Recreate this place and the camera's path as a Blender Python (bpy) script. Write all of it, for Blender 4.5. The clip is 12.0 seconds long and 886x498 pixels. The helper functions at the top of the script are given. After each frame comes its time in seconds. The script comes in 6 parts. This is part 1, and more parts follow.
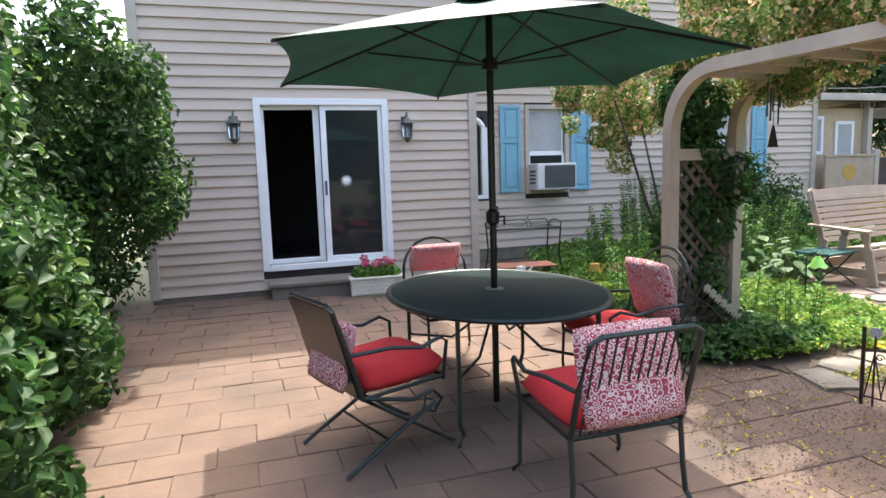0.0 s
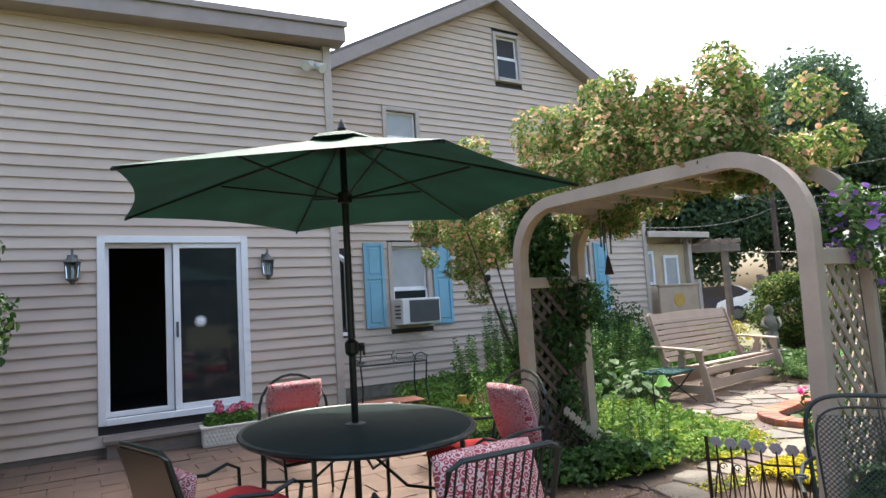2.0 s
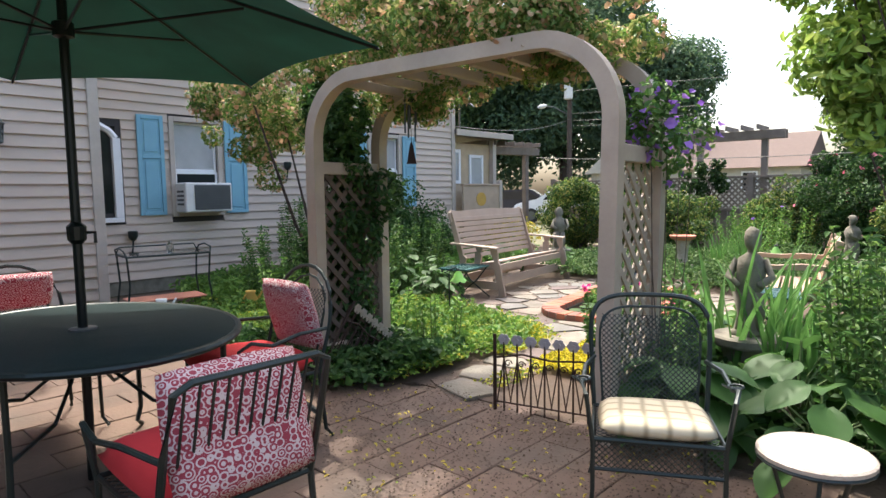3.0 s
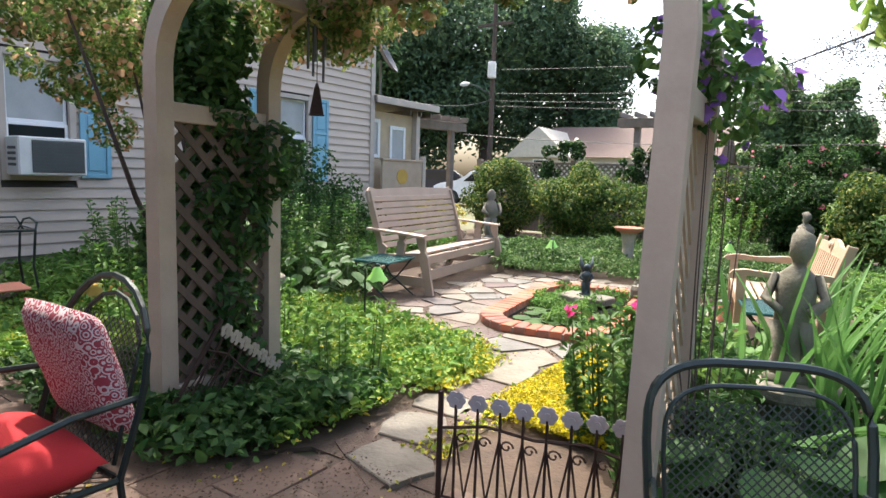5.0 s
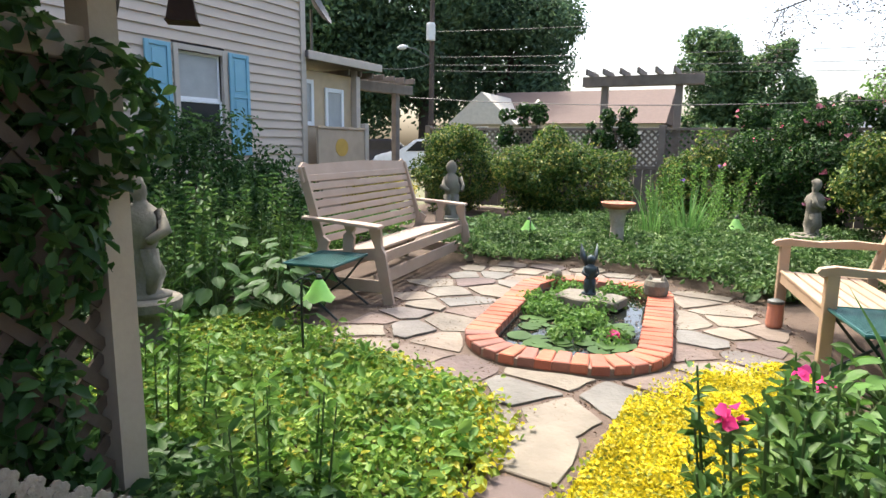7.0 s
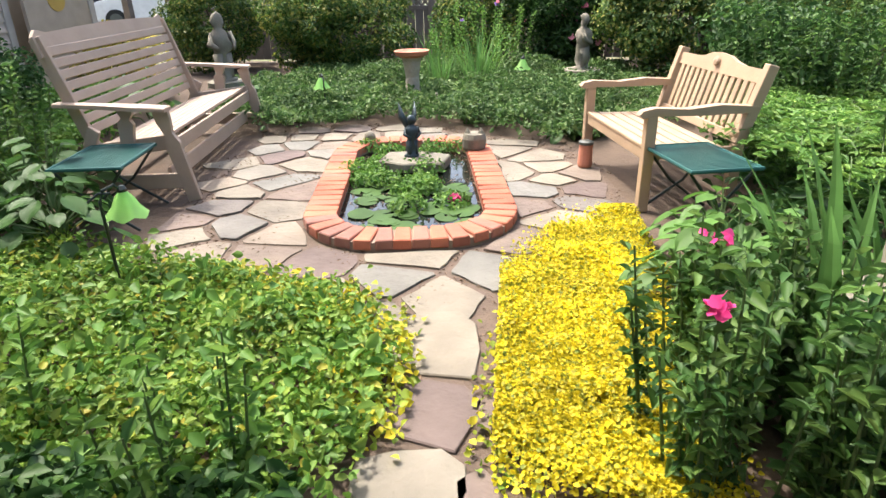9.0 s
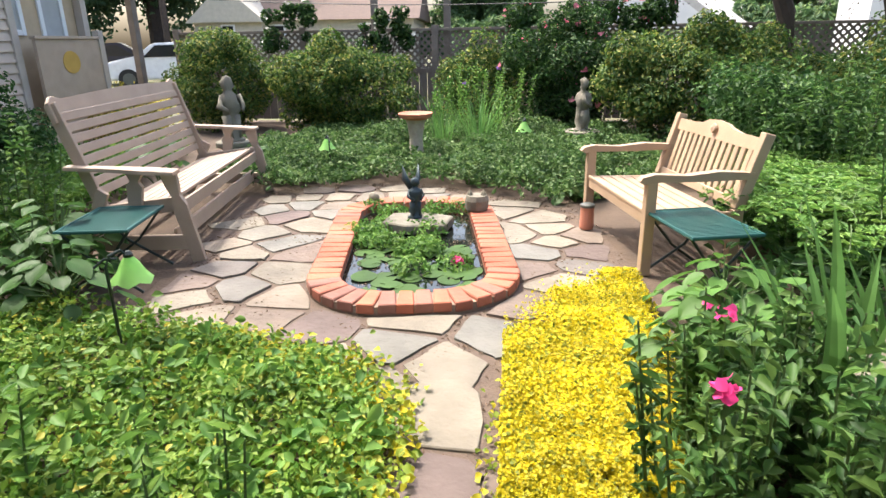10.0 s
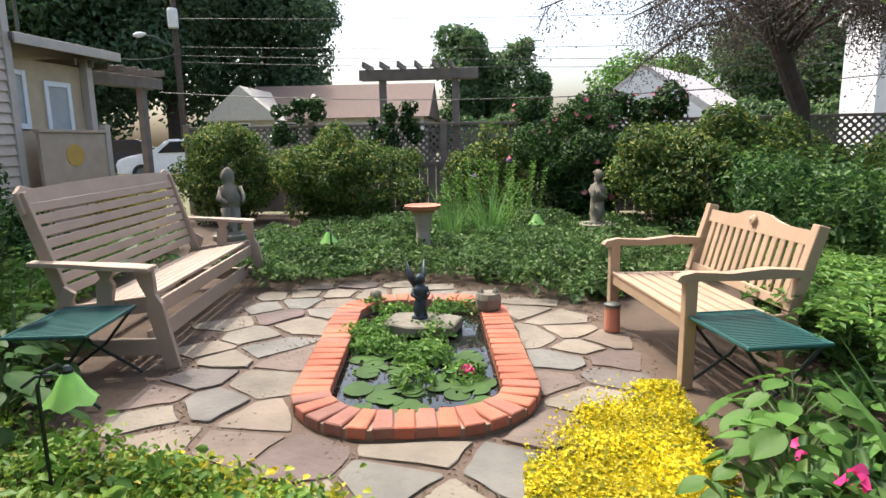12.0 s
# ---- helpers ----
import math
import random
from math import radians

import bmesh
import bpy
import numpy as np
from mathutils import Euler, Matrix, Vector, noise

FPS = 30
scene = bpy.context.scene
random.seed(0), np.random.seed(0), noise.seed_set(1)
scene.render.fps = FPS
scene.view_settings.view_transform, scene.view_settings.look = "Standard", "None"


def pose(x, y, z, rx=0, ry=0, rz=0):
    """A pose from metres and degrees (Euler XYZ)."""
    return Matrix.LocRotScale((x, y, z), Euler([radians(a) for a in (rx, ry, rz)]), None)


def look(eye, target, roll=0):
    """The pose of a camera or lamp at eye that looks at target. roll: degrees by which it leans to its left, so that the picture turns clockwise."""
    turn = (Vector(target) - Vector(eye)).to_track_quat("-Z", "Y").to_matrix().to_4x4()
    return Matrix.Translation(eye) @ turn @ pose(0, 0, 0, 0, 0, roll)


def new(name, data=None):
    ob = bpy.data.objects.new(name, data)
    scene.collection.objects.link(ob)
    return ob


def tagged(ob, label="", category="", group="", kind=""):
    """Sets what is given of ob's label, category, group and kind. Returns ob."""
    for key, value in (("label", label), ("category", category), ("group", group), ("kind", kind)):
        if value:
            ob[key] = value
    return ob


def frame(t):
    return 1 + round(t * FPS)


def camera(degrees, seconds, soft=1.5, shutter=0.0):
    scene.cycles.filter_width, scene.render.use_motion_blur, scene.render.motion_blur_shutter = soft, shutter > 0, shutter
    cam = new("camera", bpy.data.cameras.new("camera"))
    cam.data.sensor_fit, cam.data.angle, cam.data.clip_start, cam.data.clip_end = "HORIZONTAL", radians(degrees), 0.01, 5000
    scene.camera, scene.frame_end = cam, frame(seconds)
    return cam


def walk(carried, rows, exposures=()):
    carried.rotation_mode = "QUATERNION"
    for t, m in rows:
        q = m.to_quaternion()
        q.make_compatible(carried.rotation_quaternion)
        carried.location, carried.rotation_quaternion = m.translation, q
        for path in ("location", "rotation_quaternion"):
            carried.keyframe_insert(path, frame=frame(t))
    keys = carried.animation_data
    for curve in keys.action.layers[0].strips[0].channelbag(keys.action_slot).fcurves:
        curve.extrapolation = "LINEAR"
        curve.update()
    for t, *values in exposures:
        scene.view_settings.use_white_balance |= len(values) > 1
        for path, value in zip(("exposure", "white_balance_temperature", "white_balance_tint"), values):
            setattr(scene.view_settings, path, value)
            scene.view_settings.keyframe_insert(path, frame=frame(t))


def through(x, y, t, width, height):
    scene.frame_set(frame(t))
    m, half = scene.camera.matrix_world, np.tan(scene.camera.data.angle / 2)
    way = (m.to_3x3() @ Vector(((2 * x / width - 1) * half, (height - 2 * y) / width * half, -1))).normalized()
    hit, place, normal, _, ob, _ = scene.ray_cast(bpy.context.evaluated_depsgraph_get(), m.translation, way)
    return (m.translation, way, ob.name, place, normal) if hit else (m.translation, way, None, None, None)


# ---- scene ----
cam = camera(71.5, 12.0)
PATH = [
    (0, (0.611, 0.101, 1.438), (1.222, 1.99, 1.191), -1.8),
    (0.5, (0.592, 0.109, 1.447), (1.112, 2.037, 1.559), -0.9),
    (1, (0.672, 0.116, 1.451), (1.176, 2.03, 1.74), -0.5),
    (1.5, (0.684, 0.118, 1.447), (1.374, 1.975, 1.725), -1.9),
    (2, (0.676, 0.085, 1.373), (1.687, 1.801, 1.557), -3.5),
    (2.5, (0.914, 0.238, 1.341), (2.234, 1.741, 1.331), -2.6),
    (3, (1.112, 0.43, 1.311), (2.581, 1.776, 1.135), -0.8),
    (3.5, (1.335, 0.708, 1.329), (2.861, 1.977, 1.081), -0.6),
    (5.5, (2.476, 1.704, 1.259), (4.127, 2.807, 1.024), 2.4),
    (6, (2.774, 2.006, 1.278), (4.358, 3.19, 0.982), 2.9),
    (6.5, (3.094, 2.247, 1.275), (4.716, 3.37, 0.95), 1.4),
    (7, (3.362, 2.459, 1.257), (5.093, 3.405, 0.925), 0.8),
    (7.5, (3.448, 2.715, 1.252), (5.314, 3.314, 0.85), -0.6),
    (9.3, (3.563, 2.99, 1.351), (5.38, 3.186, 0.539), -1.1),
    (9.5, (3.56, 2.982, 1.352), (5.385, 3.188, 0.561), -1.3),
    (10, (3.57, 2.995, 1.403), (5.452, 3.213, 0.762), -0.9),
    (10.5, (3.585, 3.01, 1.43), (5.53, 3.23, 1.021), -0.9),
    (11, (3.592, 3.015, 1.4), (5.568, 3.219, 1.169), -1.0),
    (11.5, (3.665, 3.042, 1.375), (5.636, 3.263, 1.12), -0.8),
    (12, (4.04, 3.038, 1.332), (5.992, 3.29, 0.98), -1.0),
]
walk(cam, [(t, look(eye, target, roll)) for t, eye, target, roll in PATH], [(0, 2.5), (0.5, 2.55), (1, 2.3), (2, 2.1), (3.5, 2.0), (6, 2.2), (7.5, 1.9), (9.5, 2.05), (10.5, 2.0), (12, 1.6)])

# ---- world, sun, exposure ----
SUN = Vector((0.62, 1.0, 2.2)).normalized()
world = bpy.data.worlds.new("sky")
scene.world = world
world.use_nodes = True
wn = world.node_tree.nodes
sky = wn.new("ShaderNodeTexSky")
sky.sky_type = "NISHITA"
sky.sun_disc = False
sky.sun_elevation = math.asin(SUN.z)
sky.sun_rotation = math.atan2(SUN.x, SUN.y)
sky.dust_density = 6.0
sky.air_density = 1.0
wn["Background"].inputs["Strength"].default_value = 0.15
world.node_tree.links.new(sky.outputs[0], wn["Background"].inputs["Color"])
sun_data = bpy.data.lights.new("sun", "SUN")
sun_data.energy, sun_data.angle, sun_data.color = 1.5, radians(0.6), (1.0, 0.95, 0.87)
sun_ob = new("sun", sun_data)
sun_ob.matrix_world = look(SUN * 40, (0, 0, 0))


# ---- materials ----
def material(name, a, b=None, rough=0.7, metal=0.0, scale=6.0, fine=60.0, bump=0.15, vary=0.0, island=False, spec=0.5, stain=None):
    """Two tones mixed by coarse and fine noise; vary: how far each piece or island differs in brightness."""
    m = bpy.data.materials.new(name)
    m.use_nodes = True
    nt, n = m.node_tree, m.node_tree.nodes
    bsdf = n["Principled BSDF"]
    b = b or tuple(c * 0.78 for c in a)
    geo = n.new("ShaderNodeNewGeometry")
    n1, n2 = n.new("ShaderNodeTexNoise"), n.new("ShaderNodeTexNoise")
    n1.inputs["Scale"].default_value, n2.inputs["Scale"].default_value = scale, fine
    n1.inputs["Detail"].default_value, n2.inputs["Detail"].default_value = 5, 3
    nt.links.new(geo.outputs["Position"], n1.inputs["Vector"])
    nt.links.new(geo.outputs["Position"], n2.inputs["Vector"])
    mx = n.new("ShaderNodeMix")
    mx.data_type = "RGBA"
    mx.inputs[6].default_value, mx.inputs[7].default_value = (*a, 1), (*b, 1)
    ad = n.new("ShaderNodeMath")
    ad.operation = "MULTIPLY_ADD"
    ad.inputs[1].default_value = 0.5
    nt.links.new(n2.outputs[0], ad.inputs[0])
    hal = n.new("ShaderNodeMath")
    hal.operation = "MULTIPLY_ADD"
    hal.inputs[1].default_value, hal.inputs[2].default_value = 1.6, -0.55
    nt.links.new(n1.outputs[0], hal.inputs[0])
    nt.links.new(hal.outputs[0], ad.inputs[2])
    nt.links.new(ad.outputs[0], mx.inputs[0])
    out = mx.outputs[2]
    if stain:
        n3 = n.new("ShaderNodeTexNoise")
        n3.inputs["Scale"].default_value, n3.inputs["Detail"].default_value = 1.3, 6
        nt.links.new(geo.outputs["Position"], n3.inputs["Vector"])
        rp = n.new("ShaderNodeValToRGB")
        rp.color_ramp.elements[0].position, rp.color_ramp.elements[1].position = 0.5, 0.68
        nt.links.new(n3.outputs[0], rp.inputs[0])
        ms = n.new("ShaderNodeMix")
        ms.data_type = "RGBA"
        ms.inputs[7].default_value = (*stain, 1)
        nt.links.new(rp.outputs[0], ms.inputs[0])
        nt.links.new(out, ms.inputs[6])
        out = ms.outputs[2]
    if vary:
        if island:
            src = n.new("ShaderNodeNewGeometry").outputs["Random Per Island"]
        else:
            src = n.new("ShaderNodeObjectInfo").outputs["Random"]
        mp = n.new("ShaderNodeMapRange")
        mp.inputs["To Min"].default_value, mp.inputs["To Max"].default_value = 1 - vary, 1 + vary
        nt.links.new(src, mp.inputs["Value"])
        hs = n.new("ShaderNodeHueSaturation")
        nt.links.new(mp.outputs[0], hs.inputs["Value"])
        nt.links.new(out, hs.inputs["Color"])
        out = hs.outputs[0]
    nt.links.new(out, bsdf.inputs["Base Color"])
    bsdf.inputs["Roughness"].default_value, bsdf.inputs["Metallic"].default_value = rough, metal
    bsdf.inputs["Specular IOR Level"].default_value = spec
    if bump:
        bp = n.new("ShaderNodeBump")
        bp.inputs["Strength"].default_value, bp.inputs["Distance"].default_value = bump, 0.01
        nt.links.new(ad.outputs[0], bp.inputs["Height"])
        nt.links.new(bp.outputs[0], bsdf.inputs["Normal"])
    return m


def ramp_material(name, stops, island=True, rough=0.5, through=0.35, bump=0.0, spec=0.4):
    """Each island or object takes one tone of the ramp; through: the share of light let through (leaves, petals, cloth)."""
    m = bpy.data.materials.new(name)
    m.use_nodes = True
    nt, n = m.node_tree, m.node_tree.nodes
    bsdf = n["Principled BSDF"]
    src = n.new("ShaderNodeNewGeometry").outputs["Random Per Island"] if island else n.new("ShaderNodeObjectInfo").outputs["Random"]
    rp = n.new("ShaderNodeValToRGB")
    els = rp.color_ramp.elements
    while len(els) < len(stops):
        els.new(0.5)
    for e, (p, c) in zip(els, stops):
        e.position, e.color = p, (*c, 1)
    nt.links.new(src, rp.inputs[0])
    geo, nz = n.new("ShaderNodeNewGeometry"), n.new("ShaderNodeTexNoise")
    nz.inputs["Scale"].default_value, nz.inputs["Detail"].default_value = 3.0, 6
    nt.links.new(geo.outputs["Position"], nz.inputs["Vector"])
    mp = n.new("ShaderNodeMapRange")
    mp.inputs["From Min"].default_value, mp.inputs["From Max"].default_value = 0.3, 0.7
    mp.inputs["To Min"].default_value, mp.inputs["To Max"].default_value = 0.72, 1.25
    nt.links.new(nz.outputs[0], mp.inputs["Value"])
    hs = n.new("ShaderNodeHueSaturation")
    nt.links.new(mp.outputs[0], hs.inputs["Value"])
    nt.links.new(rp.outputs[0], hs.inputs["Color"])
    nt.links.new(hs.outputs[0], bsdf.inputs["Base Color"])
    bsdf.inputs["Roughness"].default_value = rough
    bsdf.inputs["Specular IOR Level"].default_value = spec
    if bump:
        nb, bp = n.new("ShaderNodeTexNoise"), n.new("ShaderNodeBump")
        nb.inputs["Scale"].default_value, nb.inputs["Detail"].default_value = 25.0, 6
        nt.links.new(geo.outputs["Position"], nb.inputs["Vector"])
        bp.inputs["Strength"].default_value, bp.inputs["Distance"].default_value = bump, 0.01
        nt.links.new(nb.outputs[0], bp.inputs["Height"])
        nt.links.new(bp.outputs[0], bsdf.inputs["Normal"])
    if through:
        tr, ms = n.new("ShaderNodeBsdfTranslucent"), n.new("ShaderNodeMixShader")
        nt.links.new(hs.outputs[0], tr.inputs["Color"])
        ms.inputs[0].default_value = through
        nt.links.new(bsdf.outputs[0], ms.inputs[1])
        nt.links.new(tr.outputs[0], ms.inputs[2])
        nt.links.new(ms.outputs[0], n["Material Output"].inputs["Surface"])
    return m


def glass_material(name, tint, rough=0.05):
    m = bpy.data.materials.new(name)
    m.use_nodes = True
    bsdf = m.node_tree.nodes["Principled BSDF"]
    bsdf.inputs["Base Color"].default_value = (*tint, 1)
    bsdf.inputs["Roughness"].default_value = rough
    bsdf.inputs["Transmission Weight"].default_value = 1.0
    bsdf.inputs["IOR"].default_value = 1.45
    return m


def pattern_material(name, ground, mark, size=16.0, stripes=False):
    """Woven cloth printed with rings and scrolls, or with a pale plaid."""
    m = material(name, ground, rough=0.9, scale=8, fine=220, bump=0.2)
    nt, n = m.node_tree, m.node_tree.nodes
    tc = n.new("ShaderNodeTexCoord")
    mx = n.new("ShaderNodeMix")
    mx.data_type = "RGBA"
    mx.inputs[6].default_value, mx.inputs[7].default_value = (*ground, 1), (*mark, 1)
    if stripes:
        sums = []
        for axis in ("X", "Y"):
            w = n.new("ShaderNodeTexWave")
            w.bands_direction = axis
            w.inputs["Scale"].default_value, w.inputs["Distortion"].default_value = size, 0.6
            nt.links.new(tc.outputs["Object"], w.inputs["Vector"])
            pw = n.new("ShaderNodeMath")
            pw.operation = "POWER"
            pw.inputs[1].default_value = 6
            nt.links.new(w.outputs["Fac"], pw.inputs[0])
            sums.append(pw.outputs[0])
        mm = n.new("ShaderNodeMath")
        mm.operation = "MAXIMUM"
        nt.links.new(sums[0], mm.inputs[0])
        nt.links.new(sums[1], mm.inputs[1])
        fac = mm.outputs[0]
    else:
        v = n.new("ShaderNodeTexVoronoi")
        v.inputs["Scale"].default_value, v.inputs["Randomness"].default_value = size, 0.55
        nt.links.new(tc.outputs["Object"], v.inputs["Vector"])
        si = n.new("ShaderNodeMath")
        si.operation = "MULTIPLY"
        si.inputs[1].default_value = 19.0
        nt.links.new(v.outputs["Distance"], si.inputs[0])
        sn = n.new("ShaderNodeMath")
        sn.operation = "SINE"
        nt.links.new(si.outputs[0], sn.inputs[0])
        gt = n.new("ShaderNodeMath")
        gt.operation = "GREATER_THAN"
        gt.inputs[1].default_value = -0.25
        nt.links.new(sn.outputs[0], gt.inputs[0])
        fac = gt.outputs[0]
    nt.links.new(fac, mx.inputs[0])
    nt.links.new(mx.outputs[2], n["Principled BSDF"].inputs["Base Color"])
    return m


M = {
    "siding": material("vinyl siding", (0.55, 0.442, 0.352), (0.495, 0.395, 0.314), 0.55, scale=2, fine=90, bump=0.05, vary=0.05),
    "trim": material("tan trim", (0.50, 0.43, 0.36), rough=0.5, bump=0.05),
    "fascia": material("brown fascia", (0.34, 0.28, 0.245), rough=0.5, bump=0.05),
    "roof": material("roof shingles", (0.16, 0.14, 0.13), (0.10, 0.09, 0.085), 0.9, scale=10, fine=120, bump=0.4),
    "white": material("white vinyl", (0.80, 0.80, 0.79), (0.74, 0.74, 0.73), 0.4, bump=0.03),
    # near-black puts the gloom of unlit rooms into the colour; also fills wall cores
    "inside": material("near-black room gloom", (0.05, 0.045, 0.045), rough=0.8),
    "shutter": material("blue shutter paint", (0.20, 0.42, 0.52), (0.17, 0.37, 0.47), 0.5, bump=0.06),
    "iron": material("dark green iron", (0.012, 0.022, 0.02), (0.02, 0.028, 0.025), 0.4, 0.3, bump=0.08),
    "rust": material("rusted iron", (0.06, 0.03, 0.02), (0.03, 0.018, 0.014), 0.8, 0.4, bump=0.4),
    "tabletop": material("dark green mesh tabletop", (0.009, 0.02, 0.02), (0.013, 0.027, 0.026), 0.55, 0.0, fine=260, bump=0.3, spec=0.05),
    "greenmesh": material("green painted mesh", (0.02, 0.09, 0.085), (0.03, 0.12, 0.11), 0.4, 0.3, fine=200, bump=0.3),
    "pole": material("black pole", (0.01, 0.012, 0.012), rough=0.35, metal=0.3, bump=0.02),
    "red": material("red canvas", (0.52, 0.025, 0.03), (0.42, 0.018, 0.022), 0.9, scale=7, fine=300, bump=0.2),
    "print": pattern_material("printed cloth", (0.52, 0.42, 0.41), (0.27, 0.035, 0.055), 34.0),
    "plaid": pattern_material("plaid cushion cloth", (0.56, 0.49, 0.34), (0.30, 0.25, 0.16), 3.2, True),
    "arbor": material("arbor paint", (0.43, 0.35, 0.27), (0.34, 0.27, 0.21), 0.65, scale=5, fine=50, bump=0.2),
    "oldwood": material("weathered wood", (0.22, 0.18, 0.15), (0.13, 0.11, 0.09), 0.85, scale=6, fine=45, bump=0.5),
    "glider": material("glider bench wood", (0.40, 0.305, 0.23), (0.32, 0.24, 0.18), 0.6, scale=5, fine=55, bump=0.2, vary=0.08),
    "teak": material("pale teak", (0.40, 0.285, 0.19), (0.32, 0.225, 0.145), 0.6, scale=5, fine=60, bump=0.25, vary=0.08),
    "paver": material("patio paver", (0.155, 0.099, 0.069), (0.10, 0.066, 0.048), 0.85, scale=3.5, fine=45, bump=0.5, vary=0.09, stain=(0.085, 0.063, 0.047)),
    "soil": material("soil and mulch", (0.11, 0.075, 0.05), (0.06, 0.042, 0.03), 0.95, scale=5, fine=55, bump=0.9),
    "litter": material("dry mulch chips", (0.20, 0.135, 0.085), (0.12, 0.08, 0.055), 0.95, scale=40, fine=90, bump=0.3),
    "ground": material("lawn ground", (0.10, 0.13, 0.045), (0.12, 0.09, 0.055), 0.95, scale=1.5, fine=30, bump=0.8),
    "joint": material("gritty joints", (0.13, 0.092, 0.066), (0.075, 0.053, 0.039), 0.95, scale=9, fine=90, bump=1.0),
    "stone": ramp_material("flagstone", [(0.0, (0.17, 0.15, 0.118)), (0.35, (0.205, 0.178, 0.135)), (0.6, (0.145, 0.14, 0.122)), (0.72, (0.108, 0.08, 0.073)), (0.85, (0.15, 0.115, 0.092)), (1.0, (0.22, 0.185, 0.14))], False, 0.85, 0, 0.9),
    "brick": ramp_material("pond brick", [(0.0, (0.36, 0.105, 0.06)), (0.5, (0.42, 0.14, 0.08)), (0.8, (0.33, 0.115, 0.075)), (1.0, (0.22, 0.11, 0.085))], False, 0.85, 0, 0.6),
    "mortar": material("mortar", (0.30, 0.21, 0.15), (0.20, 0.14, 0.105), 0.95, fine=100, bump=0.6),
    "water": material("pond water", (0.012, 0.016, 0.012), rough=0.04, bump=0.02, scale=4, fine=12),
    "concrete": material("mossy cast stone", (0.24, 0.215, 0.17), (0.10, 0.095, 0.065), 0.9, scale=9, fine=70, bump=0.7),
    "bronze": material("verdigris bronze", (0.05, 0.075, 0.085), (0.02, 0.03, 0.035), 0.5, 0.5, bump=0.4),
    "terracotta": material("terracotta", (0.55, 0.22, 0.14), rough=0.85, bump=0.4),
    "bark": material("bark", (0.09, 0.065, 0.05), (0.045, 0.035, 0.03), 0.95, scale=9, fine=40, bump=1.0),
    "stem": material("plant stem", (0.07, 0.12, 0.03), rough=0.7, bump=0.1),
    "plastic": material("ivory wicker planter", (0.72, 0.68, 0.58), (0.62, 0.58, 0.5), 0.6, bump=0.2),
    "aircon": material("ivory casing", (0.70, 0.69, 0.65), rough=0.5, bump=0.05),
    "grille": material("dark grille", (0.09, 0.09, 0.09), rough=0.6, fine=150, bump=0.4),
    "lamp": material("aged pewter lantern", (0.12, 0.13, 0.12), rough=0.5, metal=0.6, bump=0.2),
    "glass": material("window glass", (0.02, 0.024, 0.026), rough=0.05, bump=0.0, spec=0.35),
    # opaque pale pane; curtain and sky reflection are put into its colour
    "pale_pane": material("pale painted window pane", (0.42, 0.43, 0.42), rough=0.35, bump=0.05),
    "tan": material("tan stucco", (0.55, 0.42, 0.27), rough=0.8, bump=0.2),
    "gate": material("tan board gate", (0.47, 0.36, 0.26), rough=0.7, bump=0.2),
    "yellowpaint": material("faded yellow emblem", (0.55, 0.34, 0.07), rough=0.8),
    "farwall": material("cream house wall", (0.50, 0.46, 0.38), rough=0.8),
    "farwhite": material("white house siding", (0.6, 0.61, 0.63), rough=0.7, scale=1),
    "farroof": material("brown shingles", (0.14, 0.098, 0.08), (0.11, 0.078, 0.064), 0.9, bump=0.3),
    "greyroof": material("pale grey shingles", (0.42, 0.41, 0.40), rough=0.9, bump=0.3),
    "carwhite": material("white car paint", (0.75, 0.76, 0.78), rough=0.2, bump=0),
    "cardark": material("dark blue car paint", (0.02, 0.025, 0.04), rough=0.2, bump=0),
    "rubber": material("rubber", (0.015, 0.015, 0.015), rough=0.8),
    "redlens": material("red tail lens", (0.5, 0.02, 0.02), rough=0.2),
    "wire": material("cable", (0.03, 0.03, 0.03), rough=0.6),
    "canopy": ramp_material("green umbrella cloth", [(0.0, (0.013, 0.062, 0.044)), (1.0, (0.016, 0.07, 0.05))], True, 0.7, 0.06, spec=0.3),
    "shadeglass": ramp_material("green glass shade", [(0.0, (0.25, 0.55, 0.12)), (1.0, (0.34, 0.62, 0.2))], True, 0.2, 0.5),
    "clearglass": glass_material("lantern glass", (0.85, 0.9, 0.88)),
    "tin": material("painted tin", (0.42, 0.42, 0.45), (0.3, 0.25, 0.24), 0.6, bump=0.2),
    "darkslat": material("dark brown slat", (0.13, 0.09, 0.065), (0.075, 0.055, 0.042), 0.85, bump=0.4),
    "mosaic": material("cream mosaic", (0.42, 0.37, 0.30), (0.30, 0.25, 0.20), 0.5, scale=30, fine=120, bump=0.4),
}
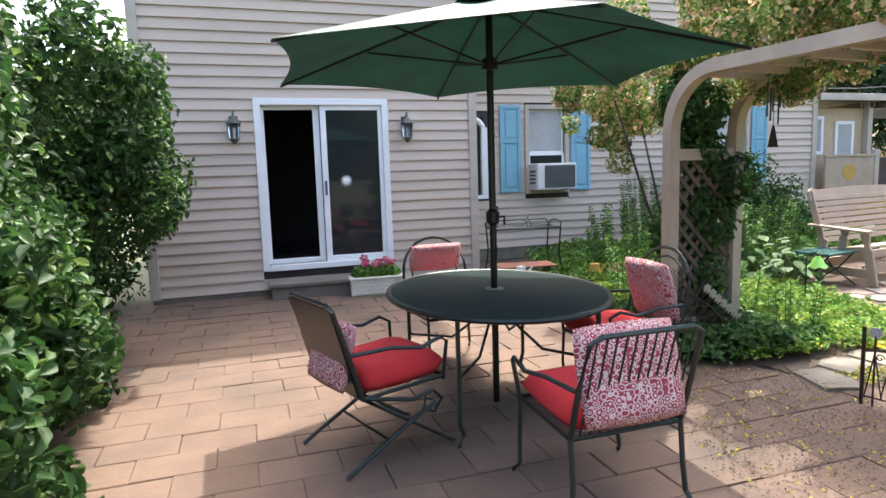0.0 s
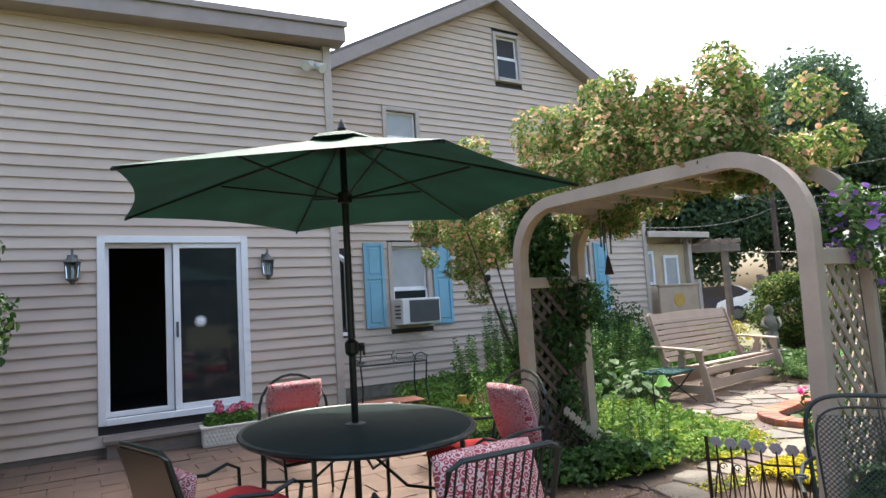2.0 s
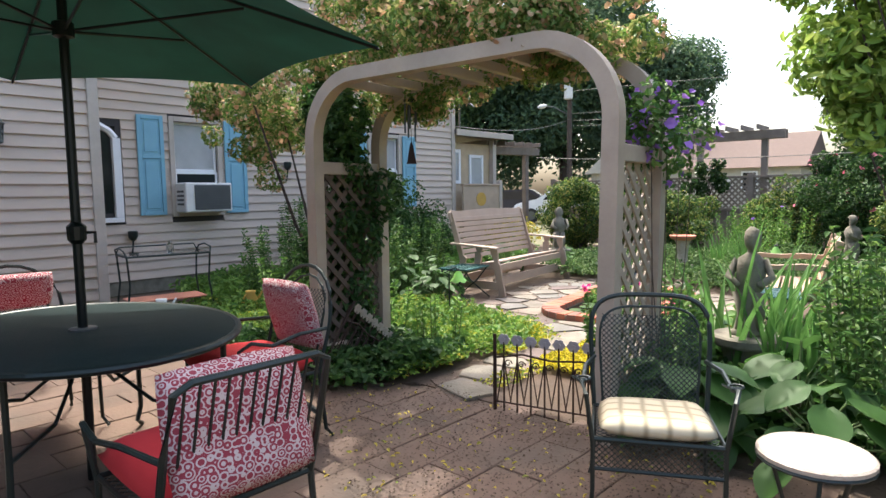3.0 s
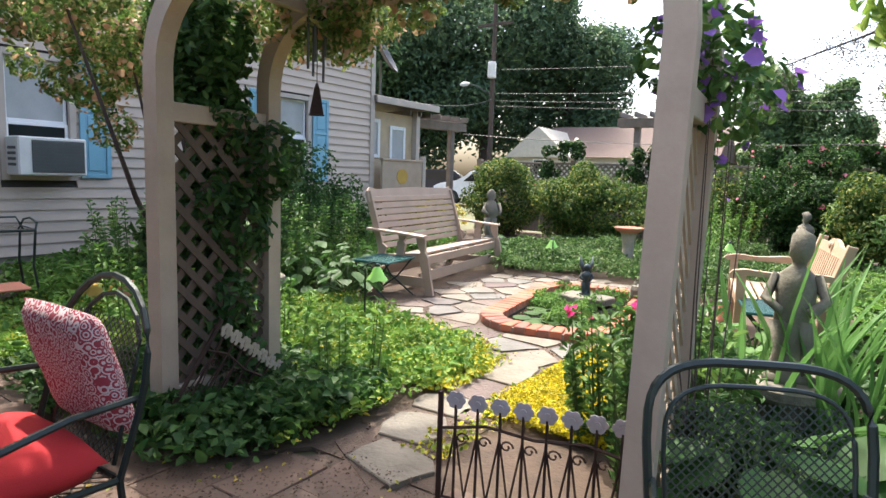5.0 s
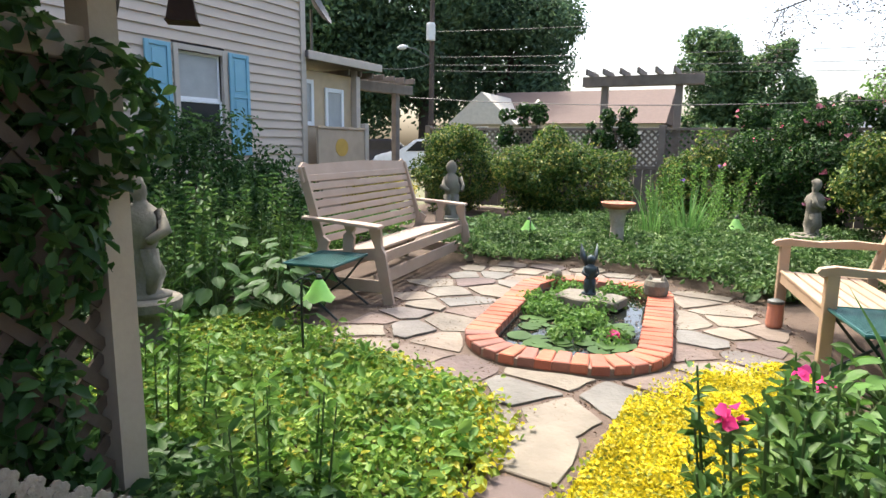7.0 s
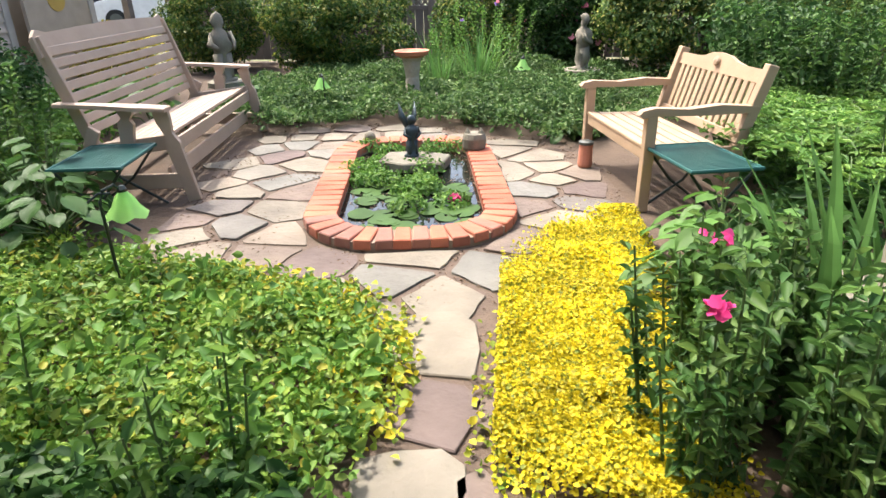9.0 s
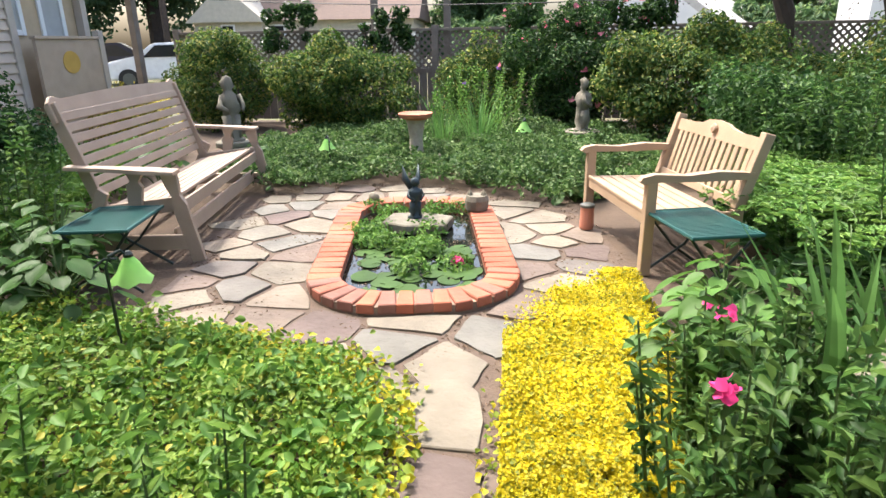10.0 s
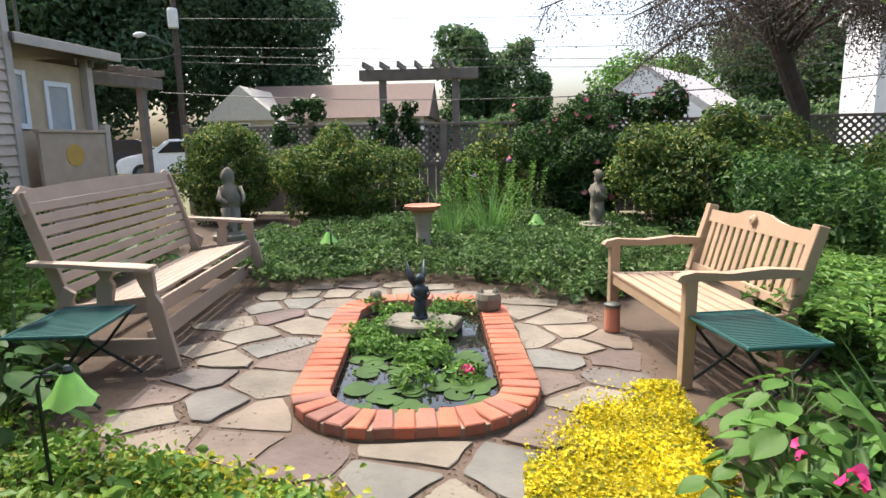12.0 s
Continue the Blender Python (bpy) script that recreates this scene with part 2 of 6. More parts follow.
LEAF = {
    "hedge": [(0, (0.018, 0.05, 0.013)), (0.55, (0.03, 0.078, 0.018)), (0.88, (0.06, 0.13, 0.03)), (1, (0.15, 0.23, 0.06))],
    "ivy": [(0, (0.024, 0.065, 0.018)), (0.6, (0.045, 0.11, 0.026)), (1, (0.10, 0.185, 0.05))],
    "cover": [(0, (0.07, 0.17, 0.025)), (0.5, (0.16, 0.28, 0.04)), (0.9, (0.25, 0.34, 0.06)), (1, (0.44, 0.38, 0.05))],
    "edge": [(0, (0.12, 0.22, 0.03)), (0.5, (0.33, 0.38, 0.04)), (1, (0.62, 0.50, 0.03))],
    "yellow": [(0, (0.16, 0.21, 0.03)), (0.3, (0.46, 0.40, 0.02)), (0.6, (0.66, 0.54, 0.02)), (1, (0.76, 0.64, 0.03))],
    "bright": [(0, (0.065, 0.16, 0.03)), (0.6, (0.12, 0.24, 0.045)), (1, (0.20, 0.33, 0.07))],
    "vinca": [(0, (0.038, 0.09, 0.024)), (0.6, (0.08, 0.155, 0.04)), (1, (0.17, 0.25, 0.09))],
    "lime": [(0, (0.14, 0.25, 0.045)), (0.5, (0.24, 0.37, 0.07)), (1, (0.38, 0.48, 0.12))],
    "shrub": [(0, (0.03, 0.075, 0.018)), (0.5, (0.065, 0.13, 0.025)), (0.82, (0.16, 0.22, 0.045)), (1, (0.34, 0.32, 0.08))],
    "vine": [(0, (0.07, 0.15, 0.03)), (0.5, (0.16, 0.26, 0.06)), (0.85, (0.32, 0.35, 0.12)), (1, (0.46, 0.36, 0.17))],
    "peach": [(0, (0.52, 0.30, 0.17)), (0.6, (0.60, 0.38, 0.24)), (1, (0.45, 0.36, 0.18))],
    "iris": [(0, (0.08, 0.20, 0.05)), (1, (0.18, 0.33, 0.09))],
    # this green and the tree green are lightened to carry the haze of distance
    "hazy_pine": [(0, (0.055, 0.105, 0.06)), (0.6, (0.085, 0.15, 0.075)), (1, (0.13, 0.20, 0.085))],
    "tree": [(0, (0.055, 0.11, 0.05)), (0.6, (0.09, 0.165, 0.06)), (1, (0.15, 0.22, 0.075))],
    "perennial": [(0, (0.035, 0.095, 0.025)), (0.6, (0.075, 0.16, 0.035)), (1, (0.15, 0.25, 0.06))],
    "purple": [(0, (0.06, 0.048, 0.045)), (0.5, (0.10, 0.078, 0.072)), (0.8, (0.16, 0.125, 0.11)), (1, (0.12, 0.14, 0.06))],
    "pink": [(0, (0.75, 0.04, 0.22)), (1, (0.85, 0.10, 0.35))],
    "rose": [(0, (0.62, 0.10, 0.18)), (1, (0.75, 0.30, 0.36))],
    "violet": [(0, (0.20, 0.09, 0.42)), (1, (0.34, 0.18, 0.55))],
    "cream": [(0, (0.75, 0.70, 0.62)), (1, (0.85, 0.80, 0.72))],
    "golden": [(0, (0.40, 0.36, 0.05)), (0.6, (0.55, 0.42, 0.06)), (1, (0.20, 0.28, 0.05))],
}
LM = {k: ramp_material(k + " leaves" if k not in ("pink", "rose", "violet", "cream", "peach") else k + " petals", v, True, 0.5, 0.38, spec=0.25) for k, v in LEAF.items()}


# ---- building helpers ----
def link(bm, name, mat, parent=None, smooth=False):
    me = bpy.data.meshes.new(name)
    bm.to_mesh(me)
    bm.free()
    me.materials.append(mat)
    if smooth:
        me.shade_smooth()
    ob = new(name, me)
    if parent:
        ob.parent = parent
    return ob


def part(name, bm, mat, parent, label="", smooth=False):
    ob = link(bm, name, mat, parent, smooth)
    return tagged(ob, label) if label else ob


def thing(name, m, label, category, group="", kind=""):
    ob = new(name)
    ob.empty_display_size = 0.1
    ob.matrix_world = m
    return tagged(ob, label, category, group, kind)


def box(bm, x0, x1, y0, y1, z0, z1, m=None, bevel=0.0):
    r = bmesh.ops.create_cube(bm, size=1, matrix=Matrix.Translation(((x0 + x1) / 2, (y0 + y1) / 2, (z0 + z1) / 2)) @ Matrix.Diagonal((x1 - x0, y1 - y0, z1 - z0, 1)))
    vs = r["verts"]
    if bevel:
        es = list({e for v in vs for e in v.link_edges})
        b = bmesh.ops.bevel(bm, geom=es, offset=bevel, segments=1, affect="EDGES")
        vs = list({v for f in b["faces"] for v in f.verts} | {v for v in vs if v.is_valid})
    if m is not None:
        bmesh.ops.transform(bm, matrix=m, verts=vs)
    return bm


def boxes(*rows, bevel=0.004):
    bm = bmesh.new()
    for r in rows:
        box(bm, *r, bevel=bevel)
    return bm


def tube(bm, pts, r, sides=6, closed=False):
    """A round bar along points; r is one radius or one for each point."""
    pts = [Vector(p) for p in pts]
    n = len(pts)
    rings = []
    up = Vector((0, 0, 1))
    for i, p in enumerate(pts):
        a, b = (pts[(i - 1) % n], pts[(i + 1) % n]) if closed else (pts[max(i - 1, 0)], pts[min(i + 1, n - 1)])
        d = (b - a).normalized()
        ref = up if abs(d.z) < 0.95 else Vector((1, 0, 0))
        u = d.cross(ref).normalized()
        v = u.cross(d)
        rr = r[i] if isinstance(r, (list, tuple)) else r
        rings.append([bm.verts.new(p + rr * (math.cos(2 * math.pi * k / sides) * u + math.sin(2 * math.pi * k / sides) * v)) for k in range(sides)])
    for i in range(n if closed else n - 1):
        a, b = rings[i], rings[(i + 1) % n]
        for k in range(sides):
            bm.faces.new((a[k], a[(k + 1) % sides], b[(k + 1) % sides], b[k]))
    if not closed:
        bm.faces.new(rings[0][::-1])
        bm.faces.new(rings[-1])
    return bm


def bar(pts, r, sides=6, closed=False):
    return tube(bmesh.new(), pts, r, sides, closed)


def lathe(profile, sides=20, m=None, bm=None, squash=1.0):
    bm = bm or bmesh.new()
    rings = []
    for r, z in profile:
        rings.append([bm.verts.new((r * math.cos(2 * math.pi * k / sides), squash * r * math.sin(2 * math.pi * k / sides), z)) for k in range(sides)])
    for a, b in zip(rings, rings[1:]):
        for k in range(sides):
            bm.faces.new((a[k], a[(k + 1) % sides], b[(k + 1) % sides], b[k]))
    bm.faces.new(rings[0][::-1])
    bm.faces.new(rings[-1])
    if m is not None:
        bmesh.ops.transform(bm, matrix=m, verts=[v for ring in rings for v in ring])
    return bm


def prism(outline, z0, z1, bevel=0.0):
    """A plate with that outline (x, y), from z0 to z1."""
    bm = bmesh.new()
    lo = [bm.verts.new((x, y, z0)) for x, y in outline]
    hi = [bm.verts.new((x, y, z1)) for x, y in outline]
    n = len(outline)
    bm.faces.new(lo[::-1])
    top = bm.faces.new(hi)
    for i in range(n):
        bm.faces.new((lo[i], lo[(i + 1) % n], hi[(i + 1) % n], hi[i]))
    if bevel:
        bmesh.ops.bevel(bm, geom=list(top.edges), offset=bevel, segments=1, affect="EDGES")
    return bm


def arc(cx, cy, r, a0, a1, n):
    return [(cx + r * math.cos(radians(a0 + (a1 - a0) * i / n)), cy + r * math.sin(radians(a0 + (a1 - a0) * i / n))) for i in range(n + 1)]


def cushion(sx, sy, sz, seed=0, n=12):
    """A stuffed cushion, thick in the middle, with a seam at its rim."""
    bm = bmesh.new()
    for side in (1, -1):
        g = [[None] * (n + 1) for _ in range(n + 1)]
        for i in range(n + 1):
            for j in range(n + 1):
                u, v = 2 * i / n - 1, 2 * j / n - 1
                h = max(0.0, (1 - u ** 6) * (1 - v ** 6)) ** 0.55
                h *= 1 + 0.12 * noise.noise(Vector((u * 2 + seed, v * 2, side)))
                k = 1 - 0.05 * (u * u * v * v)
                g[i][j] = bm.verts.new((u * sx / 2 * k, v * sy / 2 * k, side * h * sz / 2))
        for i in range(n):
            for j in range(n):
                q = (g[i][j], g[i + 1][j], g[i + 1][j + 1], g[i][j + 1])
                bm.faces.new(q if side > 0 else q[::-1])
    bmesh.ops.remove_doubles(bm, verts=bm.verts, dist=0.0005)
    return bm


RNG = np.random.default_rng(7)


def leaf_mesh(name, pts, nrm, size, mat, parent=None, aspect=0.5, spread=0.7, fold=0.18, vary=0.35, droop=0.0):
    """Single folded leaves at points, each four-cornered, lying across the given normals with some scatter."""
    pts, nrm = np.asarray(pts, float), np.asarray(nrm, float)
    n = len(pts)
    nn = nrm + spread * RNG.normal(size=(n, 3))
    nn /= np.linalg.norm(nn, axis=1, keepdims=True) + 1e-9
    d = RNG.normal(size=(n, 3))
    d[:, 2] -= droop
    d -= (d * nn).sum(1, keepdims=True) * nn
    d /= np.linalg.norm(d, axis=1, keepdims=True) + 1e-9
    s = np.cross(nn, d)
    ln = size * (1 + vary * RNG.uniform(-1, 1, (n, 1)))
    w = ln * aspect / 2
    v = np.empty((n, 6, 3))
    v[:, 0] = pts - d * ln * 0.5
    v[:, 1] = pts - d * ln * 0.12 - s * w + nn * ln * fold
    v[:, 2] = pts + d * ln * 0.22 - s * w * 0.8 + nn * ln * fold * 0.8
    v[:, 3] = pts + d * ln * 0.5 - nn * ln * 0.08
    v[:, 4] = pts + d * ln * 0.22 + s * w * 0.8 + nn * ln * fold * 0.8
    v[:, 5] = pts - d * ln * 0.12 + s * w + nn * ln * fold
    base = np.arange(n)[:, None] * 6
    quads = np.concatenate([base + np.array([[0, 1, 2, 3]]), base + np.array([[0, 3, 4, 5]])], 1).reshape(-1, 4)
    me = bpy.data.meshes.new(name)
    me.vertices.add(n * 6)
    me.vertices.foreach_set("co", v.reshape(-1))
    me.loops.add(len(quads) * 4)
    me.loops.foreach_set("vertex_index", quads.reshape(-1).astype(np.int32))
    me.polygons.add(len(quads))
    me.polygons.foreach_set("loop_start", np.arange(0, len(quads) * 4, 4, dtype=np.int32))
    me.update(calc_edges=True)
    me.materials.append(mat)
    ob = new(name, me)
    if parent:
        ob.parent = parent
    return ob


def lobes(cx, cy, cz, rx, ry, rz, count, size):
    """Uneven lumps spread over an ellipsoid: centres and radii."""
    out = [((cx, cy, cz), (rx * 0.82, ry * 0.82, rz * 0.82))]
    for _ in range(count):
        d = RNG.normal(size=3)
        d /= np.linalg.norm(d)
        k = RNG.uniform(0.55, 0.95)
        s = size * RNG.uniform(0.6, 1.3)
        out.append(((cx + d[0] * rx * k, cy + d[1] * ry * k, cz + d[2] * rz * k), (s, s, s * 0.85)))
    return out


def cloud(lumps, count, inner=0.62, floor_z=0.02):
    """Points near the skin of the lumps, with outward normals."""
    wt = np.array([r[0] * r[1] + r[1] * r[2] + r[0] * r[2] for _, r in lumps])
    pick = RNG.choice(len(lumps), count, p=wt / wt.sum())
    c = np.array([l[0] for l in lumps])[pick]
    r = np.array([l[1] for l in lumps])[pick]
    d = RNG.normal(size=(count, 3))
    d /= np.linalg.norm(d, axis=1, keepdims=True)
    k = RNG.uniform(inner, 1.0, (count, 1)) ** 0.6
    k *= 1 + 0.1 * RNG.normal(size=(count, 1))
    p = c + d * r * k
    keep = p[:, 2] > floor_z
    nrm = d + np.array([0, 0, 0.5])
    return p[keep], nrm[keep]


def inside(poly, x, y):
    px, py = np.array(poly).T
    res = np.zeros(len(x), bool)
    j = len(px) - 1
    for i in range(len(px)):
        hit = ((py[i] > y) != (py[j] > y)) & (x < (px[j] - px[i]) * (y - py[i]) / (py[j] - py[i] + 1e-12) + px[i])
        res ^= hit
        j = i
    return res


def carpet(poly, count, height, lump=0.5, bare=None):
    """Points over a ground outline, rising in low cushions; normals mostly up; bare: how easily gaps open."""
    px, py = np.array(poly).T
    x, y = RNG.uniform(px.min(), px.max(), count * 3), RNG.uniform(py.min(), py.max(), count * 3)
    wob = np.array([noise.noise(Vector((a * 3, b * 3, 0))) for a, b in zip(x, y)]) * 0.12
    k = inside(poly, x + wob + RNG.normal(0, .08, len(x)), y + wob + RNG.normal(0, .08, len(x)))
    x, y = x[k][:count], y[k][:count]
    if bare is not None:
        g = np.array([.6 * noise.noise(Vector((a * 4, b * 4, 8.2))) + .7 * noise.noise(Vector((a * 17, b * 17, 1.7))) for a, b in zip(x, y)])
        x, y = x[g > bare], y[g > bare]
    h = np.array([0.55 + 0.45 * noise.noise(Vector((a / lump, b / lump, 3.1))) for a, b in zip(x, y)])
    z = 0.015 + height * np.clip(h, 0.12, 1) * RNG.uniform(0.35, 1.0, len(x))
    return np.stack([x, y, z], 1), np.tile((0, 0, 1.0), (len(x), 1))


def stuff(name, label, category, pts_nrm, size, mat, **kw):
    ob = leaf_mesh(name, *pts_nrm, size, mat, **kw)
    return tagged(ob, label, category, kind="stuff")


def shrub(name, label, category, lumps, count, size, mat, base, trunk_r=0.03, extra=(), **kw):
    """A bush: several stems from its base and a crown of single leaves; extra: (name, count, size, material) of flowers on it."""
    b = Vector(base)
    t = thing(name, Matrix.Translation(b), label, category)
    bm = bmesh.new()
    for (c, r) in lumps[:9]:
        e = Vector(c) - b
        mid = e * 0.5 + Vector((random.uniform(-.08, .08), random.uniform(-.08, .08), 0))
        tube(bm, [(random.uniform(-.06, .06), random.uniform(-.06, .06), 0), mid, e], [trunk_r, trunk_r * 0.7, trunk_r * 0.3], 5)
    tagged(part("stem", bm, M["bark"], t), kind="stuff")
    p, q = cloud(lumps, count)
    leaf_mesh("foliage", p - np.array(b), q, size, mat, t, **kw)
    for nm, cnt, sz, mt in extra:
        p, q = cloud(lumps, cnt, 0.97)
        tagged(leaf_mesh(nm, p - np.array(b), q, sz, mt, t, aspect=0.9), kind="stuff")
    return t


def tree(name, label, x, y, height, crown_r, mat, lean=(0, 0), base_h=0.3, count=9000, leaf=0.35, lobe_n=26, aspect=0.5):
    t = thing(name, Matrix.Translation((x, y, 0)), label, "tree")
    bm = bmesh.new()
    tops = (lean[0], lean[1], height * 0.85)
    tube(bm, [(0, 0, 0), (lean[0] * .3, lean[1] * .3, height * .35), tops], [crown_r * 0.09, crown_r * 0.07, 0.05], 8)
    lum = lobes(lean[0] * .6, lean[1] * .6, height * (0.5 + base_h / 2), crown_r, crown_r, height * (0.5 - base_h / 2), lobe_n, crown_r * 0.42)
    for c, r in lum[1:14]:
        z = c[2] * 0.6
        tube(bm, [(lean[0] * z / height, lean[1] * z / height, z), (c[0] * .5, c[1] * .5, (z + c[2]) / 2), c], [crown_r * 0.035, crown_r * 0.02, 0.01], 5)
    part("trunk", bm, M["bark"], t)
    p, q = cloud(lum, count, 0.5)
    leaf_mesh("crown", p, q, leaf, mat, t, aspect=aspect)
    return t


def blades(name, x, y, count, height, width, mat, parent, spread=0.25, bend=0.35):
    """Sword-shaped leaves that rise from one foot and arch over."""
    bm = bmesh.new()
    for _ in range(count):
        a = random.uniform(0, 2 * math.pi)
        d, s = Vector((math.cos(a), math.sin(a), 0)), Vector((-math.sin(a), math.cos(a), 0))
        h, b = height * random.uniform(0.6, 1.1), bend * random.uniform(0.2, 1.2)
        o = Vector((x, y, 0)) + d * random.uniform(0, spread)
        prev = None
        for k in range(6):
            u = k / 5
            c = o + d * (b * u * u * h) + Vector((0, 0, h * (u - 0.25 * b * u * u)))
            w = max(width * (0.55 + 0.9 * u - 1.42 * u * u), 0.001)
            row = (bm.verts.new(c - s * w), bm.verts.new(c + d * w * 0.4), bm.verts.new(c + s * w))
            if prev:
                bm.faces.new((prev[0], prev[1], row[1], row[0]))
                bm.faces.new((prev[1], prev[2], row[2], row[1]))
            prev = row
        if count <= 30:
            part("blade", bm, mat, parent)
            bm = bmesh.new()
    if count <= 30:
        bm.free()
    else:
        tagged(part(name, bm, mat, parent), kind="stuff")


def big_leaf_plant(name, label, x, y, count, leaf, radius, mat, height=0.35, z=0.0):
    """Broad ribbed leaves on arching stalks round one foot; each leaf is a part."""
    t = thing(name, Matrix.Translation((x, y, z)), label, "plant")
    shapes = []
    for k in range(3):
        bm = bmesh.new()
        cols = []
        for i in range(7):
            u = i / 6
            w = leaf * 0.42 * math.sin(math.pi * min(1, u * 0.97 + 0.03)) ** 0.7 * (1 - 0.25 * u)
            zz = -0.35 * leaf * u * u + 0.1 * leaf * u
            cols.append([bm.verts.new((leaf * u, w * q, zz + 0.07 * leaf * abs(q) + 0.02 * leaf * math.sin(9 * u + k) * abs(q))) for q in (-1, -0.5, 0, 0.5, 1)])
        for a, b in zip(cols, cols[1:]):
            for j in range(4):
                bm.faces.new((a[j], b[j], b[j + 1], a[j + 1]))
        me = bpy.data.meshes.new("leaf")
        bm.to_mesh(me)
        bm.free()
        me.materials.append(mat)
        me.shade_smooth()
        shapes.append(me)
    stalks = bmesh.new()
    for i in range(count):
        a = 2.4 * i + random.uniform(-.3, .3)
        u = (i + 0.5) / count
        r = radius * (0.15 + 0.6 * u)
        h = height * (1.15 - 0.75 * u) * random.uniform(0.85, 1.15)
        e = Vector((r * math.cos(a), r * math.sin(a), h))
        tube(stalks, [(0, 0, 0), (e.x * .4, e.y * .4, h * .75), e], 0.006, 4)
        ob = new("leaf", shapes[i % 3])
        ob.parent = t
        ob.matrix_local = Matrix.Translation(e) @ pose(0, 0, 0, random.uniform(-15, 15), 25 * u + random.uniform(-8, 15), math.degrees(a)) @ Matrix.Scale(random.uniform(0.75, 1.15), 4)
    tagged(part("stalk", stalks, M["stem"], t), kind="stuff")
    return t


# ---- ground ----
def sheet(name, outline, z, mat, label, category, thick=0.05):
    ob = link(prism(outline, z - thick, z), name, mat)
    return tagged(ob, label, category, kind="structure")


sheet("ground", [(-150, -150), (250, -150), (250, 200), (-150, 200)], -0.03, M["ground"], "grassy uneven ground reaching the horizon", "ground")
sheet("pavement", [(-3.5, -3), (4.05, -3), (4.15, 3.3), (3.5, 4.0), (3.6, 7.89), (-3.5, 7.89)], -0.012, M["joint"], "sandy joints bed under the patio pavers", "pavement", 0.015)
BED = [(3.45, 4.0), (4.1, 3.45), (4.2, -3.5), (15.2, -3.5), (15.2, 9.2), (3.6, 9.2), (3.6, 7.8)]
sheet("soil", BED, -0.004, M["soil"], "dark soil and mulch of the garden beds", "soil", 0.02)

# ---- house ----
HY, GY = 7.89, 9.25


def siding(parent, x0, x1, z0, z1, y, holes, slope=None, course=0.128):
    """Lapped boards across a wall facing -y, cut round its openings; slope(z) gives the ends under a gable."""
    z, i = z0, 0
    while z < z1 - 0.01:
        t = min(z + course, z1)
        a, b = (x0, x1) if slope is None else slope(t)
        a, b = max(a, x0), min(b, x1)
        spans = [(a, b)]
        for hx0, hx1, hz0, hz1 in holes:
            if t > hz0 + 0.02 and z < hz1 - 0.02:
                spans = [s for u, v in spans for s in ((u, min(v, hx0)), (max(u, hx1), v)) if s[1] - s[0] > 0.02]
        for u, v in spans:
            if v - u < 0.02:
                continue
            bm = bmesh.new()
            prof = [(y, z), (y - 0.027, z), (y - 0.025, z + 0.012), (y - 0.003, t), (y, t)]
            l = [bm.verts.new((u, p, q)) for p, q in prof]
            r = [bm.verts.new((v, p, q)) for p, q in prof]
            bm.faces.new(l)
            bm.faces.new(r[::-1])
            for k in range(5):
                bm.faces.new((l[k], r[k], r[(k + 1) % 5], l[(k + 1) % 5]))
            bmesh.ops.recalc_face_normals(bm, faces=bm.faces)
            part("siding_board", bm, M["siding"], parent)
        z, i = t, i + 1


def wall_boxes(x0, x1, z0, z1, y0, y1, holes):
    """Solid wall with openings through it, as butted blocks."""
    xs = sorted({x0, x1, *[h[0] for h in holes], *[h[1] for h in holes]})
    zs = sorted({z0, z1, *[h[2] for h in holes], *[h[3] for h in holes]})
    bm = bmesh.new()
    for a, b in zip(xs, xs[1:]):
        for c, d in zip(zs, zs[1:]):
            mx, mz = (a + b) / 2, (c + d) / 2
            if not any(h[0] < mx < h[1] and h[2] < mz < h[3] for h in holes):
                box(bm, a, b, y0, y1, c, d)
    return bm


def window_unit(name, x0, x1, z0, z1, y, label, mat_frame, split=0.5, pale_pane=0.0, casing=0.07):
    w = thing(name, Matrix.Translation((x0, y, z0)), label, "window", kind="structure")
    W, H, c = x1 - x0, z1 - z0, casing
    part("window_frame", boxes((-c, 0, -0.05, 0.08, -c, H + c), (W, W + c, -0.05, 0.08, -c, H + c), (0, W, -0.05, 0.08, H, H + c), (0, W, -0.07, 0.08, -c, 0)), mat_frame, w)
    hz = H * split
    s = 0.035
    for nm, a, b, yy in (("lower_sash", 0.0, hz, 0.0), ("upper_sash", hz, H, 0.025)):
        f = part(nm, boxes((0, s, yy, yy + 0.03, a, b), (W - s, W, yy, yy + 0.03, a, b), (s, W - s, yy, yy + 0.03, a, a + s), (s, W - s, yy, yy + 0.03, b - s, b)), M["white"], w)
        # upper pane painted pale for the curtain and the white reflection on it
        part("pane", boxes((s, W - s, yy + 0.012, yy + 0.018, a + s, b - s), bevel=0), M["pale_pane" if pale_pane and nm == "upper_sash" else "glass"], f)
    return w


DOOR = (0.88, 2.37, 0.37, 2.31)
hole = [(DOOR[0], DOOR[1], DOOR[2], DOOR[3])]
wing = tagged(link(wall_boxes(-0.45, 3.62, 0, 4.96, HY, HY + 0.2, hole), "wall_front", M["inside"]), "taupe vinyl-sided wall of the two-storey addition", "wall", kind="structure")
siding(wing, -0.36, 3.53, 0.07, 4.96, HY, [(0.81, 2.44, 0.3, 2.38)])
part("corner_post", boxes((-0.47, -0.36, HY - 0.045, HY + 0.05, 0.05, 4.96)), M["trim"], wing)
part("corner_post", boxes((3.53, 3.64, HY - 0.045, HY + 0.05, 0.05, 5.14)), M["trim"], wing)
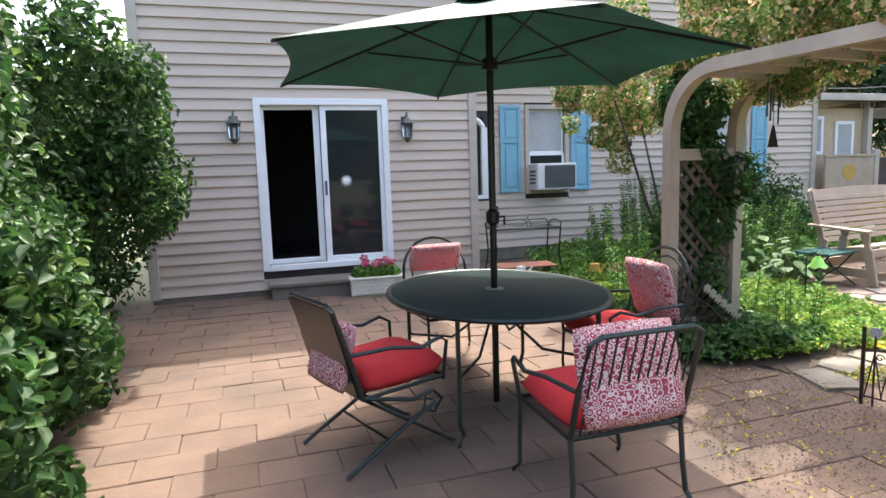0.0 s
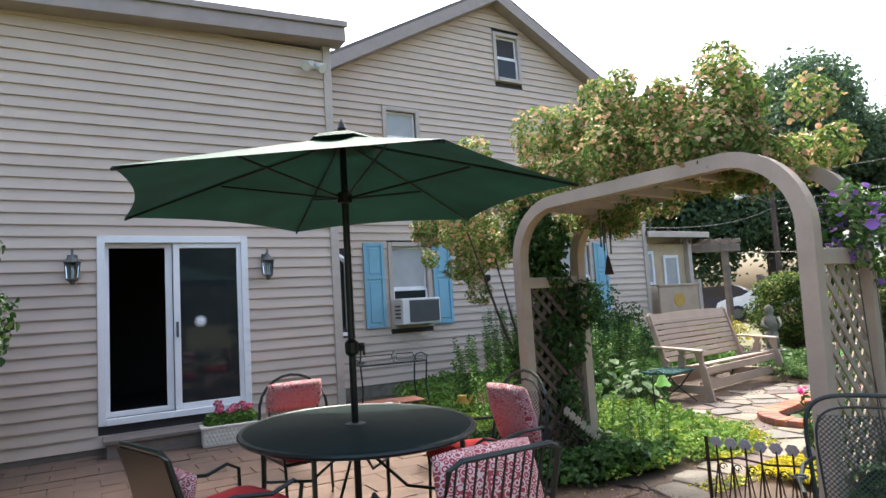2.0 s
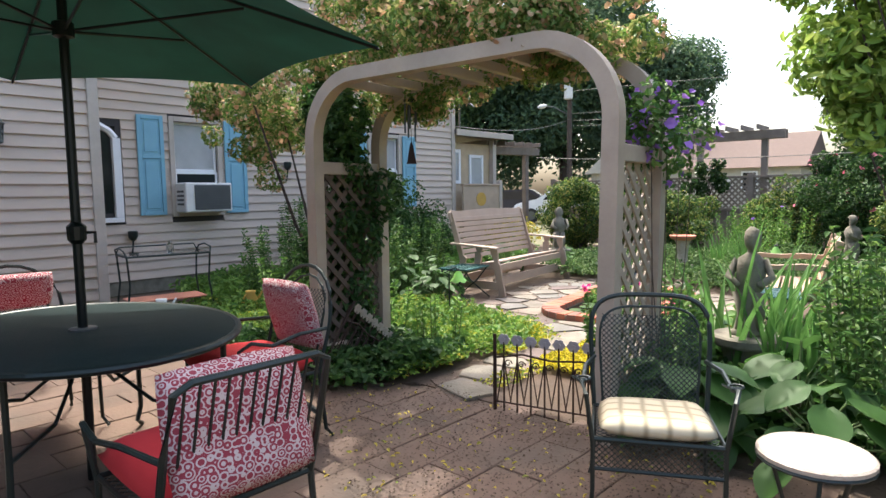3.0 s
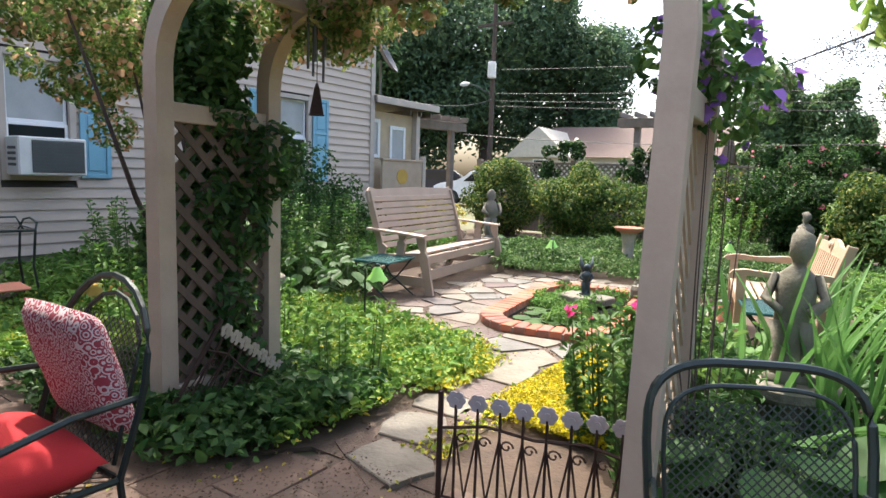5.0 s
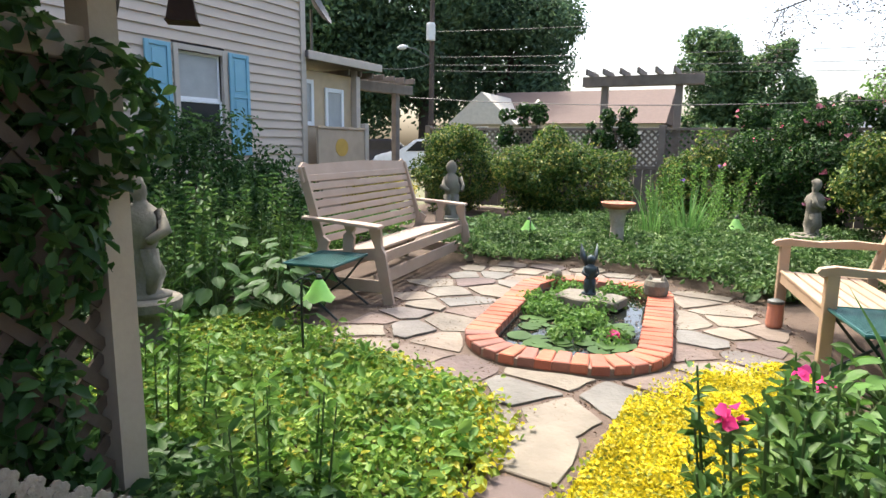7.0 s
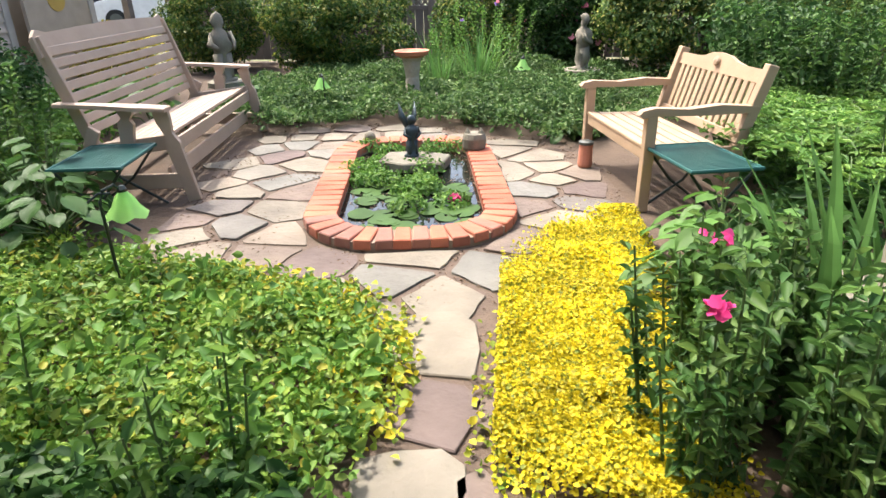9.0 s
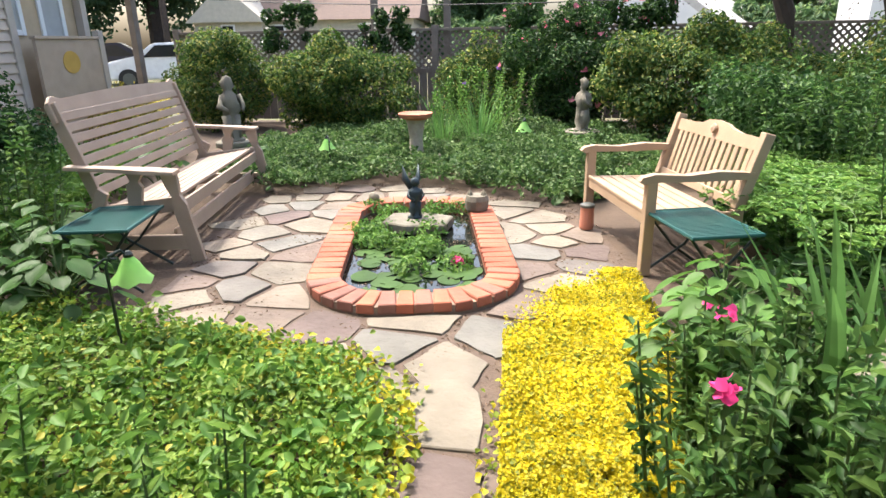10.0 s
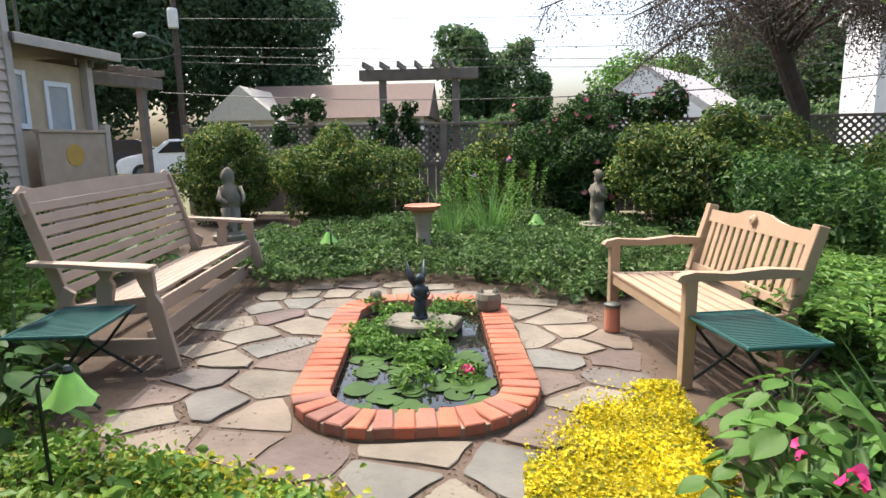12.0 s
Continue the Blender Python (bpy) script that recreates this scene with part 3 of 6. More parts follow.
part("foundation", boxes((-0.45, 3.62, HY - 0.008, HY - 0.001, 0, 0.07)), M["oldwood"], wing)
part("side_wall", boxes((-0.45, -0.25, HY + 0.2, 14, 0, 4.96)), M["siding"], wing)
part("side_wall", boxes((3.42, 3.62, HY + 0.2, GY, 0, 4.96)), M["siding"], wing)
rf = thing("roof", Matrix.Translation((-0.72, 0, 5.0)) @ pose(0, 0, 0, 0, -2.9, 0), "low dark roof of the addition with metal drip edge", "roof", kind="structure")
part("roof_deck", prism([(0, HY - 0.3), (4.52, HY - 0.3), (4.52, 14), (0, 14)], 0, 0.07), M["roof"], rf)
part("drip_edge", boxes((-0.01, 4.53, HY - 0.315, HY - 0.302, -0.01, 0.075)), M["fascia"], rf)
part("fascia", boxes((0.02, 4.5, HY - 0.28, HY + 0.02, -0.2, 0)), M["fascia"], rf)
part("rake_fascia", boxes((0.02, 0.27, HY + 0.02, 14, -0.25, 0)), M["fascia"], rf)

# main house with the gable
AX, AZ, SL = 7.42, 7.25, 0.545
WIN = [(5.07, 5.72, 1.12, 2.40), (5.1, 5.66, 3.9, 4.72), (7.5, 8.0, 5.62, 6.45), (8.75, 9.45, 1.2, 2.40), (3.72, 4.3, 1.12, 2.28)]
gw = tagged(link(wall_boxes(3.62, 11.1, 0, 5.18, GY, GY + 0.2, WIN[:2] + WIN[3:]), "wall_gable", M["inside"]), "taupe vinyl-sided gable wall of the main house", "wall", kind="structure")
bm = bmesh.new()
tri = [(3.62, 5.18), (11.1, 5.18), (AX, AZ - 0.06)]
lo, hi = [bm.verts.new((x, GY + 0.03, z)) for x, z in tri], [bm.verts.new((x, GY + 0.2, z)) for x, z in tri]
bm.faces.new(lo)
bm.faces.new(hi[::-1])
for k in range(3):
    bm.faces.new((lo[k], hi[k], hi[(k + 1) % 3], lo[(k + 1) % 3]))
part("gable_panel", bm, M["inside"], gw)
holes = [(a - 0.07, b + 0.07, c - 0.07, d + 0.07) for a, b, c, d in WIN]
siding(gw, 3.64, 11.02, 0.2, AZ - 0.1, GY, holes, lambda z: (AX - (AZ - z) / SL, AX + (AZ - z) / SL) if z > 5.18 else (3.64, 11.02))
part("corner_post", boxes((11.02, 11.13, GY - 0.045, GY + 0.05, 0.1, 5.2)), M["trim"], gw)
part("foundation", boxes((3.64, 11.1, GY - 0.008, GY - 0.001, 0, 0.2)), M["concrete"], gw)
part("side_wall", boxes((10.9, 11.1, GY + 0.2, 17, 0, 5.18)), M["siding"], gw)
part("back_wall", boxes((3.62, 10.9, 16.8, 17, 0, 5.18)), M["siding"], gw)
gr = thing("roof", Matrix.Identity(4), "dark shingled gable roof with taupe rake boards", "roof", kind="structure")
for sgn in (-1, 1):
    ex = AX + sgn * 4.05
    ez = AZ - 4.05 * SL
    bm = bmesh.new()
    vs = [bm.verts.new(p) for p in ((AX, GY - 0.25, AZ), (ex, GY - 0.25, ez), (ex, 17, ez), (AX, 17, AZ))]
    up = [bm.verts.new(v.co + Vector((0, 0, 0.06))) for v in vs]
    bm.faces.new(vs)
    bm.faces.new(up[::-1])
    for k in range(4):
        bm.faces.new((vs[k], vs[(k + 1) % 4], up[(k + 1) % 4], up[k]))
    bmesh.ops.recalc_face_normals(bm, faces=bm.faces)
    part("roof_slope", bm, M["roof"], gr)
    bm = bmesh.new()
    vs = [bm.verts.new(p) for p in ((AX, GY - 0.27, AZ - 0.004), (ex, GY - 0.27, ez - 0.004), (ex, GY - 0.27, ez - 0.22), (AX, GY - 0.27, AZ - 0.22))]
    up = [bm.verts.new(v.co + Vector((0, 0.245, 0))) for v in vs]
    bm.faces.new(vs)
    bm.faces.new(up[::-1])
    for k in range(4):
        bm.faces.new((vs[k], vs[(k + 1) % 4], up[(k + 1) % 4], up[k]))
    bmesh.ops.recalc_face_normals(bm, faces=bm.faces)
    part("rake_board", bm, M["fascia"], gr)

window_unit("window_1", *WIN[0], GY, "white sash window with a fitted air conditioner", M["trim"], 0.45, 0.5)
window_unit("window_2", *WIN[1], GY, "small white upstairs sash window with blinds", M["trim"], 0.45, 0.6)
window_unit("window_3", *WIN[2], GY, "dark attic window with taupe casing", M["trim"], 0.5)
window_unit("window_4", *WIN[3], GY, "white sash window between blue shutters", M["trim"], 0.5, 0.4)
nw = thing("window_5", Matrix.Translation((3.72, GY, 1.12)), "narrow white window with an arched head", "window", kind="structure")
part("window_frame", boxes((0.52, 0.62, -0.06, 0.06, -0.06, 1.0), (-0.02, 0.62, -0.06, 0.06, -0.12, -0.06), (-0.06, 0.0, -0.05, 0.06, -0.06, 1.1)), M["white"], nw)
bm = bmesh.new()
tube(bm, [(0.57, -0.01, 1.0), (0.5, -0.01, 1.09), (0.36, -0.01, 1.17), (0.18, -0.01, 1.21), (0, -0.01, 1.22)], 0.045, 6)
part("arched_head", bm, M["white"], nw)
part("pane", boxes((0, 0.52, 0.01, 0.02, -0.06, 1.16), bevel=0), M["glass"], nw)


def shutter(x, z0, z1, w=0.36):
    s = thing("shutter", Matrix.Translation((x, GY - 0.025, z0)), "sky-blue raised-panel window shutter on taupe siding", "shutter", "blue shutters")
    H = z1 - z0
    r = 0.055
    part("frame", boxes((0, r, -0.03, 0, 0, H), (w - r, w, -0.03, 0, 0, H), (r, w - r, -0.03, 0, 0, r), (r, w - r, -0.03, 0, H - r, H), (r, w - r, -0.03, 0, H * .57, H * .57 + r)), M["shutter"], s)
    for a, b in ((r, H * .57), (H * .57 + r, H - r)):
        bm = boxes((r, w - r, -0.015, -0.002, a, b), (r + 0.035, w - r - 0.035, -0.026, -0.014, a + 0.035, b - 0.035), bevel=0.006)
        part("panel", bm, M["shutter"], s)


for x in (4.56, 5.83, 8.28, 9.56):
    shutter(x, 1.08, 2.46)

ac = thing("air_conditioner", Matrix.Translation((5.05, GY, 1.11)), "ivory window air conditioner with a dark rear grille", "air conditioner")
part("casing", boxes((0, 0.7, -0.36, 0.02, 0, 0.42), bevel=0.015), M["aircon"], ac)
part("grille", boxes((0.13, 0.67, -0.372, -0.36, 0.035, 0.385)), M["grille"], ac)
for k in range(9):
    part("fin", boxes((0.14, 0.66, -0.378, -0.372, 0.06 + k * 0.036, 0.068 + k * 0.036), bevel=0), M["lamp"], ac)
for k in range(4):
    part("side_vent", boxes((-0.004, 0, -0.3, -0.1, 0.1 + k * 0.06, 0.13 + k * 0.06), bevel=0), M["grille"], ac)

# sliding door
dr = thing("door_1", Matrix.Translation((0.81, HY, 0.3)), "white sliding glass patio door, one leaf slid open", "door", kind="structure")
DW, DH = 1.63, 2.08
part("door_frame", boxes((0, 0.08, -0.05, 0.1, 0, DH), (DW - 0.08, DW, -0.05, 0.1, 0, DH), (0.08, DW - 0.08, -0.05, 0.1, DH - 0.08, DH), (0.08, DW - 0.08, -0.07, 0.1, 0, 0.07)), M["white"], dr)
leafd = part("sliding_leaf", boxes((0.78, 0.85, -0.02, 0.03, 0.07, DH - 0.08), (DW - 0.13, DW - 0.08, -0.02, 0.03, 0.07, DH - 0.08), (0.85, DW - 0.13, -0.02, 0.03, 0.07, 0.14), (0.85, DW - 0.13, -0.02, 0.03, DH - 0.14, DH - 0.08)), M["white"], dr)
part("pane", boxes((0.85, DW - 0.13, 0.0, 0.008, 0.14, DH - 0.14), bevel=0), M["glass"], leafd)
part("handle", boxes((0.8, 0.825, -0.05, -0.02, 0.9, 1.08)), M["grille"], leafd, "black pull handle")
part("fixed_leaf", boxes((0.08, 0.12, 0.04, 0.08, 0.07, DH - 0.08), (0.70, 0.775, 0.04, 0.08, 0.07, DH - 0.08), (0.12, 0.70, 0.04, 0.08, 0.07, 0.13), (0.12, 0.70, 0.04, 0.08, DH - 0.13, DH - 0.08)), M["white"], dr)
star = bmesh.new()
for k in range(8):
    a = math.pi * k / 8
    tube(star, [(1.07 - 0.075 * math.cos(a), -0.008, 1.07 - 0.075 * math.sin(a)), (1.07, -0.014, 1.07), (1.07 + 0.075 * math.cos(a), -0.008, 1.07 + 0.075 * math.sin(a))], [0.002, 0.012, 0.002], 4)
part("sun_ornament", star, M["white"], dr, "white sun-shaped ornament on the glass")
# room walls painted near-black in place of indoor shade
room = tagged(link(boxes((-0.2, 3.4, HY + 3.2, HY + 3.3, 0, 2.8), (-0.2, -0.1, HY + 0.2, HY + 3.2, 0, 2.8), (3.3, 3.4, HY + 0.2, HY + 3.2, 0, 2.8), (-0.2, 3.4, HY + 0.2, HY + 3.3, 2.8, 2.9), (-0.2, 3.4, HY + 0.2, HY + 3.3, 0.22, 0.3)), "wall_room", M["inside"]), "room behind the open patio door, its dimness painted near-black", "wall", kind="structure")
st = thing("door_step", Matrix.Translation((0.85, HY - 0.03, 0)), "weathered grey timber step under the patio door", "step")
part("tread", boxes((0, 1.5, -0.38, 0.0, 0.15, 0.19)), M["oldwood"], st)
part("riser", boxes((0.03, 1.47, -0.34, -0.01, 0, 0.15)), M["oldwood"], st)


def lantern(x, z):
    t = thing("wall_lantern", Matrix.Translation((x, HY - 0.025, z)), "pewter coach lantern with glass panes beside the door", "lamp", "wall lanterns")
    part("backplate", boxes((-0.05, 0.05, -0.02, 0, -0.1, 0.14)), M["lamp"], t)
    part("arm", bar([(0, -0.01, 0.1), (0, -0.06, 0.15), (0, -0.11, 0.13)], 0.009), M["lamp"], t)
    part("roof", lathe([(0.012, 0.19), (0.014, 0.13), (0.05, 0.09), (0.085, 0.05), (0.08, 0.04)], 8, Matrix.Translation((0, -0.11, 0))), M["lamp"], t)
    part("glass", lathe([(0.055, -0.13), (0.068, 0.04)], 8, Matrix.Translation((0, -0.11, 0))), M["clearglass"], t)
    bm = bmesh.new()
    for k in range(6):
        a = math.pi * k / 3
        tube(bm, [(0.057 * math.cos(a), -0.11 + 0.057 * math.sin(a), -0.13), (0.072 * math.cos(a), -0.11 + 0.072 * math.sin(a), 0.045)], 0.005, 4)
    part("cage", bm, M["lamp"], t)
    part("base", lathe([(0.02, -0.19), (0.03, -0.16), (0.065, -0.135), (0.062, -0.125)], 8, Matrix.Translation((0, -0.11, 0))), M["lamp"], t)
    part("bulb", lathe([(0.008, -0.12), (0.01, -0.03), (0.002, 0.0)], 8, Matrix.Translation((0, -0.11, 0))), M["white"], t)


lantern(0.58, 2.03)
lantern(2.66, 2.02)
fl = thing("floodlight", Matrix.Translation((3.36, HY - 0.034, 4.72)), "twin-headed security floodlight under the eave", "lamp")
part("mount", lathe([(0.06, 0), (0.06, 0.03), (0.03, 0.05)], 12, pose(0, 0, 0, 90, 0, 0)), M["aircon"], fl)
for s in (-1, 1):
    part("head", lathe([(0.03, 0), (0.045, 0.05), (0.07, 0.14), (0.065, 0.145)], 12, Matrix.Translation((s * 0.05, -0.05, 0)) @ pose(0, 0, 0, 125, 0, s * 35)), M["aircon"], fl)

# porch, gate, dish
po = thing("porch", Matrix.Translation((11.1, 9.45, 0)), "tan lean-to porch with white windows", "porch")
part("wall", boxes((0.03, 1.5, 0, 0.15, 0, 2.45)), M["tan"], po)
part("roof", boxes((-0.0, 2.0, -0.3, 2.2, 2.6, 2.7)), M["roof"], po)
part("fascia", boxes((0.0, 2.02, -0.33, -0.3, 2.57, 2.7)), M["trim"], po)
part("post", boxes((1.5, 1.62, -0.12, 0.0, 0, 2.55)), M["trim"], po)
for a, b, c, d in ((0.12, 0.45, 1.55, 2.3), (0.75, 1.25, 1.45, 2.2)):
    wf = part("window", boxes((a, a + 0.07, -0.03, 0, c, d), (b - 0.07, b, -0.03, 0, c, d), (a + .07, b - .07, -0.03, 0, c, c + 0.07), (a + .07, b - .07, -0.03, 0, d - 0.07, d)), M["white"], po)
    part("pane", boxes((a + .07, b - .07, -0.012, -0.004, c + .07, d - .07), bevel=0), M["pale_pane"], wf)
gt = thing("garden_gate", Matrix.Translation((11.2, 9.05, 0)), "solid tan board gate with a faded yellow emblem", "gate")
part("panel", boxes((0, 1.25, 0, 0.05, 0.05, 1.5)), M["gate"], gt)
part("cap_rail", boxes((-0.02, 1.27, -0.02, 0.07, 1.5, 1.54)), M["gate"], gt)
part("post", boxes((1.25, 1.36, -0.02, 0.08, 0, 1.62)), M["trim"], gt)
part("emblem", prism([(0.6 + 0.17 * math.cos(a * .35), 1.2 + 0.15 * math.sin(a * .35)) for a in range(18)], 0, 0.006), M["yellowpaint"], gt, "faded yellow sunburst emblem").matrix_local = pose(0, -0.001, 0, 90)
di = thing("satellite_dish", Matrix.Translation((11.9, 9.6, 3.55)) @ pose(0, 0, 0, 60, 0, 25), "grey satellite dish on the porch roof", "dish")
part("reflector", lathe([(0.02, -0.06), (0.2, -0.03), (0.34, 0.03), (0.35, 0.05), (0.33, 0.05), (0.19, -0.01), (0.02, -0.04)], 20), M["grille"], di)
mast = tagged(link(bar([(11.9, 9.75, 2.68), (11.9, 9.75, 3.5)], 0.025), "dish_mast", M["lamp"]), "short grey steel mast on the porch roof", "mast")

# ---- patio table, umbrella, chairs ----
tb = thing("patio_table", Matrix.Translation((2.05, 3.55, 0)), "oval dark green metal mesh patio table", "table")
ov = [(0.64 * math.cos(2 * math.pi * k / 40), 0.8 * math.sin(2 * math.pi * k / 40)) for k in range(40)]
part("tabletop", prism(ov, 0.700, 0.715), M["tabletop"], tb)
part("rim", bar([(x, y, 0.703) for x, y in ov], 0.017, 8, True), M["iron"], tb)
part("hub_ring", lathe([(0.06, 0.712), (0.06, 0.722), (0.035, 0.726)], 16), M["grille"], tb)
for sx in (-1, 1):
    for sy in (-1, 1):
        part("leg", bar([(sx * .42, sy * .5, 0.69), (sx * .42, sy * .5, 0.35), (sx * .43, sy * .52, 0.12), (sx * .40, sy * .5, 0.05), (sx * .44, sy * .54, 0.008)], 0.013), M["iron"], tb)
        part("brace", bar([(sx * .42, sy * .5, 0.36), (sx * .2, sy * .24, 0.38), (sx * .06, sy * .07, 0.55), (sx * .03, sy * .03, 0.69)], 0.009), M["iron"], tb)

um = thing("patio_umbrella", Matrix.Translation((2.05, 3.55, 0)), "open dark green hexagonal patio umbrella through the table", "umbrella")
part("pole", bar([(0, 0, 0.0), (0, 0, 1.2), (0, 0, 2.46)], 0.021, 12), M["pole"], um)
part("crank", lathe([(0.022, -0.05), (0.04, -0.03), (0.042, 0.03), (0.022, 0.05)], 12, Matrix.Translation((0, 0, 1.16))), M["pole"], um)
part("crank_handle", bar([(0.04, 0, 1.16), (0.08, 0.01, 1.16), (0.08, 0.01, 1.11)], 0.008), M["pole"], um)
part("hub", lathe([(0.02, -0.04), (0.045, -0.03), (0.045, 0.03), (0.02, 0.04)], 12, Matrix.Translation((0, 0, 2.06))), M["pole"], um)
part("finial", lathe([(0.02, 2.46), (0.028, 2.49), (0.015, 2.53), (0.004, 2.55)], 10), M["pole"], um)
UR, UZ, UT = 1.4, 2.04, 2.44
corner_at = [Vector((UR * math.cos(radians(265 + 60 * k)), UR * math.sin(radians(265 + 60 * k)), UZ)) for k in range(6)]
for k in range(6):
    a, b, top = corner_at[k], corner_at[(k + 1) % 6], Vector((0, 0, UT))
    bm = bmesh.new()
    N = 8
    rows = []
    for i in range(N + 1):
        u = i / N
        row = []
        for j in range(N + 1):
            v = j / N
            e = a.lerp(b, v)
            sag = 4 * v * (1 - v)
            e = e * (1 - 0.06 * sag) + Vector((0, 0, UZ * 0.06 * sag + 0.02 * sag))
            p = top.lerp(e, u)
            p.z -= 0.05 * sag * u * (1 - u) * 4 * 0.5
            row.append(bm.verts.new(p))
        rows.append(row)
    for i in range(N):
        for j in range(N):
            bm.faces.new((rows[i][j], rows[i + 1][j], rows[i + 1][j + 1], rows[i][j + 1]))
    bmesh.ops.remove_doubles(bm, verts=bm.verts, dist=0.0005)
    part("canopy_panel", bm, M["canopy"], um, smooth=True)
    part("rib", bar([(0, 0, UT - 0.03), a * 0.5 + Vector((0, 0, (UT - 0.03) * 0.5)), a + Vector((0, 0, -0.012))], 0.008, 5), M["pole"], um)
    m = a * 0.55 + Vector((0, 0, UT * 0.45 - 0.03))
    part("strut", bar([(0.03 * a.x, 0.03 * a.y, 2.06), m], 0.007, 5), M["pole"], um)
part("vent_cap", lathe([(0.24, UT - 0.045), (0.2, UT - 0.02), (0.03, UT + 0.03)], 6, pose(0, 0, 0, 0, 0, 25)), M["canopy"], um)


def mesh_panel(w, h, step=0.03, r=0.0022):
    """Diamond wire mesh filling w by h in the xz plane."""
    bm = bmesh.new()
    for s in (1, -1):
        c = -h
        while c < w:
            a, b = max(0, c), min(w, c + h)
            if b > a:
                za, zb = (a - c), (b - c)
                if s < 0:
                    za, zb = h - za, h - zb
                tube(bm, [(a - w / 2, 0, za), (b - w / 2, 0, zb)], r, 3)
            c += step
    return bm


def iron_chair(m, label, kind, pillow=True):
    """Wrought-iron armchair facing +y. kind: spindle back, mesh back on spring legs, hoop back, or broad mesh back."""
    c = thing("patio_chair", m, label, "chair", "chairs round the table" if pillow else "")
    ir = M["iron"]
    W, D, SH = 0.27, 0.25, 0.40
    part("seat_frame", bar([(-W, -D, SH), (W, -D, SH), (W, D, SH + .02), (-W, D, SH + .02)], 0.012, 6, True), ir, c)
    seat = mesh_panel(2 * W, 2 * D, 0.04)
    bmesh.ops.transform(seat, matrix=pose(0, D, SH + 0.005, 90), verts=seat.verts)
    tagged(part("seat_mesh", seat, ir, c), kind="stuff")
    if kind == "spring":
        for s in (-1, 1):
            x = s * W
            part("spring_leg", bar([(x, -D + .02, SH), (x, .05, SH - .07), (x, .18, SH - .05), (x, .24, SH - .11), (x, .19, SH - .17), (x, .12, SH - .14), (x, .13, SH - .08), (x, .2, SH - .12), (x, 0.05, .22), (x, -.25, .07), (x, -.36, .012)], 0.012), ir, c)
            part("front_leg", bar([(x * .9, -D, SH), (x * .9, 0.05, .2), (x * .9, .3, .03), (x * .9, .34, .012)], 0.011), ir, c)
        part("crossbar", bar([(-W * .9, 0.12, .15), (W * .9, 0.12, .15)], 0.008), ir, c)
        part("crossbar", bar([(-W, -.1, .14), (W, -.1, .14)], 0.008), ir, c)
    else:
        for s in (-1, 1):
            part("leg", bar([(s * W, D, SH), (s * W, D + .01, .2), (s * (W + .01), D - .01, .06), (s * (W + .03), D + .03, .01)], 0.011), ir, c)
            part("leg", bar([(s * W, -D, SH), (s * W, -D - .02, .2), (s * (W + .01), -D - .03, .06), (s * (W + .02), -D - .07, .01)], 0.012), ir, c)
    lean = 0.14
    top = 0.90
    for s in (-1, 1):
        part("arm", bar([(s * W, -D - lean * .45, .64), (s * (W + .04), -.1, .65), (s * (W + .05), .08, .62), (s * (W + .05), .2, .655), (s * (W + .03), D + .01, .62), (s * W, D, SH)], 0.011), ir, c)
    if kind == "broad":
        def outline(w, h, n=18):
            """A broad back with rounded shoulders and a gently arched top, from foot to foot."""
            run = [(-w, 0.0), (-w - .012, h * .35)]
            for i in range(n + 1):
                a = math.pi * (1 - i / n)
                run.append((math.copysign(abs(math.cos(a)) ** .55, math.cos(a)) * (w + .02), h * (.62 + .38 * math.sin(a) ** .6)))
            run += [(w + .012, h * .35), (w, 0.0)]
            return [(x, -D - .24 * z, SH + z) for x, z in run]
        part("back_frame", bar(outline(W, .56), 0.013), ir, c)
        part("inner_frame", bar(outline(W - .045, .50), 0.007), ir, c)
        b = mesh_panel(2 * W - .07, .46, 0.026, .0026)
        bmesh.ops.transform(b, matrix=pose(0, -D, SH + .01, 13.5), verts=b.verts)
        tagged(part("back_mesh", b, ir, c), kind="stuff")
        b = mesh_panel(2 * W, .12, 0.026, .0026)
        bmesh.ops.transform(b, matrix=pose(0, D + .005, SH - .11), verts=b.verts)
        tagged(part("apron_mesh", b, ir, c), kind="stuff")
        part("apron_rail", bar([(-W, D + .005, SH - .11), (W, D + .005, SH - .11)], 0.009), ir, c)
        for s in (-1, 1):
            part("arm_scroll", bar([(s * (W + .05) + .045 * (1 - k / 20) * math.cos(k * .8), .1 + .045 * (1 - k / 20) * math.sin(k * .8) + 0.004 * k, .65) for k in range(16)], 0.006, 5), ir, c)
    elif kind == "hoop":
        pts = [(-W, -D, SH), (-W - .01, -D - .06, .6)] + [(x, -D - .06 - (z - .6) * .25, z) for x, z in arc(0, .68, W + .01, 180, 0, 12)] + [(W + .01, -D - .06, .6), (W, -D, SH)]
        pts = [(x, y, z + (0.02 if z > .7 else 0)) for x, y, z in pts]
        part("back_frame", bar(pts, 0.012), ir, c)
        b = mesh_panel(0.40, 0.44, 0.03)
        bmesh.ops.transform(b, matrix=pose(0, -D - .02, SH + .02, 14), verts=b.verts)
        tagged(part("back_mesh", b, ir, c), kind="stuff")
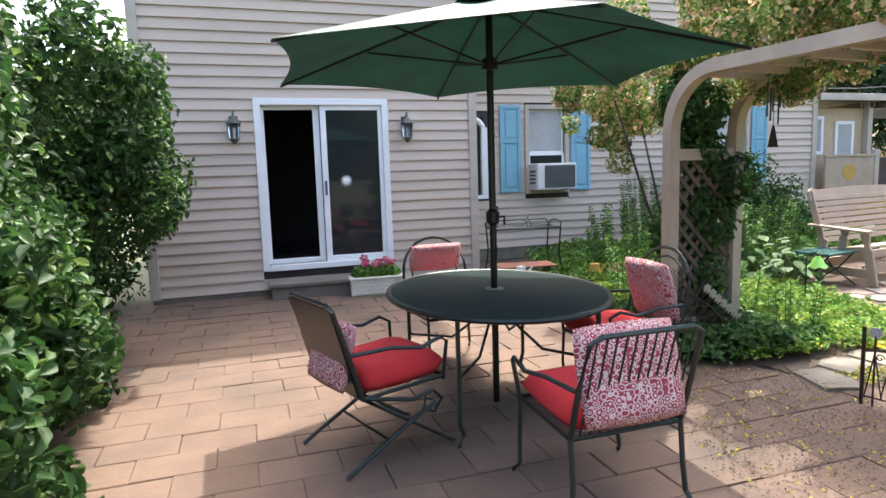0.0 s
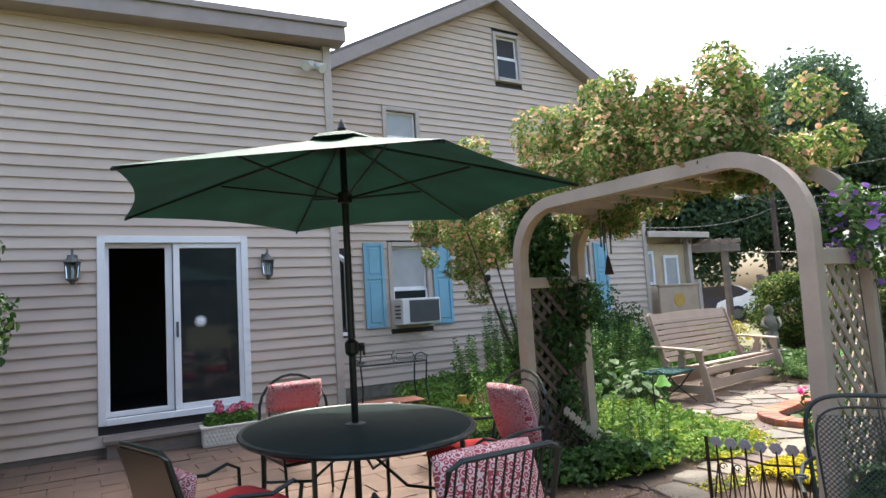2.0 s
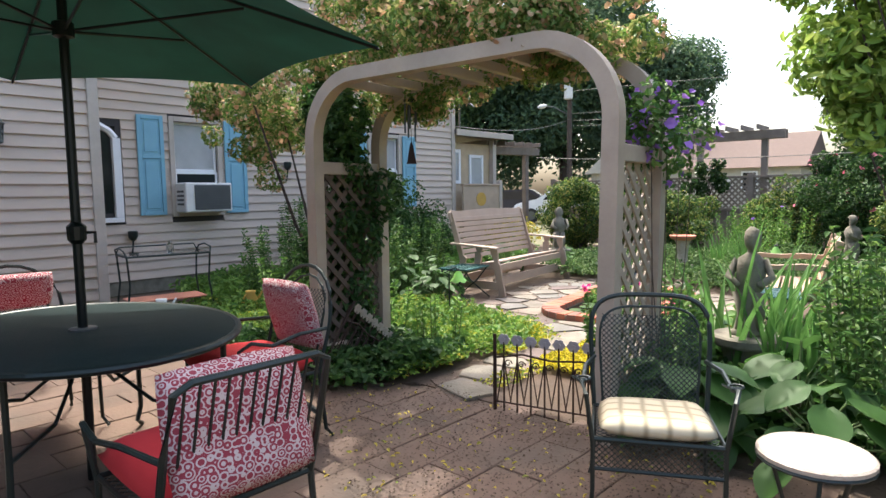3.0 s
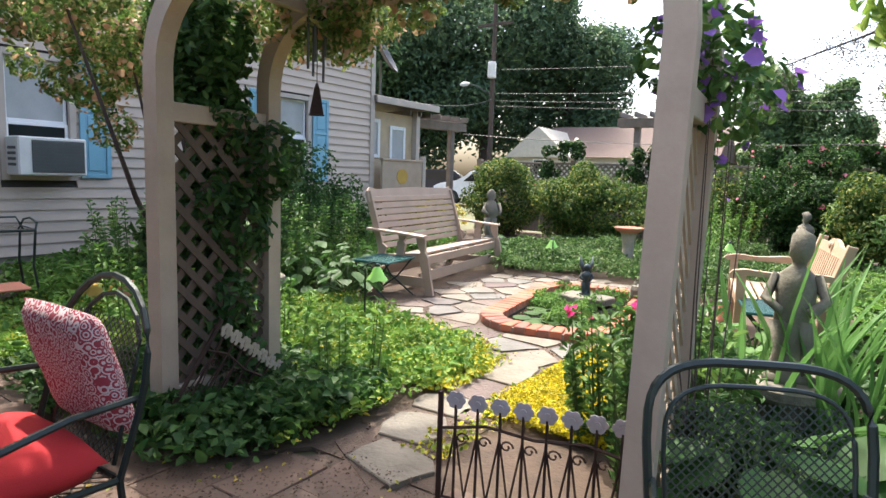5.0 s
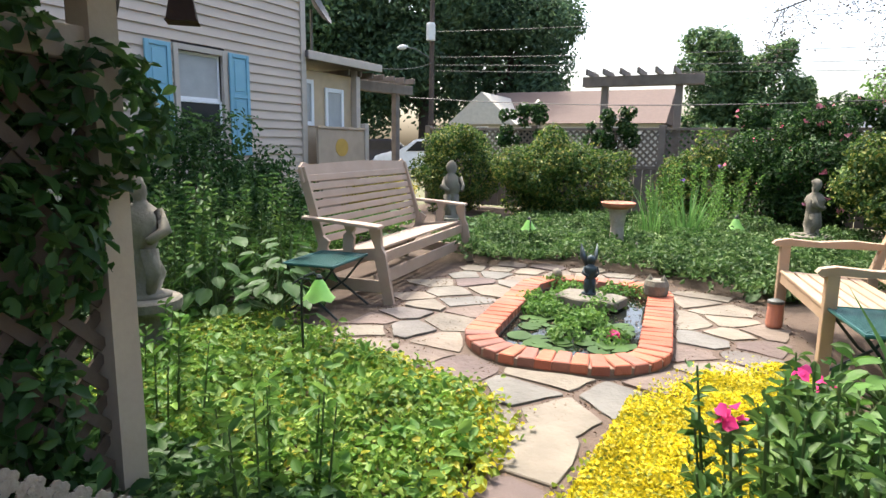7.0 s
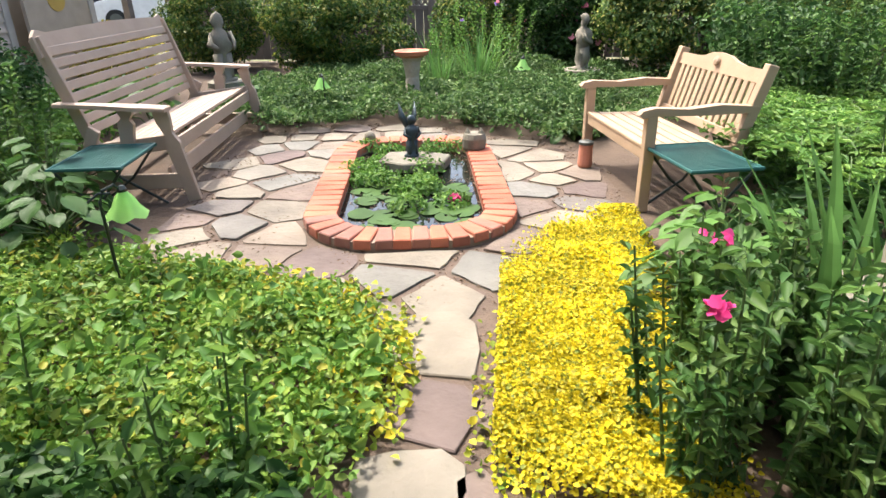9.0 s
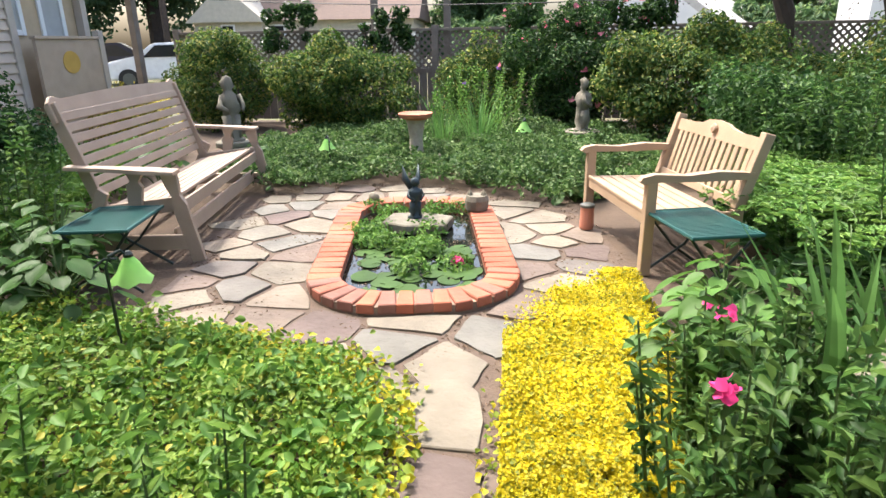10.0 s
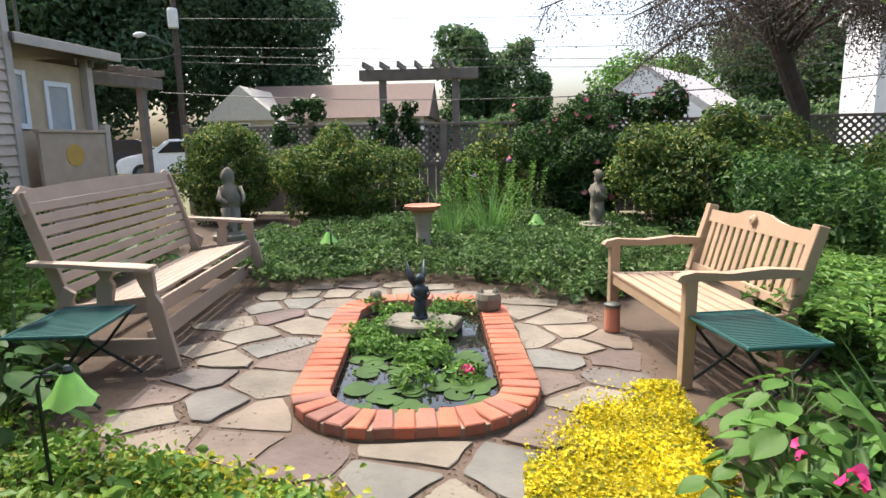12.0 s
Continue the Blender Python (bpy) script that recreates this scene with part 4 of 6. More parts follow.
        part("inner_hoop", bar([(-.2, -D - .02, SH + .02), (-.2, -D - .1, .72)] + [(x, -D - .1 - (z - .7) * .25, z) for x, z in arc(0, .72, .2, 180, 0, 8)][1:-1] + [(.2, -D - .1, .72), (.2, -D - .02, SH + .02)], 0.008), ir, c)
    else:
        part("back_frame", bar([(-W, -D, SH), (-W, -D - lean * .5, .65), (-W + .01, -D - lean, top - .03), (-W + .06, -D - lean - .01, top), (W - .06, -D - lean - .01, top), (W - .01, -D - lean, top - .03), (W, -D - lean * .5, .65), (W, -D, SH)], 0.013), ir, c)
        if kind == "spindle":
            for k in range(11):
                x = -W + .045 + k * (2 * W - .09) / 10
                part("spindle", bar([(x, -D, SH + .01), (x, -D - lean * .5, .65), (x, -D - lean, top - .01)], 0.005, 5), ir, c)
        else:
            b = mesh_panel(2 * W - .03, .5, 0.03)
            bmesh.ops.transform(b, matrix=pose(0, -D, SH, 16), verts=b.verts)
            tagged(part("back_mesh", b, ir, c), kind="stuff")
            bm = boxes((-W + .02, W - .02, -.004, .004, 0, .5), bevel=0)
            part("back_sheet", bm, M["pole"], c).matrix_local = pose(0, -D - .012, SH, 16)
    return c


def seat_cushion(m, label, mat, sx=0.5, sy=0.48, sz=0.11, seed=1, group="red seat cushions"):
    ob = link(cushion(sx, sy, sz, seed), "seat_cushion", mat, None, True)
    ob.matrix_world = m
    return tagged(ob, label, "cushion", group)


def back_pillow(m, sx=0.46, sy=0.44, seed=2, sz=0.10):
    ob = link(cushion(sx, sy, sz, seed), "back_pillow", M["print"], None, True)
    ob.matrix_world = m
    return tagged(ob, "white and maroon scroll-print pillow against the chair back", "pillow", "printed back pillows")


for (x, y, yaw, kind, seed, label, ph) in (
        (1.24, 3.22, -72, "spring", 3, "spring-legged dark iron chair with red cushion", 0.36),
        (2.06, 2.42, 0, "spindle", 5, "spindle-backed dark iron chair with red cushion", 0.46),
        (2.06, 4.46, 182, "hoop", 7, "hoop-backed dark iron chair behind the table", 0.24),
        (2.80, 3.36, 91, "hoop", 9, "hoop-backed dark iron chair beside the arbor", 0.44)):
    m = pose(x, y, 0, 0, 0, yaw) @ Matrix.Diagonal((0.98, 0.94, 0.90, 1) if kind == "spindle" else (0.94, 0.94, 0.94, 1))
    iron_chair(m, label, kind)
    seat_cushion(m @ pose(0, 0.03, 0.475, 3), "plump red canvas seat cushion on an iron chair", M["red"], 0.54, 0.54, 0.15, seed=seed)
    back = {"spring": (-0.285, 0.60), "spindle": (-0.27, 0.68), "hoop": (-0.32, 0.82) if ph < .3 else (-0.27, 0.70)}[kind]
    back_pillow(m @ pose(0, back[0], back[1], 74), 0.50 if kind == "spindle" else 0.46, ph, seed, 0.06 if kind == "spring" else 0.10)

m = pose(3.49, 1.455, 0, 0, 0, 118) @ Matrix.Scale(0.88, 4)
iron_chair(m, "dark green mesh-backed iron armchair with plaid cushion", "broad", False)
seat_cushion(m @ pose(0, 0.03, 0.455, 3), "cream and tan plaid tufted seat cushion", M["plaid"], 0.5, 0.46, 0.09, 4, "plaid cushion")
sl = thing("side_stool", Matrix.Translation((3.5, 0.88, 0)) @ Matrix.Scale(.88, 4), "small round stool with a cream mosaic top", "stool")
part("top", lathe([(0.19, 0.43), (0.21, 0.44), (0.21, 0.455), (0.2, 0.462)], 28), M["mosaic"], sl)
part("ring", bar([(0.205 * math.cos(k * .3), 0.205 * math.sin(k * .3), .43) for k in range(21)], 0.008, 5, True), M["iron"], sl)
for k in range(3):
    a = 2.1 * k
    part("leg", bar([(.16 * math.cos(a), .16 * math.sin(a), .43), (.1 * math.cos(a), .1 * math.sin(a), .22), (.19 * math.cos(a), .19 * math.sin(a), .008)], 0.009), M["iron"], sl)

pl = thing("flower_planter", pose(2.1, 7.36, 0, 0, 0, -4), "ivory wicker-textured planter box of pink geraniums", "planter")
part("box", boxes((-.31, .31, -.1, .1, 0, .2), bevel=0.01), M["plastic"], pl)
for i in range(4):
    for j in range(15):
        x = -.29 + j * .04 + (.02 if i % 2 else 0)
        part("weave", boxes((x, x + .026, -.112, -.098, .02 + i * .044, .05 + i * .044), bevel=0.004), M["plastic"], pl) if x < .285 else None
part("rim", boxes((-.33, .33, -.12, .12, .2, .225)), M["plastic"], pl)
lum = [((-.2 + .1 * k, 0, .26), (.09, .09, .08)) for k in range(5)]
leaf_mesh("foliage", *cloud(lum, 700), .05, LM["bright"], pl, aspect=.9)
for k in range(9):
    hd = [((random.uniform(-.27, .27), random.uniform(-.08, .08), random.uniform(.33, .44)), (.045, .045, .035))]
    part("flower_stem", bar([(hd[0][0][0] * .8, 0, .24), hd[0][0]], .004, 4), M["stem"], pl)
    leaf_mesh("flower_head", *cloud(hd, 40), .032, LM["rose"], pl, aspect=.9)

# glass plant stand by the house
ps = thing("plant_stand", pose(4.05, 7.35, 0, 0, 0, -8), "black iron stand with a glass shelf and scrolled ends", "stand")
part("glass_shelf", boxes((-.42, .42, -.22, .22, .70, .71)), M["clearglass"], ps)
part("shelf_frame", bar([(-.43, -.23, .70), (.43, -.23, .70), (.43, .23, .70), (-.43, .23, .70)], .012, 6, True), M["iron"], ps)
for sx in (-1, 1):
    for sy in (-1, 1):
        part("leg", bar([(sx * .43, sy * .23, .70), (sx * .41, sy * .22, .4), (sx * .46, sy * .25, .01)], .011), M["iron"], ps)
    part("end_scroll", bar([(sx * .43, -.23, .7), (sx * .45, -.2, .76), (sx * .45, 0, .79), (sx * .45, .2, .76), (sx * .43, .23, .7)], .009), M["iron"], ps)
part("back_rail", bar([(-.43, .23, .72), (-.4, .23, .78), (.4, .23, .78), (.43, .23, .72)], .009), M["iron"], ps)
part("lower_shelf", boxes((-.4, .4, -.2, .2, .2, .215)), M["terracotta"], ps)
pb = thing("glass_bottle", Matrix.Translation((4.1, 7.3, .71)), "small pale glass jar on the stand", "jar")
part("body", lathe([(.03, 0), (.04, .03), (.035, .09), (.015, .11), (.018, .13)], 12), M["clearglass"], pb)
for x, y, mt, lb in ((3.85, 7.0, "white", "white jug"), (4.75, 6.75, "yellowpaint", "yellow watering can"), (5.0, 6.7, "terracotta", "small terracotta rooster ornament")):
    o = thing("garden_ornament", Matrix.Translation((x, y, 0)), lb + " on the ground by the bed", "ornament")
    part("body", lathe([(.05, 0), (.08, .05), (.085, .14), (.05, .22), (.06, .25)], 14), M[mt], o, smooth=True)
    part("spout", bar([(.07, 0, .12), (.13, 0, .2), (.16, 0, .24)], [.015, .012, .01], 6), M[mt], o)
    part("handle", bar([(-.07, 0, .08), (-.12, 0, .14), (-.06, 0, .22)], .009, 5), M[mt], o)
for i, (x, z) in enumerate(((6.9, 1.75), (4.42, .75))):
    o = thing("wall_sconce", Matrix.Translation((x, GY - .03, z)), "dark iron candle sconce on the siding", "ornament")
    part("bracket", bar([(0, 0, -.2), (0, -.04, -.1), (0, -.06, 0)], .012), M["iron"], o)
    part("cup", lathe([(.03, 0), (.06, .04), (.065, .12), (.05, .13)], 10, Matrix.Translation((0, -.06, 0))), M["iron"], o)

# ---- arbor ----
AF = Matrix.Translation((3.885, 3.045, 0)) @ pose(0, 0, 0, 0, 0, 5.5)
ab = thing("garden_arbor", AF, "tan painted wooden arbor with lattice sides and rounded top", "arbor")
HW, DEP, PW = 1.085, 0.68, 0.045


def side_y(s, z):
    """Where a side of the arbor stands at height z; the one towards the bed leans out a little."""
    return 1.075 if s > 0 else -(HW + .03 + .035 * min(z, 1.7) / 1.7)


def arch_rib(x, name):
    """Two posts and a flat top with rounded shoulders, square in section."""
    lo, hi, r = side_y(-1, 1.7), side_y(1, 1.7), .43
    path = [(side_y(-1, 0), 0.0), (side_y(-1, 1), 1.0)] + [(u, v) for u, v in arc(lo + r, 1.69, r, 180, 90, 10)] + [(u, v) for u, v in arc(hi - r, 1.69, r, 90, 0, 10)] + [(hi, 1.0), (hi, 0.0)]
    bm = bmesh.new()
    rows = []
    for i, (y, z) in enumerate(path):
        a, b = path[max(i - 1, 0)], path[min(i + 1, len(path) - 1)]
        d = Vector((b[0] - a[0], b[1] - a[1])).normalized()
        nx, nz = -d.y, d.x
        rows.append([bm.verts.new((x + sx * PW, y + sn * nx * PW, z + sn * nz * PW)) for sx, sn in ((-1, -1), (1, -1), (1, 1), (-1, 1))])
    for a, b in zip(rows, rows[1:]):
        for k in range(4):
            bm.faces.new((a[k], a[(k + 1) % 4], b[(k + 1) % 4], b[k]))
    bm.faces.new(rows[0])
    bm.faces.new(rows[-1])
    bmesh.ops.recalc_face_normals(bm, faces=bm.faces)
    part(name, bm, M["arbor"], ab)


arch_rib(0, "front_arch")
arch_rib(DEP, "rear_arch")
for y in np.linspace(-HW + .3, HW - .3, 7):
    part("rafter", boxes((PW, DEP - PW, y - .02, y + .02, 2.06, 2.12)), M["arbor"], ab)
for s in (-1, 1):
    for z in (.12, 1.47):
        part("side_rail", boxes((PW, DEP - PW, side_y(s, z) - .03, side_y(s, z) + .03, z, z + .09)), M["arbor"], ab)
    w, h = DEP - 2 * PW, 1.26
    for d in (1, -1):
        c = -h
        while c < w:
            a, b = max(0, c), min(w, c + h)
            if b - a > .02:
                za, zb = (a - c, b - c) if d > 0 else (h - (a - c), h - (b - c))
                bm = bmesh.new()
                L = math.hypot(b - a, zb - za)
                box(bm, -L / 2, L / 2, -.005, .005, -.018, .018, Matrix.Translation((PW + (a + b) / 2, side_y(s, .85) + d * .006, .21 + (za + zb) / 2)) @ pose(0, 0, 0, 0, -math.degrees(math.atan2(zb - za, b - a)), 0))
                # slats on the +y side are dark brown, the others arbor tan
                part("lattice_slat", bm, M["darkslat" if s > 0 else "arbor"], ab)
            c += .13

wc = thing("wind_chime", Matrix.Translation((4.46, 3.81, 1.55)), "wind chime with dark tubes and a pyramid-shaped bell", "wind chime")
part("hanger", bar([(0, 0, .62), (0, 0, .48)], .003, 4), M["iron"], wc)
part("ring", lathe([(.055, .46), (.055, .48), (.02, .49)], 12), M["iron"], wc)
for k in range(5):
    a = k * 1.257
    part("tube", bar([(.045 * math.cos(a), .045 * math.sin(a), .45), (.045 * math.cos(a), .045 * math.sin(a), .17 + .03 * k)], .007, 6), M["lamp"], wc)
part("cord", bar([(0, 0, .46), (0, 0, .14)], .003, 4), M["iron"], wc)
part("sail", lathe([(.055, .0), (.05, .005), (.02, .13), (.008, .16)], 4), M["rust"], wc, "dark pyramid-shaped bell")


def flower_fence(m, length, label, heads):
    """A low rusted wire fence: stakes, top rail, scrolls and tin flower heads."""
    f = thing("flower_fence", m, label, "fence", "low flower fences")
    n = round(length / .1)
    part("rail", bar([(0, 0, .36), (length * .25, 0, .40), (length * .5, 0, .38), (length * .75, 0, .40), (length, 0, .36)], .007, 5), M["rust"], f)
    part("rail", bar([(0, 0, .06), (length, 0, .06)], .006, 5), M["rust"], f)
    for x in (0, length):
        part("post", bar([(x, 0, 0), (x, 0, .52)], .011, 6), M["rust"], f)
    for k in range(n + 1):
        x = .06 + k * (length - .12) / n
        part("stake", bar([(x, 0, .0), (x, 0, .47)], .006, 5), M["rust"], f)
        part("fan_wire", bar([(x, 0, .36), (x - .045, 0, .06)], .004, 4), M["rust"], f)
        part("fan_wire", bar([(x, 0, .36), (x + .045, 0, .06)], .004, 4), M["rust"], f)
        part("scroll", bar([(x + .028 + .026 * (1 - i / 16) * math.cos(i * .6), 0, .33 + .026 * (1 - i / 16) * math.sin(i * .6)) for i in range(13)], .004, 4), M["rust"], f)
        bm = bmesh.new()
        for q in range(6):
            a = q * math.pi / 3
            lathe([(.002, -.004), (.017, -.003), (.017, .003), (.002, .004)], 8, Matrix.Translation((x + .022 * math.cos(a), 0, .49 + .022 * math.sin(a))) @ pose(0, 0, 0, 90), bm)
        lathe([(.012, -.008), (.012, .008)], 8, Matrix.Translation((x, 0, .49)) @ pose(0, 0, 0, 90), bm)
        part("flower_head", bm, M[heads], f, "tin flower head")
    return f


flower_fence(pose(4.02, 2.68, 0, 0, 0, -77) @ Matrix.Diagonal((1, 1, .9, 1)), .72, "low rusted wire fence topped with tin flowers", "tin")
flower_fence(pose(3.68, 3.95, .12, 0, 38, 4), .56, "low rusted fence with whitewashed flower heads by the arbor", "mosaic")

# ---- pond ----
PM = Matrix.Translation((7.74, 3.68, 0)) @ pose(0, 0, 0, 0, 0, 8.3)
pd = thing("garden_pond", PM, "rounded pond edged with a ring of red bricks", "pond")
PL, PWD, PR = 1.2, 0.64, 0.5


def ring_path(l, w, r, n):
    """Evenly spaced places round a rounded rectangle: x, y and the outward angle."""
    straight_x, straight_y = 2 * (l - r), 2 * (w - r)
    segs = [("l", (l, -(w - r)), (0, 1), straight_y, 0), ("a", (l - r, w - r), 0), ("l", (l - r, w), (-1, 0), straight_x, 90), ("a", (-(l - r), w - r), 90),
            ("l", (-l, w - r), (0, -1), straight_y, 180), ("a", (-(l - r), -(w - r)), 180), ("l", (-(l - r), -w), (1, 0), straight_x, 270), ("a", (l - r, -(w - r)), 270)]
    total = 2 * straight_x + 2 * straight_y + 2 * math.pi * r
    out = []
    for i in range(n):
        s = total * i / n
        for g in segs:
            ln = g[3] if g[0] == "l" else r * math.pi / 2
            if s <= ln:
                if g[0] == "l":
                    out.append((g[1][0] + g[2][0] * s, g[1][1] + g[2][1] * s, g[4]))
                else:
                    a = g[2] + math.degrees(s / r)
                    out.append((g[1][0] + r * math.cos(radians(a)), g[1][1] + r * math.sin(radians(a)), a))
                break
            s -= ln
    return out


outer = [(x, y) for x, y, a in ring_path(PL, PWD, PR, 72)]
inner = [(x, y) for x, y, a in ring_path(PL - .19, PWD - .19, PR - .19, 72)]
bm = bmesh.new()
lv = [[bm.verts.new((x, y, z)) for x, y in o] for o, z in ((outer, -.02), (outer, .058), (inner, .058), (inner, -.25))]
for a, b in zip(lv, lv[1:]):
    for k in range(72):
        bm.faces.new((a[k], a[(k + 1) % 72], b[(k + 1) % 72], b[k]))
bm.faces.new(lv[-1])
part("mortar_bed", bm, M["mortar"], pd, "pale mortar bed")
part("water", prism(inner, -.02, .004), M["water"], pd, "dark still water")
bms = bmesh.new()
box(bms, -.1, .1, -.045, .045, -.03, .03, bevel=.006)
for v in bms.verts:
    v.co.y *= 1 + 1.1 * v.co.x
    v.co += Vector((random.uniform(-.003, .003), random.uniform(-.002, .002), 0))
brick_me = bpy.data.meshes.new("brick")
bms.to_mesh(brick_me)
bms.free()
brick_me.materials.append(M["brick"])
for x, y, a in ring_path(PL - .095, PWD - .095, PR - .095, 60):
    ob = new("brick", brick_me)
    ob.parent = pd
    ob.matrix_local = pose(x, y, .046 + random.uniform(-.003, .003), random.uniform(-2, 2), random.uniform(-2, 2), a + random.uniform(-2, 2))
for k in range(58):
    x, y = random.uniform(-.92, .1), random.uniform(-.36, .36)
    r = random.uniform(.045, .085)
    pts = [(0, 0)] + [(r * math.cos(radians(a)), r * math.sin(radians(a))) for a in range(15, 346, 22)]
    ob = part("lily_pad", prism(pts, 0, .003), LM["vinca"], pd)
    ob.matrix_local = pose(x, y, .008 + .002 * (k % 4), random.uniform(-3, 3), random.uniform(-3, 3), random.uniform(0, 360))
lum = [((random.uniform(-.55, .98), s * random.uniform(.0, .42), .03), (.14, .13, random.uniform(.04, .11))) for s in (1, 1, -1, 1, -1, 1, 1, -1, 1, -1) * 2]
leaf_mesh("water_foliage", *cloud(lum, 5200, .4), .036, LM["bright"], pd, aspect=.55)
leaf_mesh("lily_flower", *cloud([((-.45, -.28, .04), (.03, .03, .025))], 24), .05, LM["pink"], pd)
slab = tagged(link(prism([(-.16, -.24), (.1, -.28), (.2, -.05), (.16, .22), (-.1, .26), (-.2, .05)], .0, .07, .01), "stone_slab", M["concrete"]), "flat grey stone slab in the pond", "stone")
slab.matrix_world = Matrix.Translation((8.15, 3.73, 0.02))


def figure(name, x, y, z, h, mat, label, wing=False, seed=0, slim=1.0):
    """A draped standing figure as one plain cast mesh."""
    bm = lathe([(.2, 0), (.21, .04), (.15, .06), (.17, .2), (.13, .38), (.165, .5), (.185, .62), (.15, .71), (.06, .765), (.065, .79), (.095, .83), (.1, .89), (.08, .96), (.02, 1.0)], 16, None, None, .75)
    for s in (-1, 1):
        tube(bm, [(s * .17, 0, .7), (s * .24, .04, .55), (s * .12, .16, .48)], [.05, .045, .035], 7)
        tube(bm, [(s * .08, .02, .4), (s * .09, .06, .2), (s * .08, .03, .04)], [.09, .075, .06], 7)
    if wing:
        for s in (-1, 1):
            tube(bm, [(s * .05, -.1, .65), (s * .2, -.25, .95), (s * .25, -.35, 1.25)], [.05, .09, .01], 6)
    for v in bm.verts:
        k = v.co * 7 + Vector((seed, 0, 0))
        v.co.x *= .86
        v.co += .058 * Vector((noise.noise(k), noise.noise(k + Vector((9, 0, 0))), 0))
    ob = link(bm, name, mat, None, True)
    ob.matrix_world = Matrix.Translation((x, y, z)) @ pose(0, 0, 0, 0, 0, 90 + seed * 13) @ Matrix.Diagonal((h * slim, h * slim, h, 1))
    return tagged(ob, label, "statue")


figure("statue", 8.18, 3.74, .09, .32, M["bronze"], "small verdigris winged fairy fountain figure on the slab", True, 2)
figure("statue", 10.5, 6.25, .32, .75, M["concrete"], "weathered grey cast-stone garden figure on a pedestal", False, 4)
figure("statue", 11.9, 2.1, .25, .68, M["concrete"], "mossy seated stone figure among shrubs", False, 6)
figure("statue", 5.53, 1.68, .33, .74, M["concrete"], "mossy stone cherub standing on a round pedestal", False, 1, .84)
figure("statue", 5.55, 5.6, .37, .72, M["concrete"], "weathered stone child figure on an urn pedestal", False, 3)
figure("statue", 10.15, 3.78, .05, .2, M["concrete"], "tiny stone gnome figure among groundcover", False, 8)
for x, y, h, r in ((10.5, 6.25, .33, .17), (11.9, 2.1, .26, .2), (5.53, 1.68, .34, .2), (5.55, 5.6, .38, .17)):
    o = thing("pedestal", Matrix.Translation((x, y, 0)), "round mossy cast-stone pedestal", "pedestal")
    part("base", lathe([(r, 0), (r, h * .15), (r * .85, h * .2)], 20), M["concrete"], o)
    part("drum", lathe([(r * .8, h * .2), (r * .75, h * .5), (r * .9, h * .8)], 20), M["concrete"], o)
    part("slab", lathe([(r * 1.15, h * .8), (r * 1.2, h * .85), (r * 1.2, h * .97), (r * 1.1, h)], 20), M["concrete"], o)
cp = thing("cat_planter", Matrix.Translation((8.5, 3.28, .05)), "small grey stone planter shaped with two ears", "ornament")
part("body", lathe([(.07, 0), (.095, .04), (.1, .11), (.085, .15)], 14), M["concrete"], cp)
for s in (-1, 1):
    part("ear", lathe([(.03, 0), (.02, .025), (.003, .05)], 6, Matrix.Translation((.0, s * .055, .145))), M["concrete"], cp)
tagged(link(lathe([(.03, 0), (.05, .02), (.045, .06), (.015, .085)], 10, Matrix.Translation((8.75, 4.2, .07))), "pebble_ornament", M["concrete"], None, True), "small rounded stone on the pond edge", "stone")
bb = thing("bird_bath", Matrix.Translation((10.6, 4.1, 0)), "pale stone bird bath with a red bowl", "bird bath")
part("pedestal", lathe([(.15, 0), (.14, .05), (.09, .1), (.075, .35), (.1, .52), (.12, .56)], 18), M["mosaic"], bb)
part("bowl", lathe([(.12, .56), (.18, .59), (.2, .63), (.19, .635), (.15, .61), (.02, .605)], 22), M["terracotta"], bb, "red glazed bowl")
cj = thing("candle_jar", Matrix.Translation((8.2, 2.42, .02)), "amber glass candle jar on the paving", "jar")
part("jar", lathe([(.05, 0), (.055, .02), (.05, .15), (.055, .17)], 14), M["terracotta"], cj)
part("lid", lathe([(.055, .17), (.055, .19), (.03, .2)], 14), M["lamp"], cj)


def tulip_lamp(x, y, h, yaw):
    t = thing("path_lamp", pose(x, y, 0, 0, 0, yaw), "green glass tulip-shade path lamp on a dark stake", "lamp", "tulip path lamps")
    part("stake", bar([(0, 0, 0), (0, 0, h - .03), (.02, 0, h + .02), (.07, 0, h + .035), (.1, 0, h)], .008), M["iron"], t)
    part("bracket", bar([(-.05, 0, h - .02), (0, 0, h + .01), (.05, 0, h)], .006), M["iron"], t)
    bm = bmesh.new()
    rows = []
    for r, z, wv in ((.018, .0, 0), (.04, -.03, .05), (.062, -.075, .12), (.095, -.115, .3)):
        rows.append([bm.verts.new((.1 + r * math.cos(k * math.pi / 12) * (1 + .12 * wv * math.cos(k * math.pi / 2)), r * math.sin(k * math.pi / 12) * (1 + .12 * wv * math.cos(k * math.pi / 2)), h + z - .03 * wv * math.cos(k * math.pi / 2))) for k in range(24)])
    for a, b in zip(rows, rows[1:]):
        for k in range(24):
            bm.faces.new((a[k], a[(k + 1) % 24], b[(k + 1) % 24], b[k]))
    part("shade", bm, M["shadeglass"], t, "green glass tulip shade", True)
    part("cap", lathe([(.02, -.005), (.022, .01), (.01, .025)], 10, Matrix.Translation((.1, 0, h))), M["iron"], t)


tulip_lamp(5.95, 4.78, .5, -40)
tulip_lamp(10.0, 4.95, .42, 30)
tulip_lamp(11.0, 2.85, .5, 170)


